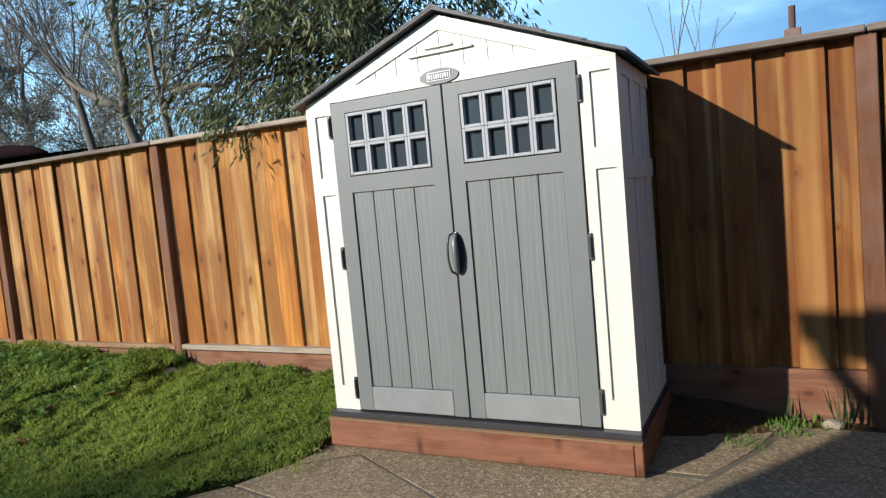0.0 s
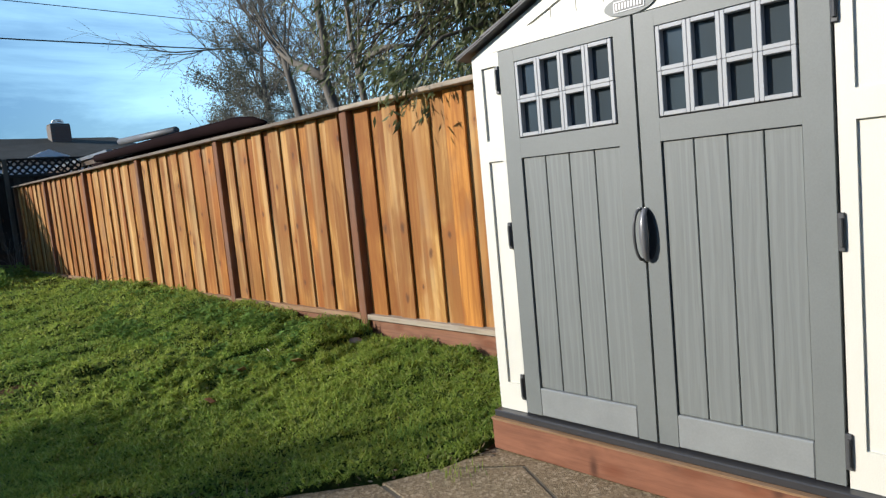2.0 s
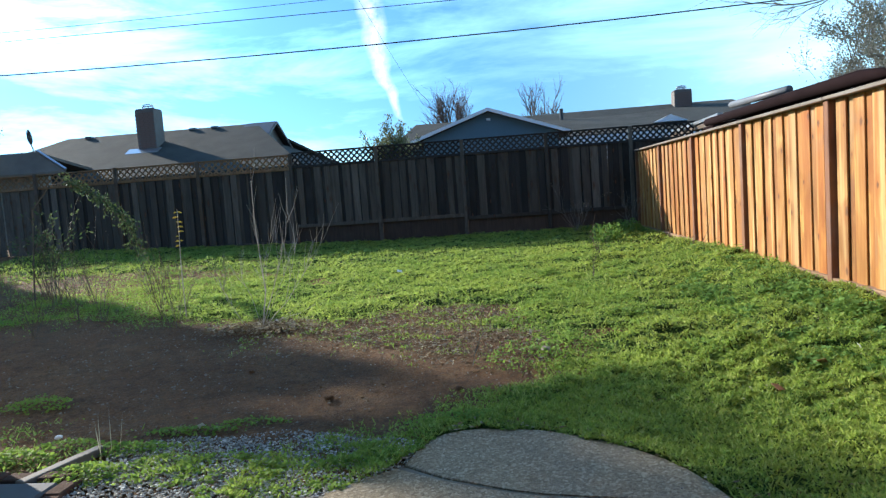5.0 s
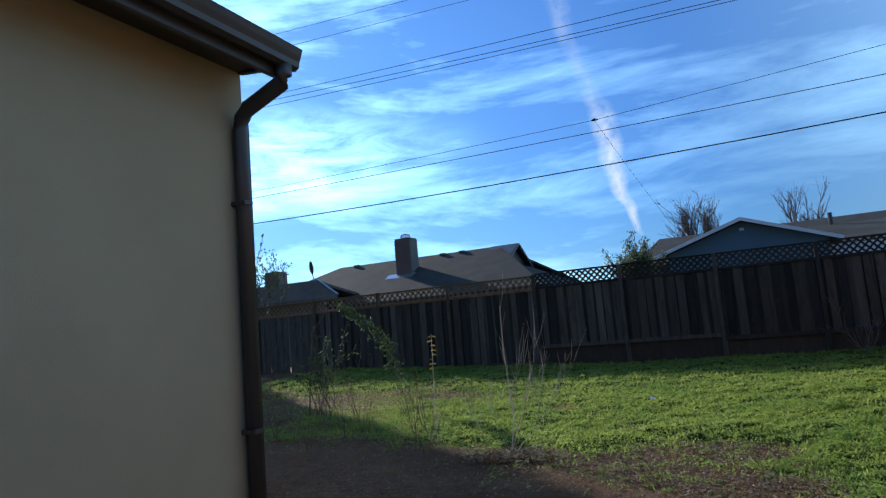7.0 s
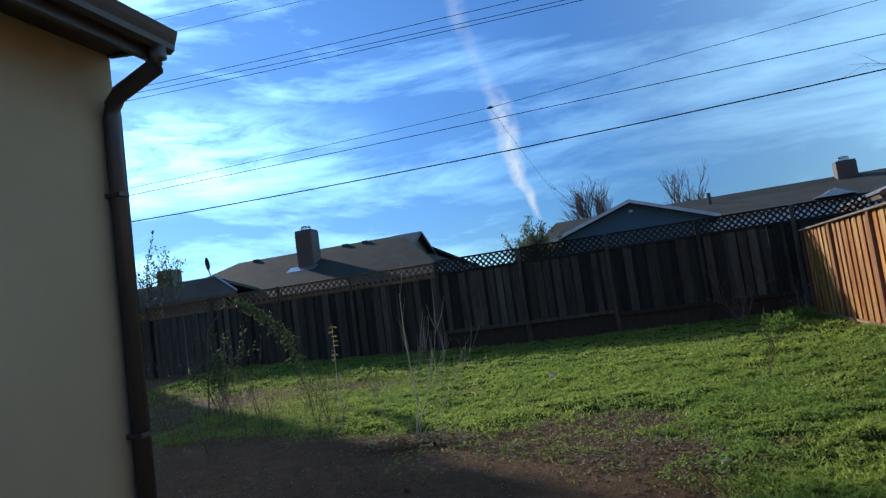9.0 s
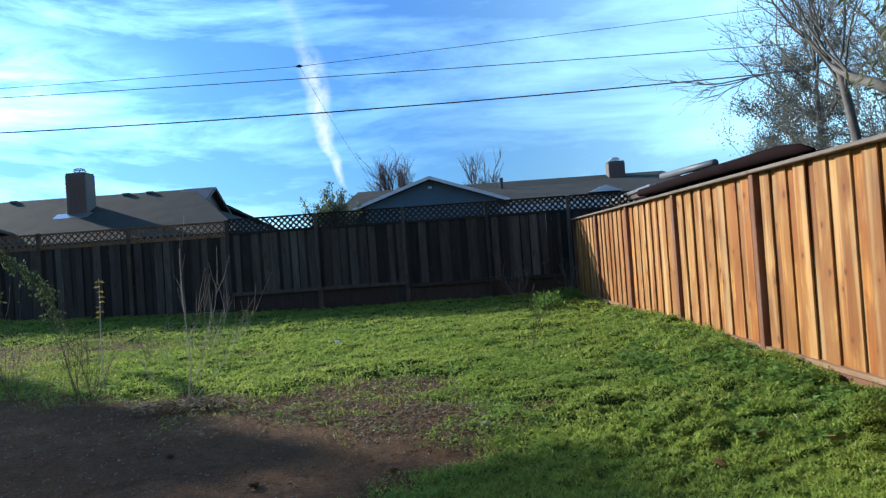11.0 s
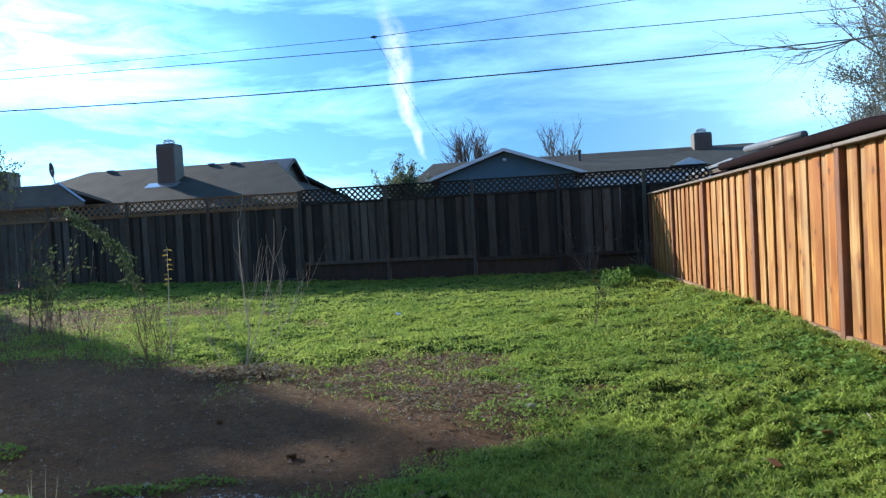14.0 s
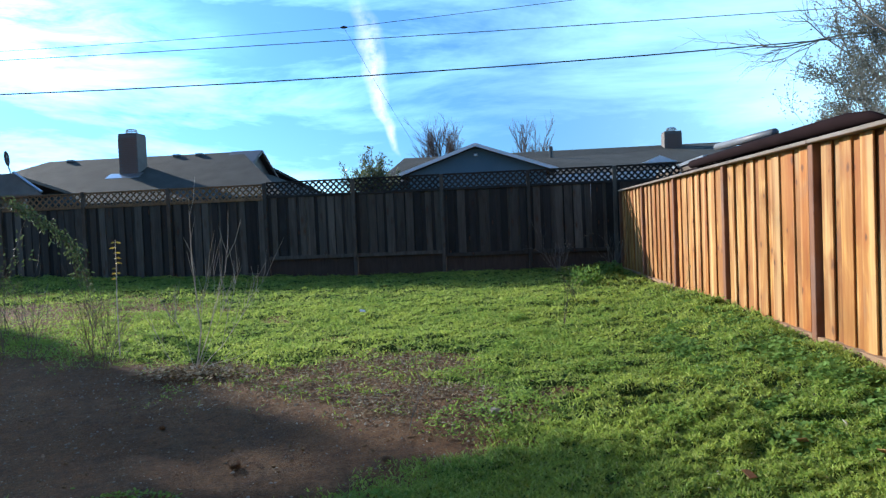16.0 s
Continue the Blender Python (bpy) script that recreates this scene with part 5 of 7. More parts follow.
for px in (-40, 72):
    pole = thing("utility_pole", (px, 24, 0), "plain wooden utility pole", "pole", "utility poles")
    part("pole", tube(bmesh.new(), [(px, 24, -0.2), (px, 24, 14.6)], [0.16, 0.11], 10), DARK_RESIN, pole)
    for z in (14.05, 13.4):
        part("crossarm", boxed(px - 0.06, px + 0.06, 22.6, 25.4, z - 0.06, z + 0.06), DARK_RESIN, pole)
splice = thing("cable_splice", (-3.3, 23.8, 8.53), "small black splice where cables meet", "splice")
part("body", tube(bmesh.new(), [(-3.42, 23.8, 8.53), (-3.3, 23.8, 8.54), (-3.18, 23.8, 8.53)], [0.02, 0.055, 0.02], 8), WIRE, splice)

# ---- vapour trail, far off in the sky ----
def build_contrail():
    k = Nodes("vapour_trail", 1.0)
    em = k.t.nodes.new("ShaderNodeEmission")
    em.inputs["Color"].default_value, em.inputs["Strength"].default_value = (0.84, 0.96, 1.08, 1), 1.0
    tr = k.t.nodes.new("ShaderNodeBsdfTransparent")
    uv = k.t.nodes.new("ShaderNodeSeparateXYZ")
    k.t.links.new(k.c.outputs["UV"], uv.inputs[0])
    edge = k.t.nodes.new("ShaderNodeMath")
    edge.operation = "PINGPONG"
    edge.inputs[1].default_value = 0.5
    k.t.links.new(uv.outputs["X"], edge.inputs[0])
    soft = k.ramp(edge.outputs[0], (0.02, 0.0), (0.25, 0.6), (0.5, 1.0))
    fluff = k.ramp(k.noise(k.coords((1, 1, 1)), 0.012, 6, 0.7), (0.36, 0.12), (0.62, 1.0))
    fac = k.mix(1.0, soft, fluff, "MULTIPLY")
    fac = k.mix(1.0, fac, k.ramp(uv.outputs["Y"], (0.0, 0.0), (0.03, 0.75), (0.10, 1.0), (0.28, 0.9), (0.35, 0.42), (0.41, 0.2), (0.5, 0.25), (0.6, 0.45), (0.66, 0.5), (1.0, 0.15)), "MULTIPLY")
    ms = k.t.nodes.new("ShaderNodeMixShader")
    k.t.links.new(fac, ms.inputs[0])
    k.t.links.new(tr.outputs[0], ms.inputs[1])
    k.t.links.new(em.outputs[0], ms.inputs[2])
    k.t.links.new(ms.outputs[0], k.t.nodes["Material Output"].inputs["Surface"])
    me = bpy.data.meshes.new("vapour_trail")
    rows, v, f, uvs = 48, [], [], []
    for i in range(rows + 1):
        u = i / rows
        # from low over the houses up to the zenith side, widening then thinning
        el = 6.2 + 34.0 * u
        az = np.interp(el, [6.2, 6.6, 8.6, 10.4, 12.3, 14.4, 16.6, 19.2, 22.7, 25.5, 27.8, 40.0], [-8.3, -8.5, -8.95, -9.7, -10.0, -10.2, -10.4, -11.3, -12.7, -13.2, -13.3, -16.0])
        w = np.interp(el, [6.2, 6.6, 8.6, 10.4, 12.3, 14.4, 16.6, 19.2, 22.7, 25.5, 27.8, 40.0], [0.15, 0.32, 0.55, 0.85, 1.1, 1.3, 1.4, 0.95, 0.9, 1.2, 1.5, 2.0])
        az += 0.10 * math.sin(el * 2.3) + 0.06 * math.sin(el * 5.1)
        for s in (-1, 1):
            a, e = radians(az + s * w), radians(el)
            v.append((2000 * math.sin(a) * math.cos(e), 2000 * math.cos(a) * math.cos(e), 2000 * math.sin(e)))
            uvs.append(((s + 1) / 2, u))
        if i:
            f.append((2 * i - 2, 2 * i - 1, 2 * i + 1, 2 * i))
    me.from_pydata(v, [], f)
    lay = me.uv_layers.new(name="UVMap")
    for lp in me.loops:
        lay.data[lp.index].uv = uvs[lp.vertex_index]
    me.materials.append(k.m)
    ob = tagged(new("backdrop", me), "white vapour trail across the blue sky", "sky", kind="structure")
    ob.visible_shadow = False
    return ob


build_contrail()

# ---- trees ----
def twist(d, amount, r):
    v = Vector((r.gauss(0, 1), r.gauss(0, 1), r.gauss(0, 1)))
    v -= v.dot(d) * d
    return (d + v.normalized() * amount).normalized()


class Tree:
    """Limbs as tapered tubes in one mesh, with the thin ends kept for leaves."""

    def __init__(self, seed):
        self.r, self.bm, self.tips = random.Random(seed), bmesh.new(), []

    def limb(self, pts, r0, r1, sides=7):
        n = len(pts)
        tube(self.bm, pts, [r0 + (r1 - r0) * i / (n - 1) for i in range(n)], sides)
        return [Vector(p) for p in pts]

    def grow(self, p, d, length, rad, depth, spread=0.6, lift=0.15, kids=3, steps=4, droop=0.0):
        p, d = Vector(p), Vector(d).normalized()
        pts, dirs = [p.copy()], [d.copy()]
        for _ in range(steps):
            d = twist(d, 0.16, self.r)
            d = (d + Vector((0, 0, lift if depth > 1 else lift * 0.5 - droop))).normalized()
            p = p + d * (length / steps)
            pts.append(p.copy())
            dirs.append(d.copy())
        end = max(rad * 0.45, 0.0022)
        tube(self.bm, pts, [rad + (end - rad) * i / steps for i in range(steps + 1)], 6 if rad > 0.03 else 4 if rad > 0.008 else 3, caps=False)
        if depth <= 1:
            self.tips += list(zip(pts[1:], dirs[1:]))
        if depth > 0:
            for k in range(kids):
                i = self.r.randint(max(1, steps // 3), steps)
                self.grow(pts[i], twist(dirs[i], spread * self.r.uniform(0.6, 1.3), self.r), length * self.r.uniform(0.5, 0.78), rad * self.r.uniform(0.42, 0.6), depth - 1, spread, lift, kids, steps, droop)

    def leaf_array(self, count, length, width, droop=0.6, scatter=0.06, seed=1):
        g = np.random.default_rng(seed)
        tp = np.array([p for p, _ in self.tips])
        td = np.array([d for _, d in self.tips])
        i = g.integers(0, len(tp), count)
        pos = tp[i] + g.normal(0, scatter, (count, 3))
        way = td[i] + g.normal(0, 0.7, (count, 3))
        way[:, 2] -= droop
        return leaves(pos, way, g.normal(0, 1, (count, 3)), g.uniform(*length, count), g.uniform(*width, count))


def plant_tree(name, base, label, category, tree, bark, crown=None, leaf=None, crown_label=""):
    t = thing(name, base, label, category)
    part("trunk", tree.bm, bark, t, smooth=True)
    if crown is not None:
        ob = new("crown", mesh_quads("crown", crown, leaf))
        tagged(under(ob, t), crown_label)
    return t


# many-stemmed bare tree close behind the redwood fence
T = Tree(11)
r = T.r
stem_a = T.limb([(5.30, 6.95, 0.2), (5.27, 7.10, 1.5), (5.25, 7.18, 2.42), (5.25, 7.29, 2.85), (5.25, 7.39, 3.12)], 0.054, 0.036)
T.limb([(5.32, 6.35, 0.2), (5.28, 6.45, 1.6), (5.25, 6.50, 2.42), (5.25, 6.62, 2.72), (5.25, 6.60, 2.86)], 0.068, 0.05)
limb_b1 = T.limb([(5.25, 6.62, 2.74), (5.25, 6.88, 2.87), (5.25, 7.17, 3.00), (5.22, 7.42, 3.20)], 0.055, 0.036)
limb_b2 = T.limb([(5.25, 6.61, 2.84), (5.25, 6.55, 3.03), (5.26, 6.62, 3.43), (5.24, 6.57, 3.85), (5.2, 6.5, 4.6)], 0.05, 0.028)
stem_c = T.limb([(5.40, 6.05, 0.2), (5.30, 6.06, 2.42), (5.27, 6.08, 2.76), (5.25, 6.11, 3.03), (5.27, 6.15, 3.45)], 0.042, 0.022)
limb_c1 = T.limb([(5.28, 6.09, 2.66), (5.27, 5.90, 2.81), (5.25, 5.60, 2.84), (5.28, 5.25, 2.79)], 0.035, 0.018)
for src, n, length, rad, side in ((stem_a[3:], 5, 1.1, 0.014, 0.3), (limb_b1[2:], 7, 1.3, 0.014, 0.35), (limb_b2[1:], 6, 1.1, 0.012, 0.1), (stem_c[2:], 6, 1.0, 0.016, -0.2), (limb_c1[1:], 4, 0.7, 0.010, -0.6)):
    for k in range(n):
        p = src[k % len(src)]
        T.grow(p, (r.uniform(-0.35, 0.35), side + r.uniform(-0.5, 0.6), r.uniform(0.35, 1.1)), length * r.uniform(0.75, 1.2), rad * r.uniform(0.7, 1.1), 3, 0.55, 0.12, 4)
T.grow((5.25, 7.39, 3.10), (0.0, 0.9, -0.15), 0.28, 0.008, 1, 0.5, -0.1, 2)
few = T.leaf_array(2400, (0.02, 0.045), (0.010, 0.020), 0.2, 0.06, 3)
plant_tree("bare_tree", (5.3, 6.5, 0.2), "many-stemmed grey tree, nearly bare, leaning over the fence", "tree", T, BARK, few, OLIVE)

# large evergreen behind the shed with drooping narrow leaves
T = Tree(5)
r = T.r
trunk = T.limb([(6.35, 4.30, 0.1), (6.33, 4.35, 1.6), (6.30, 4.33, 3.07), (6.28, 4.17, 3.54), (6.3, 4.0, 4.6), (6.35, 3.9, 5.6)], 0.19, 0.09, 10)
limb1 = T.limb([(6.30, 4.34, 3.05), (6.28, 4.60, 3.20), (6.25, 5.09, 3.31), (6.1, 5.6, 3.35)], 0.075, 0.04)
limb2 = T.limb([(6.29, 4.25, 3.30), (6.0, 4.7, 3.75), (5.7, 5.3, 4.0)], 0.06, 0.03)
limb3 = T.limb([(6.28, 4.17, 3.6), (6.2, 3.6, 3.75), (6.2, 3.0, 3.75), (6.2, 2.5, 3.65)], 0.05, 0.022)
limb4 = T.limb([(6.30, 4.3, 2.9), (5.7, 4.6, 2.9), (5.1, 4.7, 2.72), (4.66, 4.62, 2.42)], 0.03, 0.008)
for src, n, length, rad, way in ((limb1, 16, 1.0, 0.022, (-0.2, 0.7, -0.05)), (limb2, 16, 1.0, 0.020, (-0.3, 0.5, 0.0)), (trunk[2:], 22, 1.2, 0.024, (0, 0.3, 0.2)), (limb3, 10, 0.75, 0.014, (0, -0.4, 0.3))):
    for k in range(n):
        T.grow(src[k % len(src)], Vector(way) + Vector((r.uniform(-0.8, 0.8), r.uniform(-0.8, 0.8), r.uniform(-0.5, 0.6))), length * r.uniform(0.7, 1.25), rad * r.uniform(0.7, 1.2), 2, 0.7, -0.04, 4, 4, 0.06)
for k in range(3):
    T.grow(limb4[3], (-0.4, r.uniform(-0.9, 0.9), r.uniform(-0.4, 0.1)), 0.12, 0.004, 1, 0.6, -0.05, 3, 3, 0.05)
T.tips = [q for q in T.tips if q[0].y < 4.9 or T.r.random() < 0.25 or q[0].x < 4.9]
crown = T.leaf_array(29000, (0.07, 0.13), (0.017, 0.030), 0.8, 0.10, 8)
plant_tree("evergreen_tree", (6.35, 4.3, 0.1), "large evergreen tree with drooping narrow olive-green leaves", "tree", T, DARK_BARK, crown, EVERGREEN, "dense drooping narrow leaves")

# small-leaved tree farther along behind the fence
T = Tree(23)
r = T.r
tr = T.limb([(8.6, 13.6, 0.2), (8.5, 13.5, 2.0), (8.5, 13.4, 3.2), (8.4, 13.3, 4.2), (8.45, 13.2, 5.0)], 0.13, 0.012, 8)
for k in range(20):
    T.grow(tr[1 + k % 3] + Vector((0, 0, 0.4)), (r.uniform(-0.9, 0.7), r.uniform(-0.9, 1.0), r.uniform(0.0, 0.9)), r.uniform(0.8, 1.45), 0.03, 3, 0.6, 0.05, 4)
T.tips = [q for q in T.tips if (q[0] - Vector((8.5, 13.2, 4.0))).length < 1.5]
crown = T.leaf_array(30000, (0.035, 0.06), (0.014, 0.024), 0.2, 0.06, 4)
plant_tree("olive_tree", (8.6, 13.6, 0.2), "rounded tree with small dull grey-green leaves", "tree", T, BARK, crown, OLIVE, "small grey-green leaves")

# twiggy half-bare trees behind it, with small dull leaves
for seed, foot, h in ((27, (7.6, 9.4), 3.9), (28, (8.3, 11.2), 4.3)):
    T = Tree(seed)
    r = T.r
    tr = T.limb([(*foot, 0.2), (foot[0] - 0.1, foot[1] + 0.15, 1.6), (foot[0], foot[1] + 0.1, 2.6), (foot[0] + 0.1, foot[1] - 0.1, h - 0.9)], 0.07, 0.03)
    for k in range(15):
        T.grow(tr[1 + k % 3], (r.uniform(-0.8, 0.8), r.uniform(-0.9, 0.9), r.uniform(0.1, 1.0)), r.uniform(0.9, 1.5), 0.016, 3, 0.55, 0.06, 4)
    T.tips = [q for q in T.tips if q[0].z > 2.1]
    crown = T.leaf_array(3600, (0.025, 0.05), (0.010, 0.020), 0.1, 0.06, seed)
    plant_tree("twiggy_tree", (*foot, 0.2), "half-bare tree of tangled grey twigs and small dull leaves", "tree", T, BARK, crown, OLIVE)

# brush just behind the fence, under the trees
T = Tree(31)
r = T.r
for k in range(34):
    T.grow((r.uniform(6.8, 8.2), r.uniform(6.2, 12.5), r.uniform(0.8, 2.1)), (r.uniform(-0.4, 0.3), r.uniform(-0.5, 0.5), 1.0), r.uniform(1.0, 1.5), 0.012, 2, 0.5, 0.1, 4)
crown = T.leaf_array(15000, (0.03, 0.06), (0.012, 0.022), 0.1, 0.09, 14)
plant_tree("brush", (7.5, 9.0, 0.3), "thin tangled brush with small dull leaves behind the fence", "shrub", T, BARK, crown, OLIVE)

# bare trees beyond the houses
for seed, base, h, lean, n in ((41, (-1.7, 45, 4.9), 2.3, (-0.40, 0, 1), 13), (42, (-0.7, 46, 4.9), 2.0, (-0.26, 0, 1), 9), (43, (4.25, 46, 5.0), 1.8, (0.0, 0, 1), 11)):
    T = Tree(seed)
    r = T.r
    b = Vector(base)
    foot = Vector((b.x, b.y, 0.45))
    T.limb([foot, b], 0.2, 0.13)
    for k in range(n):
        T.grow(b + Vector((r.uniform(-0.5, 0.5), 0, r.uniform(-0.6, 0.1))), (lean[0] + r.uniform(-0.5, 0.5), r.uniform(-0.3, 0.3), 1), h * r.uniform(0.6, 1.05), 0.055, 3, 0.42, 0.16, 4)
    plant_tree("bare_tree", foot, "bare winter tree with fanning twigs beyond the roofs", "tree", T, FAR_TWIG)

# evergreen shrub showing over the old fence
T = Tree(51)
r = T.r
for k in range(26):
    T.grow((-1.7 + r.uniform(-0.2, 0.2), 19.5, 2.2), (r.uniform(-0.45, 0.45), r.uniform(-0.3, 0.3), 1), r.uniform(0.5, 0.95), 0.02, 1, 0.42, 0.2, 3)
T.limb([(-1.7, 19.5, 0.4), (-1.7, 19.5, 2.3)], 0.06, 0.04)
crown = T.leaf_array(8500, (0.05, 0.10), (0.022, 0.034), -0.2, 0.05, 6)
plant_tree("evergreen_shrub", (-1.7, 19.5, 0.4), "dark evergreen shrub behind the old fence", "shrub", T, DARK_BARK, crown, EVERGREEN)

# leafy wands by the far-left roof
T = Tree(53)
r = T.r
for k in range(12):
    T.grow((-18.9 + r.uniform(-0.8, 0.9), 24.6, 3.4), (r.uniform(-0.4, 0.4), 0, 1), r.uniform(1.0, 1.9), 0.02, 1, 0.5, 0.2, 2)
T.grow((-19.6, 24.6, 3.4), (-0.15, 0, 1), 3.4, 0.03, 0, 0.4, 0.2, 0, 8)
T.limb([(-18.9, 24.6, 0.4), (-18.9, 24.6, 3.5)], 0.08, 0.05)
crown = T.leaf_array(700, (0.10, 0.17), (0.05, 0.08), 0.1, 0.06, 9)
plant_tree("shrub", (-18.9, 24.6, 0.4), "straggly green shrub beyond the fence", "shrub", T, BARK, crown, ROSE)

# tall unseen evergreen row added in the west; its broken crown shades the soil
T = Tree(59)
r = T.r
for k in range(14):
    T.limb([(-24.8 - k, 22.0, 0.3), (-24.8 - k, 22.0, 11.6 - 0.25 * k)], 0.16, 0.05, 6)
T.limb([(-24.8, 22.0, 11.0), (-24.6, 22.0, 12.4), (-24.0, 22.0, 13.2)], 0.06, 0.03, 6)
g = np.random.default_rng(3)
m = 60000
hx, hz = -20.2 - 18 * g.random(m), 1.5 + 12.6 * g.random(m)
top = np.interp(hx, [-38.0, -30.0, -28.6, -28.0, -27.5, -27.0, -26.3, -25.2, -24.7, -24.2, -23.5, -22.8], [8.5, 11.95, 12.63, 12.9, 13.18, 13.55, 13.95, 13.9, 13.5, 13.05, 12.75, 12.45])
side = np.interp(hz, [1.5, 5.0, 7.2, 8.7, 9.7, 10.6, 11.4, 12.1], [-21.4, -21.8, -22.6, -23.0, -23.3, -23.6, -23.8, -24.0])
# open slot between the crown masses, placed to let a sun streak through
gap_mid = np.interp(hx, [-27.2, -26.6, -25.8, -24.9, -24.0], [12.83, 12.69, 12.51, 12.30, 12.10])
gap_half = np.interp(hx, [-27.2, -26.4, -25.0, -24.2], [0.02, 0.09, 0.18, 0.20])
low = (hz < gap_mid - gap_half) & (hx < side)
high = (hz > np.maximum(gap_mid + gap_half, np.interp(hx, [-24.2, -23.4, -22.8], [12.0, 12.05, 12.6]))) & (hx < -22.8)
sparse = np.where((hz > 9.8) & (hx > -28.0) & low, 0.70, 1.0) * (0.9 + 0.12 * wobble(hx, hz * 1.3, 2.4, 0.9))
thin = (g.random(m) < sparse) & (hz < top) & (low | high) & ((hz < top - np.where(hx < -26.5, 0.25, 0.9)) | (g.random(m) < 0.55))
hx, hz = hx[thin], hz[thin]
m = len(hx)
pos = np.stack([hx, 22.0 + g.normal(0, 0.4, m), hz], 1)
# leaves staggered along the sun's rays to keep the shadow outline
pos[:, 0] += 1.5376 * (22.0 - pos[:, 1]) * 0.9
pos[:, 2] -= 0.743 * (22.0 - pos[:, 1]) * 0.9
crown = leaves(pos, g.normal(0, 1, (m, 3)) + np.array([0, 0, 0.1]), g.normal(0, 1, (m, 3)), g.uniform(0.18, 0.36, m), g.uniform(0.12, 0.24, m))
plant_tree("shade_hedge", (-30.3, 22.0, 0.3), "unseen tall row of dark evergreens, added to shade the bare soil", "hedge", T, DARK_BARK, crown, EVERGREEN)

# bare twigs showing over the fence beside the shed roof
T = Tree(57)
r = T.r
for k, (y, h) in enumerate(((1.30, 1.05), (1.22, 0.8), (1.16, 0.72), (0.98, 0.62), (1.0, 0.85))):
    T.grow((5.6, y + 0.05, 2.0), (0, r.uniform(-0.25, 0.15), 1), h, 0.006, 1, 0.45, 0.1, 2)
T.limb([(5.6, 1.15, 0.2), (5.6, 1.15, 2.1)], 0.03, 0.015)
plant_tree("bare_shrub", (5.6, 1.15, 0.2), "bare twiggy shrub behind the fence", "shrub", T, BARK)


# ---- ground cover ----
def soil_mask(x, y):
    """1 where the soil is bare, 0 under full growth."""
    n = 0.55 * wobble(x, y, 1.9, 3.1) + 0.45 * wobble(x, y, 5.3, 1.2) + 0.25 * wobble(x, y, 13.0, 2.4)
    east = np.interp(y, [4.9, 5.2, 5.6, 5.8, 6.4, 7.3, 8.6, 9.0], [0.4, 0.8, 1.15, 1.5, 1.5, 1.1, 0.9, 0.2])
    north = np.interp(x, [-5.0, -2.1, -1.1, -0.5, 0.0, 0.9], [8.6, 8.2, 8.0, 8.1, 8.45, 8.6])
    inside = np.minimum(np.minimum(east - x, north - y), np.minimum(y - 4.95, (x + 4.6) * 0.8))
    a = smoothstep(-0.45, 0.60, inside + 0.46 + 0.55 * n) 
    c = 1 - smoothstep(0.6, 1.2, ((x + 1.45) / 0.6) ** 2 + ((y - 7.93) / 0.34) ** 2 + 0.5 * n)
    d = 0.85 * (1 - smoothstep(0.6, 1.2, ((x + 5.2) / 3.0) ** 2 + ((y - 7.2) / 1.8) ** 2 + n))
    e = 0.45 * (1 - smoothstep(0.6, 1.2, ((x + 7.0) / 2.8) ** 2 + ((y - 12.5) / 1.2) ** 2 + n))
    f = 0.8 * np.clip(wobble(x, y, 2.7, 7.7) - 0.62, 0, 0.3) / 0.3
    return np.clip(np.maximum.reduce([a, c, d, e, f]), 0, 1)


def margin(x, y):
    """1 on the crumbly, half-overgrown side of the bare soil, toward the lawn."""
    return smoothstep(6.0, 7.3, y + 0.45 * (x - 0.5) + 0.35 * wobble(x, y, 3.3, 0.8)) * smoothstep(-2.4, -1.2, x)


def paved(x, y):
    """1 on the paving, with a ragged edge."""
    return (y < patio_edge(x) + 0.0 + 0.035 * wobble(x, y, 8.0, 0.7) + 0.03 * wobble(x, y, 23.0, 1.7)).astype(float)


def cells(x, y, c, seed):
    """Distance to the nearest of one jittered point per square of side c, over c, and that point's own random number."""
    gx, gy = np.floor(x / c), np.floor(y / c)
    best, val = np.full(np.shape(x), 9.0), np.zeros(np.shape(x))
    for i in (-1, 0, 1):
        for j in (-1, 0, 1):
            a, b = gx + i, gy + j
            h = np.sin(a * 127.1 + b * 311.7 + seed) * 43758.5453
            h1 = h - np.floor(h)
            h = np.sin(a * 269.5 + b * 183.3 + seed * 1.7) * 24634.6345
            h2 = h - np.floor(h)
            d = np.hypot((a + h1) * c - x, (b + h2) * c - y) / c
            near = d < best
            best, val = np.where(near, d, best), np.where(near, (h1 * 7.31 + h2 * 3.17) % 1.0, val)
    return best, val


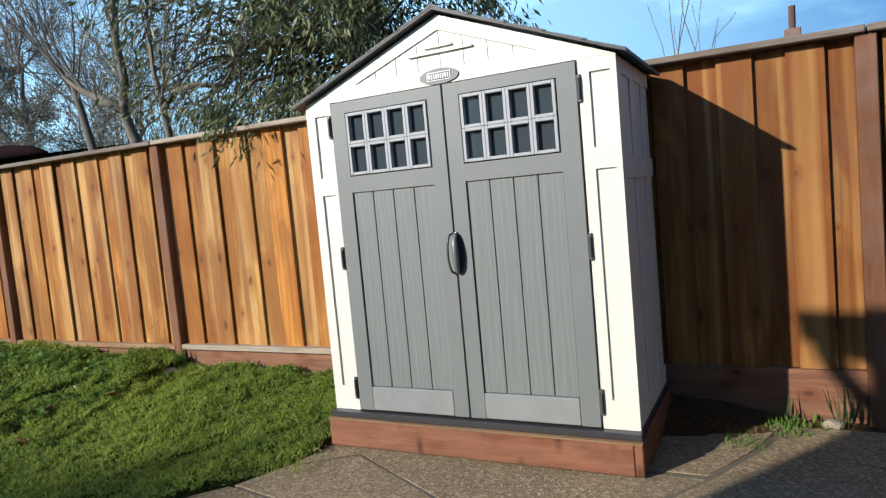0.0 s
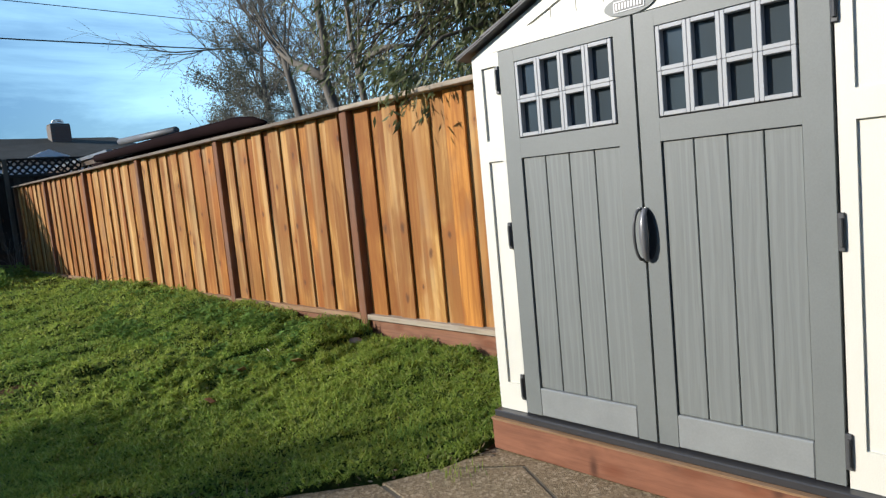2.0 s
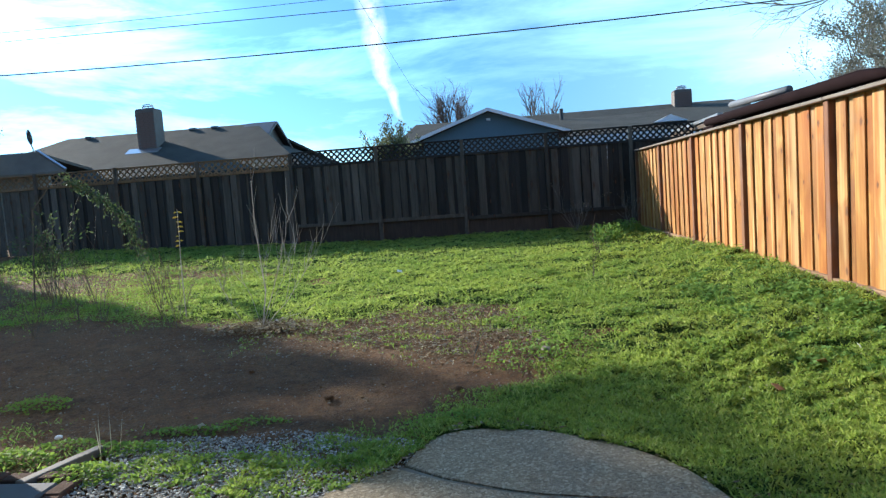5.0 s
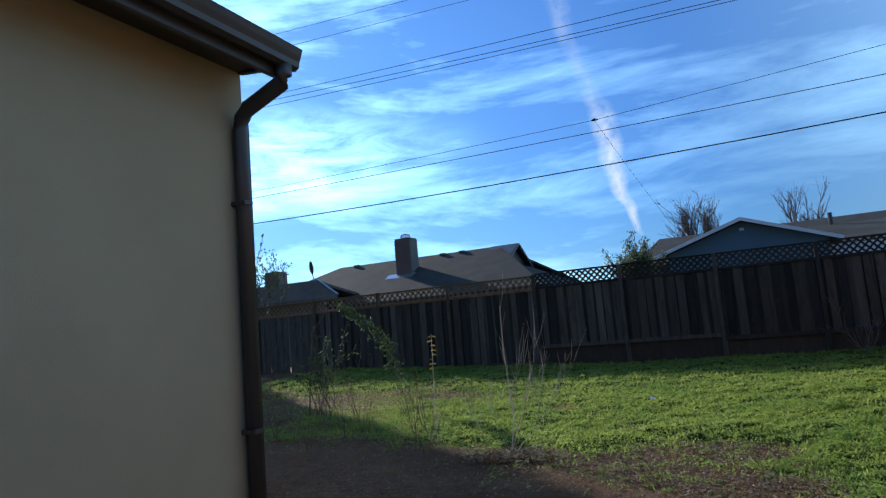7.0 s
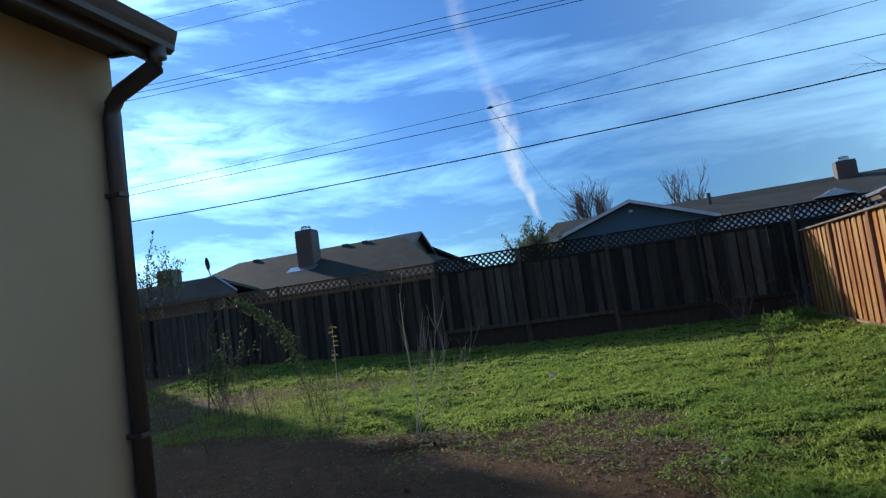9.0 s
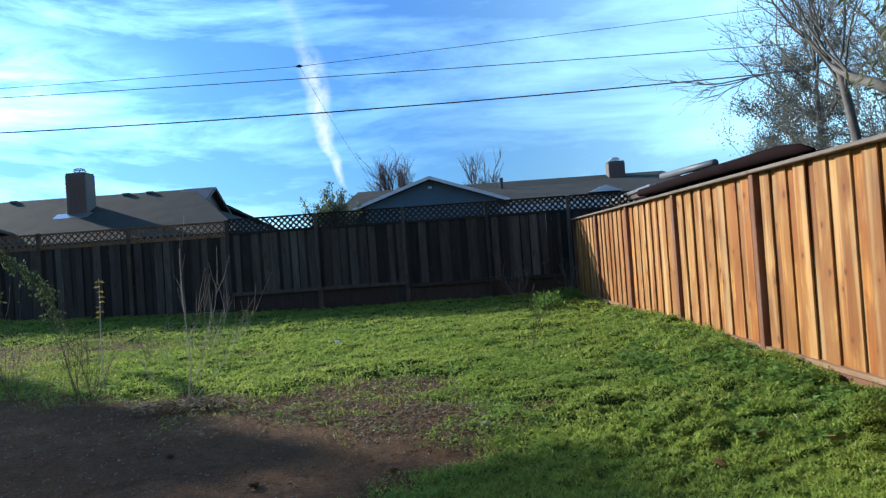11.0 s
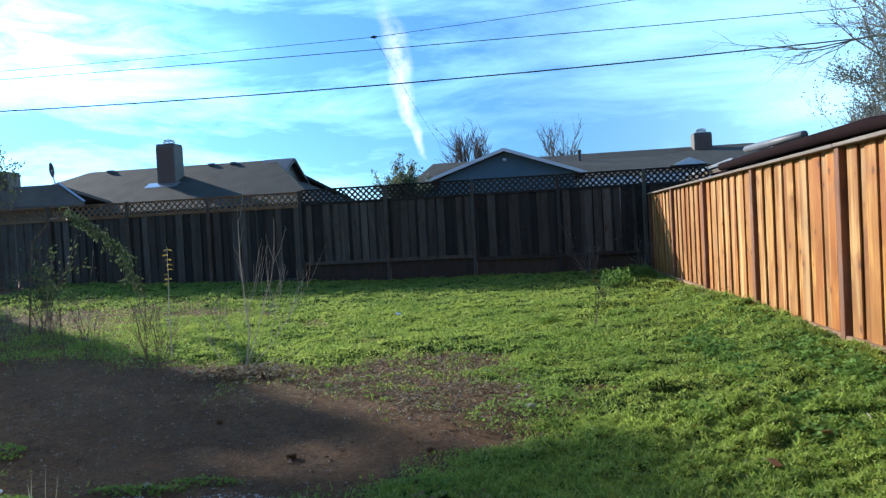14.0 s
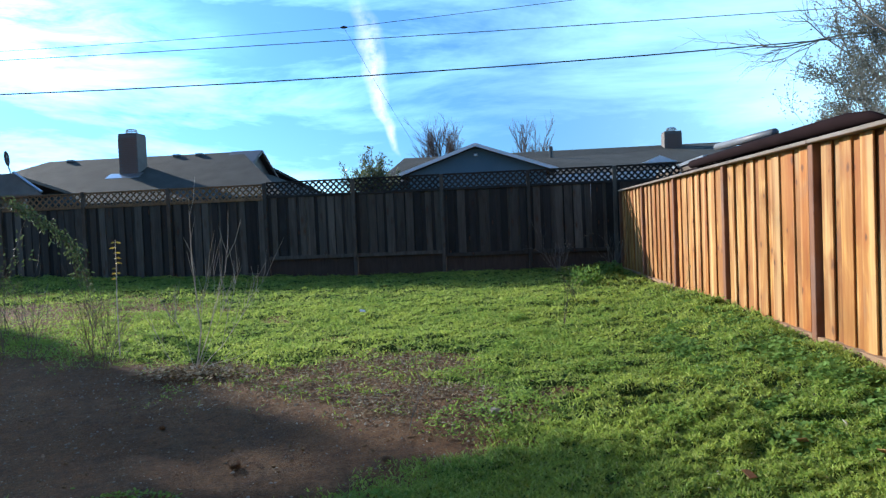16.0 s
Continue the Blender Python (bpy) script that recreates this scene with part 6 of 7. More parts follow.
def tall(x, y):
    """How high the growth stands: tufts a hand across on broader mounds, higher along the fence."""
    d1, v1 = cells(x + 0.05 * wobble(x, y, 9.0, 2.0), y, 0.42, 3.3)
    d2, v2 = cells(x, y + 0.02 * wobble(x, y, 21.0, 1.0), 0.125, 8.1)
    d3, v3 = cells(x, y, 0.065, 5.7)
    mound = np.clip(1.05 - (d1 / 0.72) ** 2, 0, 1) * np.clip(v1 * 1.5 - 0.3, 0, 1)
    tuft = np.clip(1.05 - (d2 / 0.68) ** 2, 0, 1) * (0.3 + 0.7 * v2)
    sprig = np.clip(1.0 - (d3 / 0.7) ** 2, 0, 1) * (0.3 + 0.7 * v3)
    swell = 0.7 + 0.5 * wobble(x, y, 1.3, 2.0) + 0.35 * smoothstep(1.0, 3.5, x) * smoothstep(5.0, 7.0, y)
    h = 0.012 + swell * (0.070 * mound + 0.060 * tuft + 0.034 * sprig)
    edge = smoothstep(3.6, 4.2, x) * (y > 5.3) * (y < 12.5)
    return np.clip(h, 0.01, 0.2) + edge * (0.06 + 0.07 * np.clip(wobble(x, y, 4.1, 6.0) + 0.4, 0, 1)) * (1 - 0.25 * smoothstep(4.3, 4.52, x))


def scatter(g, n, x0, x1, y0, y1):
    return g.uniform(x0, x1, n), g.uniform(y0, y1, n)


def growth(x, y):
    """How closely plants cover the ground, 0 to 1."""
    dens = (1 - soil_mask(x, y)) * (1 - 0.6 * np.clip(wobble(x, y, 9.0, 5.0) - 0.5, 0, 1) * 2)
    dens = dens * (1 - 0.25 * (1 - smoothstep(-2.5, 0.5, x)) * (y < 14.5))
    dens = dens * (1 - 0.5 * (1 - smoothstep(-4.6, -2.6, x + 0.5 * wobble(x, y, 2.2, 5.0))) * (y < 13.5))
    dry = 1 - smoothstep(-5.5, -2.0, x + 0.9 * wobble(x, y, 1.1, 2.7))
    dens = dens * (1 - 0.6 * dry * smoothstep(-0.35, 0.35, wobble(x, y, 3.1, 6.1) + 0.35 * wobble(x, y, 11.0, 0.6)) * (y < 15.0))
    strip = (1 - smoothstep(0.55, 1.0, x)) * (1 - smoothstep(5.0, 5.5, y))
    dens = dens * (1 - 0.62 * strip * smoothstep(-0.5, 0.3, wobble(x, y, 6.3, 3.9)))
    return np.where((paved(x, y) < 0.5) & ~((x > 3.45) & (y < 3.1) & (x < 4.46)), dens, 0)


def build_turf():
    """The inner mass that the leaves stand out of, its shade put into a dark green."""
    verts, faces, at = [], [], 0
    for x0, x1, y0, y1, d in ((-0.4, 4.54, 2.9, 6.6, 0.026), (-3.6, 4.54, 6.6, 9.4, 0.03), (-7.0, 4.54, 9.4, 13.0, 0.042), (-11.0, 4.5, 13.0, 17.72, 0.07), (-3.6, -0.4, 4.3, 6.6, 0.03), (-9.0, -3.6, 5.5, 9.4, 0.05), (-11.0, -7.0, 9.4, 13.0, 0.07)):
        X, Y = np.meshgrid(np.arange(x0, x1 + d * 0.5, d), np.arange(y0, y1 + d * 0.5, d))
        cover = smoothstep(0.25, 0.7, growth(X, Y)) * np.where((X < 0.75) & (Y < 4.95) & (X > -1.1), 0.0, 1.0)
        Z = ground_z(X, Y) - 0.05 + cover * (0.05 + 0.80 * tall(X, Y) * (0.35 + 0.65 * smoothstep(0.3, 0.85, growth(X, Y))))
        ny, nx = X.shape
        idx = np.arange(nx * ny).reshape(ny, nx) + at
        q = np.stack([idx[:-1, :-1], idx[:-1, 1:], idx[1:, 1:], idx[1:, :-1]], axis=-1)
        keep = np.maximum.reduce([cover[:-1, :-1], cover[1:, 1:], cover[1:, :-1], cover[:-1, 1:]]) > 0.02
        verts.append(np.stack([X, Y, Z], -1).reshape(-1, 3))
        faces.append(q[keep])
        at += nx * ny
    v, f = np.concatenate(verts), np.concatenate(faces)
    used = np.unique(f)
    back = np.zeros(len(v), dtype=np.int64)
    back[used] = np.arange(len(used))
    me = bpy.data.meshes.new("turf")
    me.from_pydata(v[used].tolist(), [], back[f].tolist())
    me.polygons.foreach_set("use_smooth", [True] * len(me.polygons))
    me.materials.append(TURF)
    return tagged(new("turf", me), "matted green undergrowth of the lawn, darkened for the shade between tufts", "grass", kind="stuff")


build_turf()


def build_lawn():
    g = np.random.default_rng(77)
    out = []
    # leaves over the mounds and tufts; counts and sizes follow the distance
    for (x0, x1, y0, y1, n, s) in ((-0.2, 4.53, 2.95, 6.2, 210000, 1.2), (-3.5, 4.53, 4.2, 8.8, 220000, 1.45), (-6.5, 4.53, 8.8, 12.6, 170000, 1.75), (-11.0, 4.5, 12.6, 17.7, 120000, 2.2), (-9.0, -3.5, 5.0, 12.6, 60000, 1.7)):
        x, y = scatter(g, n, x0, x1, y0, y1)
        keep = g.random(n) < np.maximum(growth(x, y), 0.15 * margin(x, y) * (y < 9.0) * smoothstep(-0.3, 0.5, wobble(x, y, 11.0, 4.2) + 0.5 * wobble(x, y, 4.0, 1.1)))
        x, y = x[keep], y[keep]
        m = len(x)
        e = 0.012
        thick = 0.35 + 0.65 * smoothstep(0.3, 0.85, growth(x, y))
        h = tall(x, y) * thick
        sx, sy = (tall(x + e, y) * thick - h) / e, (tall(x, y + e) * thick - h) / e
        blade = g.random(m) < (0.42 if s < 1.3 else 0.34)
        ln = np.where(blade, g.uniform(0.022, 0.050, m), g.uniform(0.012, 0.024, m)) * s
        wd = np.where(blade, g.uniform(0.0045, 0.008, m), g.uniform(0.009, 0.017, m)) * s
        z = ground_z(x, y) + h * g.uniform(0.72, 1.02, m) - np.where(blade, ln * 0.2, 0)
        az = g.uniform(0, 2 * math.pi, m)
        way = np.stack([np.cos(az) - 0.5 * sx, np.sin(az) - 0.5 * sy, np.where(blade, g.uniform(0.6, 1.8, m), g.uniform(-0.1, 0.6, m))], axis=1)
        nrm = np.stack([-sx, -sy, np.ones(m)], axis=1) + g.normal(0, 0.45, (m, 3))
        out.append(leaves(np.stack([x, y, z], 1), way, nrm, ln, wd))
    ob = new("lawn", mesh_quads("lawn", np.concatenate(out), LAWN))
    return tagged(ob, "low bright green grass and weeds over the yard", "grass", kind="stuff")


build_lawn()


def leaf_bank(name, spots, material, label, seed, size=(0.03, 0.055)):
    """Rounded leaves heaped over oval spots (x, y, half-widths, height, count)."""
    g = np.random.default_rng(seed)
    out = []
    for cx, cy, rx, ry, hh, n in spots:
        q, rr = g.uniform(0, 2 * math.pi, n), np.sqrt(g.random(n)) * g.uniform(0.8, 1.25, n)
        x, y = cx + rx * rr * np.cos(q), cy + ry * rr * np.sin(q)
        ok = x < 4.53
        x, y, rr = x[ok], y[ok], rr[ok]
        m = len(x)
        z = ground_z(x, y) + hh * np.clip(1 - rr ** 2, 0.1, 1) * g.uniform(0.2, 1.0, m) * (1 + 0.4 * wobble(x, y, 11.0, seed)) + 0.02
        az = g.uniform(0, 2 * math.pi, m)
        way = np.stack([np.cos(az), np.sin(az), g.uniform(-0.3, 0.6, m)], axis=1)
        out.append(leaves(np.stack([x, y, z], 1), way, g.normal(0, 0.6, (m, 3)) + np.array([-0.3, 0.1, 1.0]), g.uniform(*size, m), g.uniform(*size, m) * 0.85))
    ob = new(name, mesh_quads(name, np.concatenate(out), material))
    return tagged(ob, label, "weeds", kind="stuff")


re_ = random.Random(19)
leaf_bank("edge_weeds", [(4.18 - 0.10 * re_.random(), 5.6 + 0.27 * k, re_.uniform(0.22, 0.42), re_.uniform(0.22, 0.42), re_.uniform(0.12, 0.23) * (1.0 if k < 16 else 0.75), 1150 if k < 16 else 650) for k in range(26)]
          + [(re_.uniform(3.3, 3.9), 5.4 + 0.3 * k, re_.uniform(0.15, 0.35), re_.uniform(0.15, 0.3), re_.uniform(0.08, 0.14), 520) for k in range(14)] + [(4.0, 15.8, 0.4, 0.5, 0.35, 1400)], MALLOW, "dark green round-leaved weeds banked along the fence", 5)
rm = random.Random(12)
leaf_bank("weed_mounds", [(rm.uniform(1.4, 4.2), rm.uniform(6.0, 12.5), rm.uniform(0.15, 0.5), rm.uniform(0.12, 0.35), rm.uniform(0.08, 0.16), 460) for _ in range(46)] + [(rm.uniform(-6.0, 1.6), rm.uniform(9.0, 14.5), rm.uniform(0.2, 0.6), rm.uniform(0.12, 0.3), rm.uniform(0.05, 0.09), 300) for _ in range(40)]
          + [(rm.uniform(-0.6, 1.5), rm.uniform(6.8, 8.7), rm.uniform(0.03, 0.10), rm.uniform(0.02, 0.06), rm.uniform(0.01, 0.02), 20) for _ in range(22)] + [(-1.78, 4.52, 0.26, 0.14, 0.06, 520), (-2.05, 4.45, 0.2, 0.15, 0.07, 350), (-1.14, 4.24, 0.24, 0.16, 0.06, 620), (-2.4, 5.58, 0.28, 0.16, 0.07, 420), (-1.55, 4.74, 0.2, 0.08, 0.05, 220), (-1.1, 4.64, 0.28, 0.10, 0.05, 420), (-0.8, 4.92, 0.3, 0.07, 0.04, 280), (-0.45, 5.05, 0.25, 0.06, 0.03, 150), (0.95, 4.95, 0.3, 0.14, 0.06, 420)]
          + [(rm.uniform(-0.95, 0.45), rm.uniform(3.92, 4.5), rm.uniform(0.04, 0.12), rm.uniform(0.03, 0.08), rm.uniform(0.015, 0.03), 40) for _ in range(34)],
          MOUND, "low mounds of fresh green weeds in the lawn", 8, (0.018, 0.034))


def build_litter():
    """Dead leaves and stems lying on the soil and among the grass."""
    g = np.random.default_rng(9)
    x, y = scatter(g, 26000, -9, 4.5, 3.6, 15)
    w = np.where(x > 0.5, 0.4, 0.15) + 0.4 * soil_mask(x, y)
    near = ((x + 1.5) ** 2 + (y - 7.85) ** 2) < 0.6
    w = np.where((x < -1.0) & (y > 8.0), np.where(x < -3.0, 1.0, 0.6), w * 0.6)
    keep = (g.random(26000) < np.where(near, 1.0, w)) & (paved(x, y) < 0.5)
    x, y = x[keep], y[keep]
    m = len(x)
    az = g.uniform(0, 2 * math.pi, m)
    pos = np.stack([x, y, ground_z(x, y) + 0.022 * wobble(x, y, 2.1, 0.4) + g.uniform(0.012, 0.03, m) + (1 - soil_mask(x, y)) * tall(x, y) * 0.75], 1)
    q = leaves(pos, np.stack([np.cos(az), np.sin(az), g.uniform(-0.1, 0.3, m)], 1), g.normal(0, 0.4, (m, 3)) + np.array([0, 0, 1.0]), g.uniform(0.015, 0.035, m), g.uniform(0.003, 0.012, m))
    # a denser heap at the foot of the sapling
    n = 900
    x, y = -1.45 + g.normal(0, 0.28, n), 7.95 + g.normal(0, 0.13, n)
    az = g.uniform(0, 2 * math.pi, n)
    pos = np.stack([x, y, ground_z(x, y) + g.uniform(0.02, 0.07, n)], 1)
    q2 = leaves(pos, np.stack([np.cos(az), np.sin(az), g.uniform(-0.1, 0.5, n)], 1), g.normal(0, 0.6, (n, 3)) + np.array([0, 0, 1.0]), g.uniform(0.04, 0.10, n), g.uniform(0.01, 0.03, n))
    # dry bits among the sprigs on the crumbly side of the soil
    n = 30000
    x, y = scatter(g, n, -1.8, 2.0, 5.8, 8.8)
    keep = g.random(n) < margin(x, y) * soil_mask(x, y) * (0.55 + 0.4 * wobble(x, y, 6.0, 2.9))
    x, y = x[keep], y[keep]
    n = len(x)
    az = g.uniform(0, 2 * math.pi, n)
    pos = np.stack([x, y, ground_z(x, y) + 0.022 * wobble(x, y, 2.1, 0.4) + g.uniform(0.008, 0.02, n)], 1)
    q4 = leaves(pos, np.stack([np.cos(az), np.sin(az), g.uniform(-0.1, 0.4, n)], 1), g.normal(0, 0.5, (n, 3)) + np.array([0, 0, 1.0]), g.uniform(0.015, 0.055, n), g.uniform(0.005, 0.02, n))
    # dead leaves caught along the edge of the paving
    n = 130
    x = g.uniform(0.9, 3.5, n)
    y = patio_edge(x) + g.normal(0.03, 0.05, n)
    az = g.uniform(0, 2 * math.pi, n)
    pos = np.stack([x, y, 0.152 + g.uniform(0.0, 0.02, n)], 1)
    q3 = leaves(pos, np.stack([np.cos(az), np.sin(az), g.uniform(-0.1, 0.4, n)], 1), g.normal(0, 0.5, (n, 3)) + np.array([0, 0, 1.0]), g.uniform(0.02, 0.06, n), g.uniform(0.008, 0.022, n))
    ob = new("leaf_litter", mesh_quads("leaf_litter", np.concatenate([q, q2, q3, q4]), DRY))
    return tagged(ob, "scattered dead leaves and dry stems on the soil", "litter", kind="stuff")


build_litter()


def stones(name, centres, sizes, material, label, category, flat=0.6, seed=2):
    """Many small rough stones in one mesh."""
    g = np.random.default_rng(seed)
    ico = bmesh.new()
    bmesh.ops.create_icosphere(ico, subdivisions=1, radius=1.0)
    ico.verts.ensure_lookup_table()
    bv = np.array([v.co[:] for v in ico.verts])
    bf = np.array([[v.index for v in f.verts] for f in ico.faces])
    ico.free()
    n = len(centres)
    sc = sizes[:, None, None] * (1 + 0.3 * g.normal(0, 1, (n, 1, 3))).clip(0.5, 1.6) * np.array([1, 1, flat])
    v = bv[None] * sc * (1 + 0.12 * g.normal(0, 1, (n, len(bv), 1)))
    q = g.uniform(0, 2 * math.pi, n)
    c, s = np.cos(q)[:, None], np.sin(q)[:, None]
    v = np.stack([v[..., 0] * c - v[..., 1] * s, v[..., 0] * s + v[..., 1] * c, v[..., 2]], -1) + centres[:, None]
    f = bf[None] + (np.arange(n) * len(bv))[:, None, None]
    me = bpy.data.meshes.new(name)
    me.from_pydata(v.reshape(-1, 3).tolist(), [], f.reshape(-1, 3).tolist())
    me.materials.append(material)
    return tagged(new(name, me), label, category, kind="stuff")


g = np.random.default_rng(21)
n = 13000
x, y = scatter(g, n, -1.15, 0.75, 3.86, 5.0)
keep = (y < 4.86 - 0.25 * np.abs(x + 0.25) ** 2 + 0.08 * wobble(x, y, 6, 1.0)) & (y > patio_edge(x) - 0.02) & (g.random(n) < 0.9)
x, y = x[keep], y[keep]
stones("gravel", np.stack([x, y, ground_z(x, y) + 0.012 + g.uniform(-0.004, 0.014, len(x))], 1), g.uniform(0.004, 0.0095, len(x)), PEBBLE, "pale grey gravel beside the paving", "gravel")
gx_, gy_ = scatter(g, 2600, 1.6, 4.4, 0.2, 4.6)
keep = (gy_ < patio_edge(gx_) - 0.03) & ~((gx_ > 3.5) & (gy_ > 1.2)) & (g.random(2600) < 0.25 + 0.75 * np.exp(-np.abs(gy_ - patio_edge(gx_)) / 0.35))
gx_, gy_ = gx_[keep], gy_[keep]
stones("grit", np.stack([gx_, gy_, np.full(len(gx_), 0.149)], 1), 0.0015 + 0.0035 * g.random(len(gx_)) ** 2, STONE, "loose grit and crumbs on the paving", "grit", 0.7, 9)
x, y = scatter(g, 9000, -4.5, 2.4, 4.8, 9.0)
keep = g.random(9000) < soil_mask(x, y) * (0.3 + 0.7 * margin(x, y))
x, y = x[keep], y[keep]
stones("clods", np.stack([x, y, ground_z(x, y) + 0.022 * wobble(x, y, 2.1, 0.4) + 0.006], 1), 0.003 + 0.011 * g.random(len(x)) ** 4, CLOD, "small clods and stones on bare soil", "soil", 0.7, 4)
x, y = scatter(g, 9000, -4.0, 2.2, 4.9, 8.8)
keep = g.random(9000) < soil_mask(x, y) * (0.15 + 0.25 * (wobble(x, y, 2.6, 3.3) > 0) + 0.6 * margin(x, y))
x, y = x[keep], y[keep]
stones("pebbles", np.stack([x, y, ground_z(x, y) + 0.022 * wobble(x, y, 2.1, 0.4) + 0.006], 1), 0.003 + 0.009 * g.random(len(x)) ** 3, STONE, "scattered tan pebbles on bare soil", "pebbles", 0.7, 6)


# ---- single plants and small things in the yard ----
def stalk_plant(name, at, label, category, stems, material, seed, leaf=None, count=0, ls=(0.03, 0.06), lw=(0.01, 0.02), droop=0.0, depth=1, kids=3, spread=0.5, lift=0.08):
    """Stems from one foot: (way, length, radius) each."""
    t = thing(name, at, label, category, "dry weeds in the yard" if name == "dry_weed" else "dry bushes by the fence" if name == "dry_bush" else "")
    T = Tree(seed)
    for way, length, rad in stems:
        T.bm = bmesh.new()
        T.grow((at[0] + T.r.uniform(-0.03, 0.03), at[1] + T.r.uniform(-0.03, 0.03), at[2] - 0.02), way, length, rad, depth, spread, lift, kids, 5)
        part("stem", T.bm, material, t)
    if leaf and count:
        ob = new("foliage", mesh_quads("foliage", T.leaf_array(count, ls, lw, droop, 0.015, seed), leaf))
        under(ob, t)
    return t


def on(x, y):
    return (x, y, gz(x, y))


def build_sapling(x, y):
    z = gz(x, y)
    t = thing("sapling", (x, y, z), "bare pale sapling with one slim upright stem and fanning side stems", "sapling")
    r = random.Random(64)
    for line, rad, twigs in (([(0, -0.03), (0.03, 0.2), (0.067, 0.44), (0.05, 0.75), (0.04, 1.22), (0.04, 1.68)], 0.0105, 13), ([(0.01, 0.05), (0.12, 0.35), (0.235, 0.6), (0.37, 1.06), (0.40, 1.3)], 0.004, 9),
                             ([(0.02, 0.0), (0.16, 0.17), (0.32, 0.30), (0.51, 0.57), (0.61, 0.78), (0.70, 1.0)], 0.0048, 9), ([(0.60, 0.76), (0.70, 0.86), (0.82, 1.0)], 0.003, 3),
                             ([(-0.08, -0.02), (-0.22, 0.13), (-0.33, 0.34), (-0.42, 0.53)], 0.0035, 5), ([(0.05, 0.3), (0.12, 0.75), (0.21, 1.05)], 0.003, 6), ([(0.0, 0.02), (0.18, 0.10), (0.42, 0.16)], 0.004, 3), ([(0.03, 0.1), (0.17, 0.45), (0.27, 0.75), (0.26, 1.12)], 0.003, 5),
                             ([(0.30, 0.28), (0.38, 0.55), (0.45, 0.85), (0.52, 1.15)], 0.003, 5), ([(-0.02, 0.1), (-0.10, 0.4), (-0.19, 0.6), (-0.17, 0.92)], 0.003, 4), ([(0.05, 0.1), (0.20, 0.4), (0.33, 0.62), (0.36, 0.9)], 0.003, 5)):
        pts = [Vector((x + u, y + 0.04 * math.sin(9 * u + 3 * v), z + v)) for u, v in line]
        n = len(pts) - 1
        stem = part("stem", tube(bmesh.new(), pts, [rad * (1 - 0.65 * k / n) for k in range(n + 1)], 6), TWIG, t)
        for _ in range(twigs):
            k = r.uniform(0.35, 0.98) * n
            p = pts[int(k)].lerp(pts[int(k) + 1], k - int(k))
            d = (pts[int(k) + 1] - pts[int(k)]).normalized() + Vector((r.uniform(-0.5, 0.5), r.uniform(-0.4, 0.4), 0.15))
            L = r.uniform(0.12, 0.38)
            tw = [p, p + d * L * 0.5, p + d * L + Vector((r.uniform(-0.04, 0.04), 0, 0.05))]
            part("twig", tube(bmesh.new(), tw, [0.0022, 0.0019, 0.0012], 4), TWIG, stem)


build_sapling(-1.50, 8.02)
# arching cane with pale green leaves
T = Tree(63)
cane = T.limb([(-6.5, 11.0, gz(-6.5, 11)), (-6.35, 11.0, 1.8), (-6.0, 11.0, 2.18), (-5.68, 11, 2.21), (-5.27, 11, 2.01), (-4.82, 11, 1.63), (-4.54, 11, 0.98)], 0.014, 0.004, 5)
for k in range(4, 7):
    for j in range(6):
        p = cane[k - 1].lerp(cane[k], j / 4)
        T.grow(p, (T.r.uniform(-0.5, 0.6), T.r.uniform(-0.5, 0.5), T.r.uniform(-0.9, 0.2)), T.r.uniform(0.08, 0.2), 0.004, 0, 0.5, -0.1, 0, 4)
    T.tips += [(cane[k - 1].lerp(cane[k], j / 12), (cane[k] - cane[k - 1]).normalized()) for j in range(12)] * 4
for k in range(12):
    T.grow((-6.1 + T.r.uniform(-0.25, 0.25), 11.0, gz(-6.1, 11)), (T.r.uniform(-0.45, 0.45), T.r.uniform(-0.3, 0.3), 1), T.r.uniform(0.7, 1.15), 0.008, 1, 0.5, 0.0, 3)
T.tips = [q for q in T.tips if q[0].z > 0.75]
t = thing("rose_bush", on(-6.5, 11.0), "straggly rose bush with one long arching leafy cane", "bush")
part("cane", T.bm, DRY_STEM, t)
under(new("foliage", mesh_quads("foliage", T.leaf_array(1300, (0.05, 0.085), (0.022, 0.038), 0.3, 0.045, 4), ROSE)), t)
# upright stalk with yellowed leaves
T = Tree(65)
T.limb([on(-2.83, 8.89), (-2.83, 8.89, 0.9), (-2.815, 8.89, 1.3), (-2.81, 8.89, 1.63)], 0.008, 0.003, 5)
t = thing("yellow_stalk", on(-2.83, 8.89), "single upright stalk with yellowed leaves", "plant")
part("stalk", T.bm, TWIG, t)
g2 = np.random.default_rng(6)
zz = np.repeat(np.linspace(1.18, 1.60, 8), 3)
az = g2.uniform(0, 6.28, 24)
under(new("foliage", mesh_quads("foliage", leaves(np.stack([np.full(24, -2.815), np.full(24, 8.89), zz], 1), np.stack([np.cos(az), np.sin(az), np.full(24, -0.25)], 1), np.tile([0.1, -0.9, 0.6], (24, 1)), g2.uniform(0.05, 0.075, 24), g2.uniform(0.022, 0.034, 24)), YELLOW)), t)

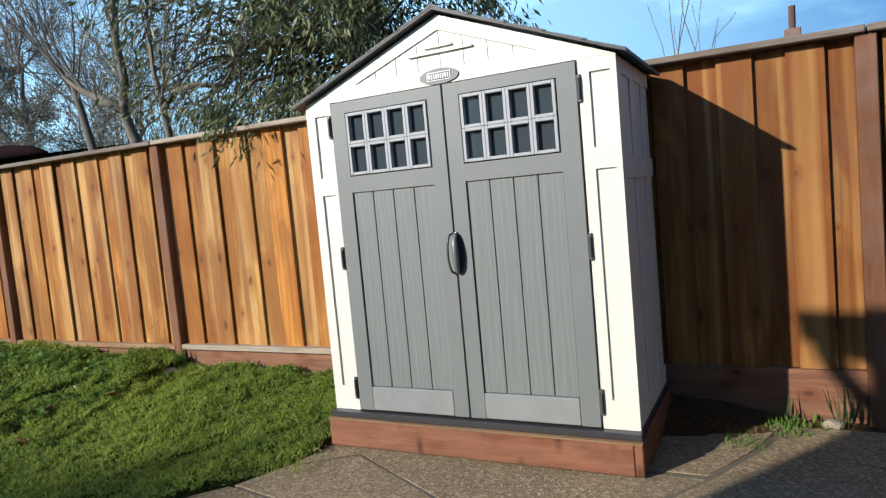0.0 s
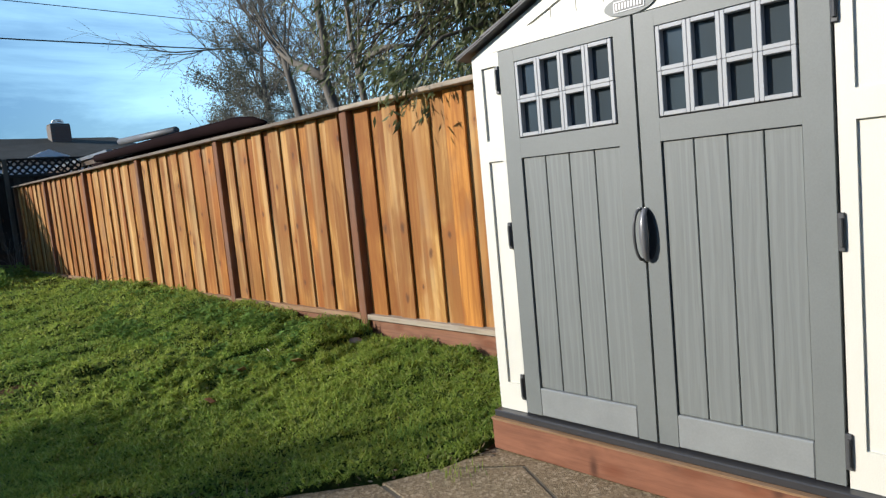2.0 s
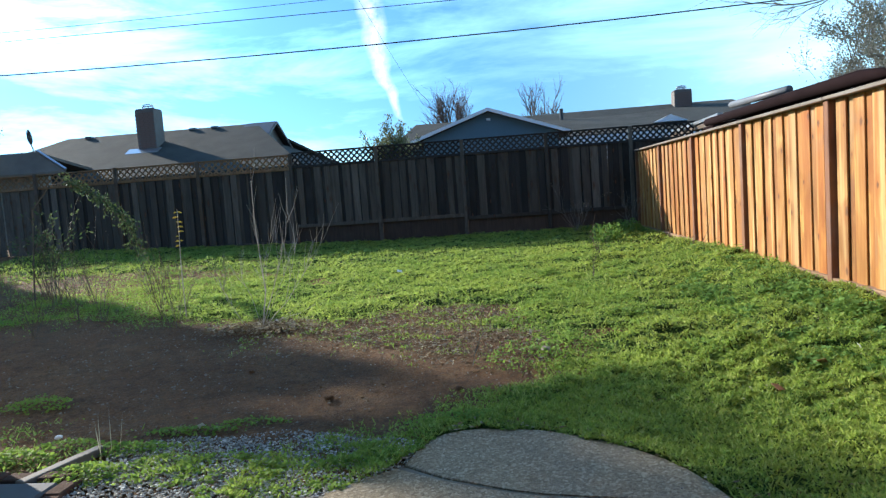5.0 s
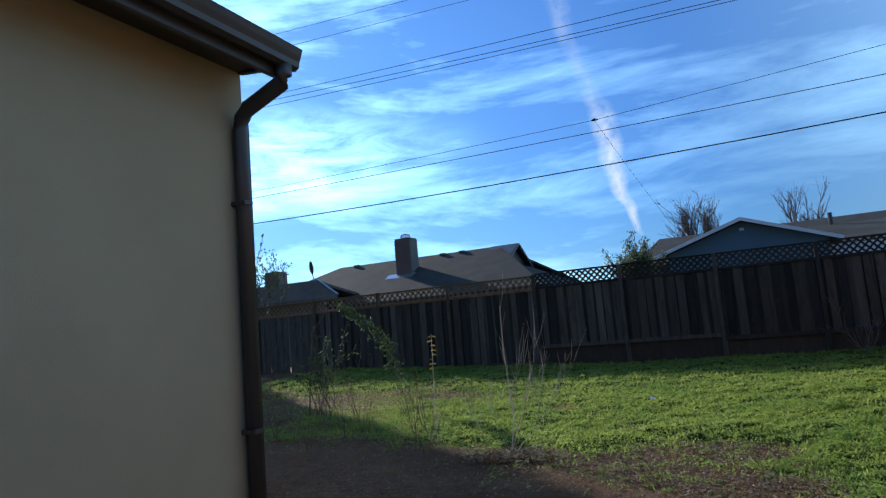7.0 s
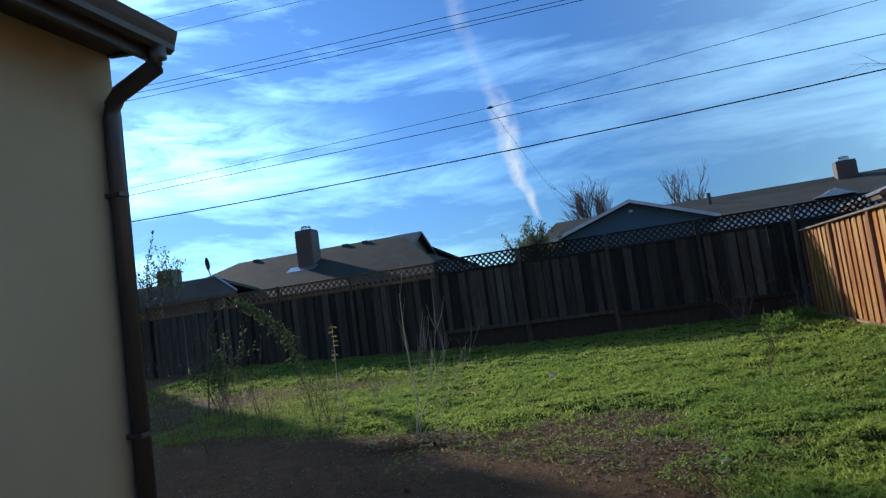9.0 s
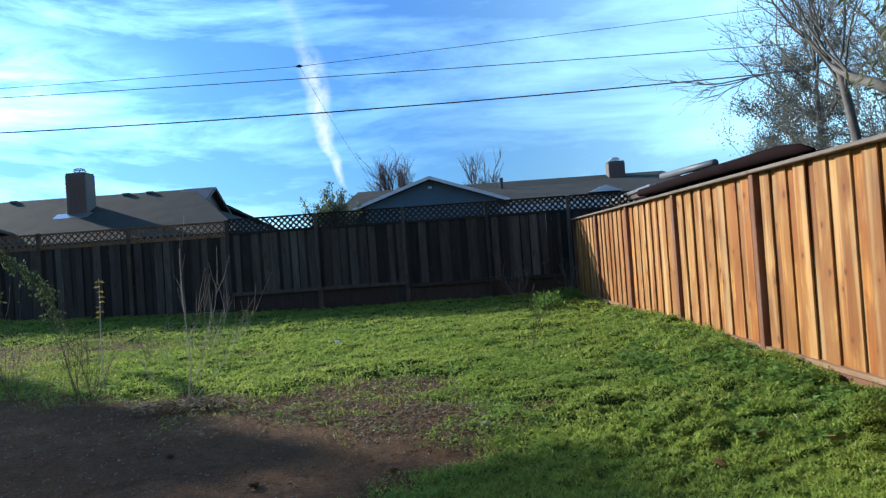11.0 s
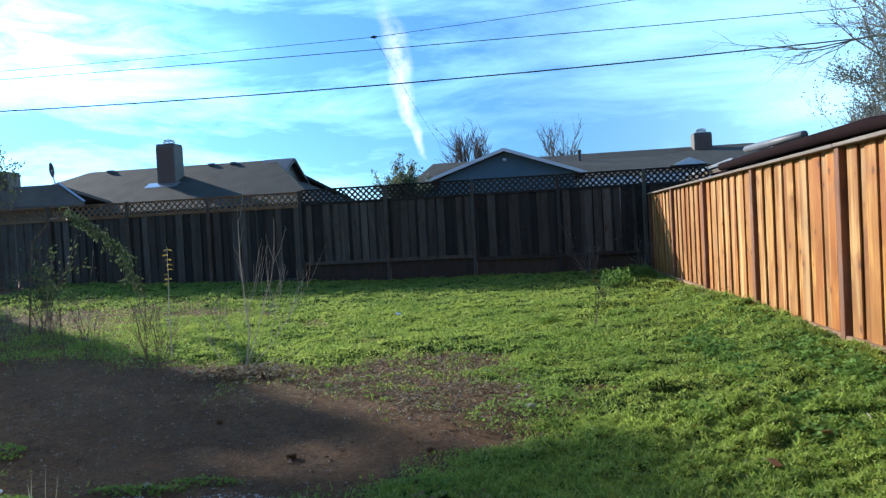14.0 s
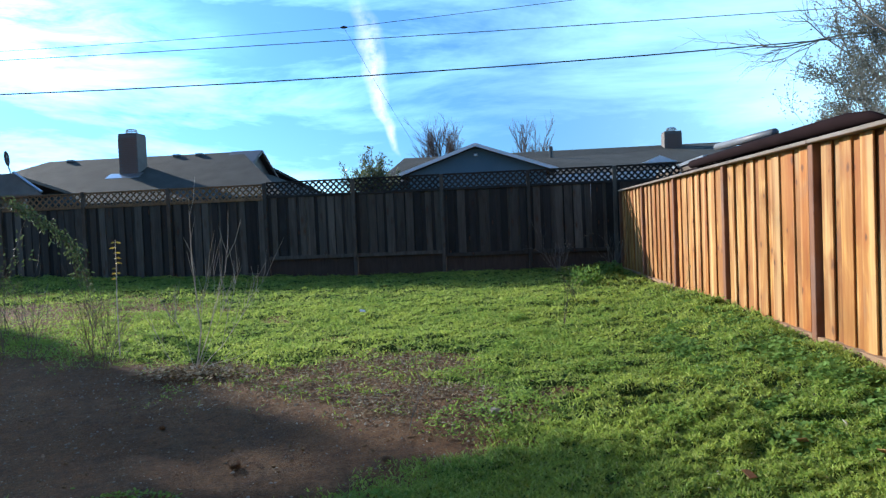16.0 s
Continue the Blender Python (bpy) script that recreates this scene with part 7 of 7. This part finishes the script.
for seed, (x, y), h, n, label in ((71, (-3.4, 9.6), 0.8, 5, "dry brown weed stems standing in the grass"), (72, (-4.3, 8.9), 0.7, 5, "dry brown weed stems standing in the grass"), (73, (-4.9, 10.2), 1.0, 6, "dry brown weed stems standing in the grass"),
                                  (74, (-2.9, 8.8), 0.6, 4, "dry brown weed stems standing in the grass"), (75, (2.45, 10.0), 0.66, 3, "thin dark weed standing in the grass"), (76, (2.80, 11.6), 0.55, 3, "thin dark weed standing in the grass"),
                                  (77, (0.95, 6.2), 0.42, 2, "thin reddish weed at the edge of the soil"), (78, (4.2, 11.6), 0.4, 7, "dry twigs beside the fence foot"), (79, (-5.6, 9.0), 1.1, 8, "dry brown weed stems standing in the grass"), (80, (-6.6, 10.0), 1.0, 8, "dry brown weed stems standing in the grass"),
                                  *((90 + k, (-6.8 + 0.42 * k + 0.3 * math.sin(k * 4.1), 9.5 + 1.5 * math.sin(k * 2.3)), 0.75 + 0.2 * math.sin(k * 1.9), 5, "thin dry weed stems on the half-bare side of the yard") for k in range(11))):
    rr = random.Random(seed)
    stalk_plant("dry_weed", on(x, y), label, "weed", [((rr.uniform(-0.4, 0.4), rr.uniform(-0.3, 0.3), 1), h * rr.uniform(0.7, 1.0), 0.0045) for _ in range(n)], DARK_BARK if x > 2 else BARK if h < 0.65 else DRY_STEM, seed, DRY, 14, (0.02, 0.05), (0.008, 0.016), depth=1, kids=2)
stalk_plant("dry_bush", (2.97, 16.9, gz(2.97, 16.9)), "small dry reddish bush before the old fence", "bush", [((math.sin(k) * 0.6, 0.1 * math.cos(k * 2), 1), 0.62 + 0.1 * math.sin(k * 3), 0.007) for k in range(7)], BARK, 83, DRY, 60, depth=2, kids=3)
stalk_plant("dry_bush", (4.2, 16.9, gz(4.2, 16.9)), "small dry bush in the fence corner", "bush", [((math.sin(k) * 0.5, 0.1, 1), 0.6, 0.006) for k in range(5)], BARK, 84, DRY, 30, depth=2, kids=3)
stalk_plant("leafy_weed", (3.28, 14.0, gz(3.28, 14.0)), "pale leafy weed near the fence corner", "weed", [((math.sin(k * 1.7) * 0.8, math.cos(k * 1.7) * 0.5, 0.8), 0.30, 0.006) for k in range(12)], MALLOW, 85, MALLOW, 380, (0.05, 0.09), (0.03, 0.05), -0.2)


def reeds(name, at, label, n, h, seed, material=MALLOW, spread=0.12, w=(0.008, 0.014)):
    g = np.random.default_rng(seed)
    m = n
    az = g.uniform(0, 2 * math.pi, m)
    lean = g.uniform(0.05, 0.4, m)
    base = np.array(at) + np.stack([g.normal(0, spread * 0.3, m), g.normal(0, spread * 0.3, m), np.zeros(m)], 1)
    way = np.stack([np.cos(az) * lean, np.sin(az) * lean, np.ones(m)], 1)
    nrm = np.stack([-np.sin(az), np.cos(az), np.zeros(m)], 1) + g.normal(0, 0.3, (m, 3))
    q = leaves(base, way, np.cross(way, nrm), g.uniform(h * 0.6, h, m), g.uniform(*w, m))
    return tagged(new(name, mesh_quads(name, q, material)), label, "plant", kind="stuff")


reeds("grass_clump", on(4.47, 5.36), "tuft of grey-green reedy leaves at a fence post", 26, 0.26, 1)
reeds("bulb_leaves", on(4.50, 0.63), "upright bulb leaves sprouting by the fence", 4, 0.20, 2, BULB, w=(0.010, 0.015))
reeds("bulb_leaves", on(4.46, 0.36), "upright bulb leaves sprouting by the fence", 14, 0.30, 3, BULB, w=(0.010, 0.016))
reeds("grass_clump", on(3.38, 3.52), "tuft of longer grass near the paving", 60, 0.16, 4, MALLOW, 0.22, (0.004, 0.008))
reeds("grass_clump", (3.22, 3.02, 0.14), "small grass tuft in a paving joint", 60, 0.07, 5, LAWN, 0.25, (0.004, 0.007))
reeds("grass_clump", (4.05, 0.84, 0.15), "small grass tuft in a paving joint", 70, 0.06, 6, MALLOW, 0.2, (0.004, 0.007))
reeds("grass_clump", on(4.42, 0.66), "green weeds at the paving edge", 220, 0.05, 7, MALLOW, 0.35, (0.008, 0.016))
reeds("seed_stalks", on(-1.22, 4.52), "pale dry seed stalks beside the edging", 4, 0.36, 8, STRAW, 0.2, (0.005, 0.008))


def single_stone(at, r, label, seed, material=STONE, name="stone"):
    bm = bmesh.new()
    bmesh.ops.create_icosphere(bm, subdivisions=2, radius=r)
    rr = random.Random(seed)
    for v in bm.verts:
        v.co *= 1 + rr.uniform(-0.16, 0.16)
        v.co.z *= 0.62
        v.co += Vector(at)
    return tagged(new(name, finish(bm, name, material)), label, "stone")


single_stone((4.32, 5.28, gz(4.32, 5.28) + 0.035), 0.07, "tan stone at the foot of the fence", 1)
single_stone((1.59, 6.47, gz(1.59, 6.47) + 0.04), 0.045, "pale stone at the edge of the grass", 2)
single_stone((4.47, 0.42, gz(4.47, 0.42) + 0.02), 0.055, "tan stone beside the fence", 3)
single_stone((-0.05, 5.5, gz(-0.05, 5.5) + 0.02), 0.035, "brown stone on bare soil", 4, SOIL)
single_stone((0.9, 5.6, gz(0.9, 5.6) + 0.015), 0.03, "brown stone on bare soil", 5, SOIL)
single_stone((-0.95, 6.3, gz(-0.95, 6.3) + 0.015), 0.03, "brown stone on bare soil", 6, SOIL)
single_stone((-1.76, 4.92, gz(-1.76, 4.92) + 0.015), 0.025, "whitish stone near the porch", 7, PAPER)


def scrap(at, w, seed, label, name="paper_scrap", material=PAPER):
    rr = random.Random(seed)
    bm = bmesh.new()
    a = rr.uniform(0, 3.1)
    c, s = math.cos(a), math.sin(a)
    pts = [(-w, -w * 0.5, 0.02), (w, -w * 0.4, 0.0), (w * 0.9, w * 0.5, 0.03), (-w * 0.8, w * 0.6, 0.05)]
    lo = [bm.verts.new(Vector(at) + Vector((p[0] * c - p[1] * s, p[0] * s + p[1] * c, p[2]))) for p in pts]
    hi = [bm.verts.new(v.co + Vector((0, 0, 0.004))) for v in lo]
    bm.faces.new(lo[::-1])
    bm.faces.new(hi)
    for i in range(4):
        bm.faces.new((lo[i], lo[(i + 1) % 4], hi[(i + 1) % 4], hi[i]))
    return tagged(new(name, finish(bm, name, material)), label, "litter")


scrap((-0.46, 11.45, gz(-0.46, 11.45) + 0.07), 0.045, 1, "white scrap of paper in the grass")
scrap((-0.75, 4.92, gz(-0.75, 4.92) + 0.03), 0.025, 2, "small white scrap on the ground")
scrap((3.75, 5.7, gz(3.75, 5.7) + 0.09), 0.025, 3, "small pale scrap in the grass")

DEAD_LEAF = plain("curled_dead_leaf", (0.30, 0.15, 0.065), 0.8, 0, 0.25, 20, 80, 0.3, 0.002)
scrap((2.95, 5.08, gz(2.95, 5.08) + 0.08), 0.045, 4, "curled brown dead leaf on the lawn", "dead_leaf", DEAD_LEAF)
scrap((3.73, 5.23, gz(3.73, 5.23) + 0.09), 0.05, 5, "curled orange-brown dead leaf on the lawn", "dead_leaf", DEAD_LEAF)
scrap((3.42, 5.55, gz(3.42, 5.55) + 0.08), 0.035, 6, "curled brown dead leaf on the lawn", "dead_leaf", DEAD_LEAF)

# timber and brick edging by the porch
edging = thing("edging_board", (-1.35, 4.5, 0.12), "grey weathered edging board on the ground", "edging")
bm = boxed(-0.035, 0.035, -0.27, 0.27, 0, 0.05, bevel=0.006)
eb = new("board", finish(bm, "board", CAP_WOOD))
eb.location, eb.rotation_euler = (-1.34, 4.38, 0.125), (0, 0, -0.30)
under(eb, edging)
kerb = thing("brick_edging", (-1.3, 4.2, 0.10), "row of old brown bricks along the porch slab, darkened for the house's shade", "edging")
me = finish(boxed(-0.05, 0.05, -0.095, 0.095, 0, 0.065, bevel=0.008), "brick", PAVER)
for k in range(5):
    piece("brick", me, (-1.12 - 0.03 * math.sin(k * 5), 4.06 - 0.205 * k, 0.105), kerb, (0, 0, 0.05 * math.sin(k * 3)))
for k in range(4):
    piece("brick", me, (-1.26 - 0.21 * k, 4.22 + 0.01 * math.sin(k * 4), 0.105), kerb, (0, 0, math.pi / 2 + 0.06 * math.sin(k * 7)))
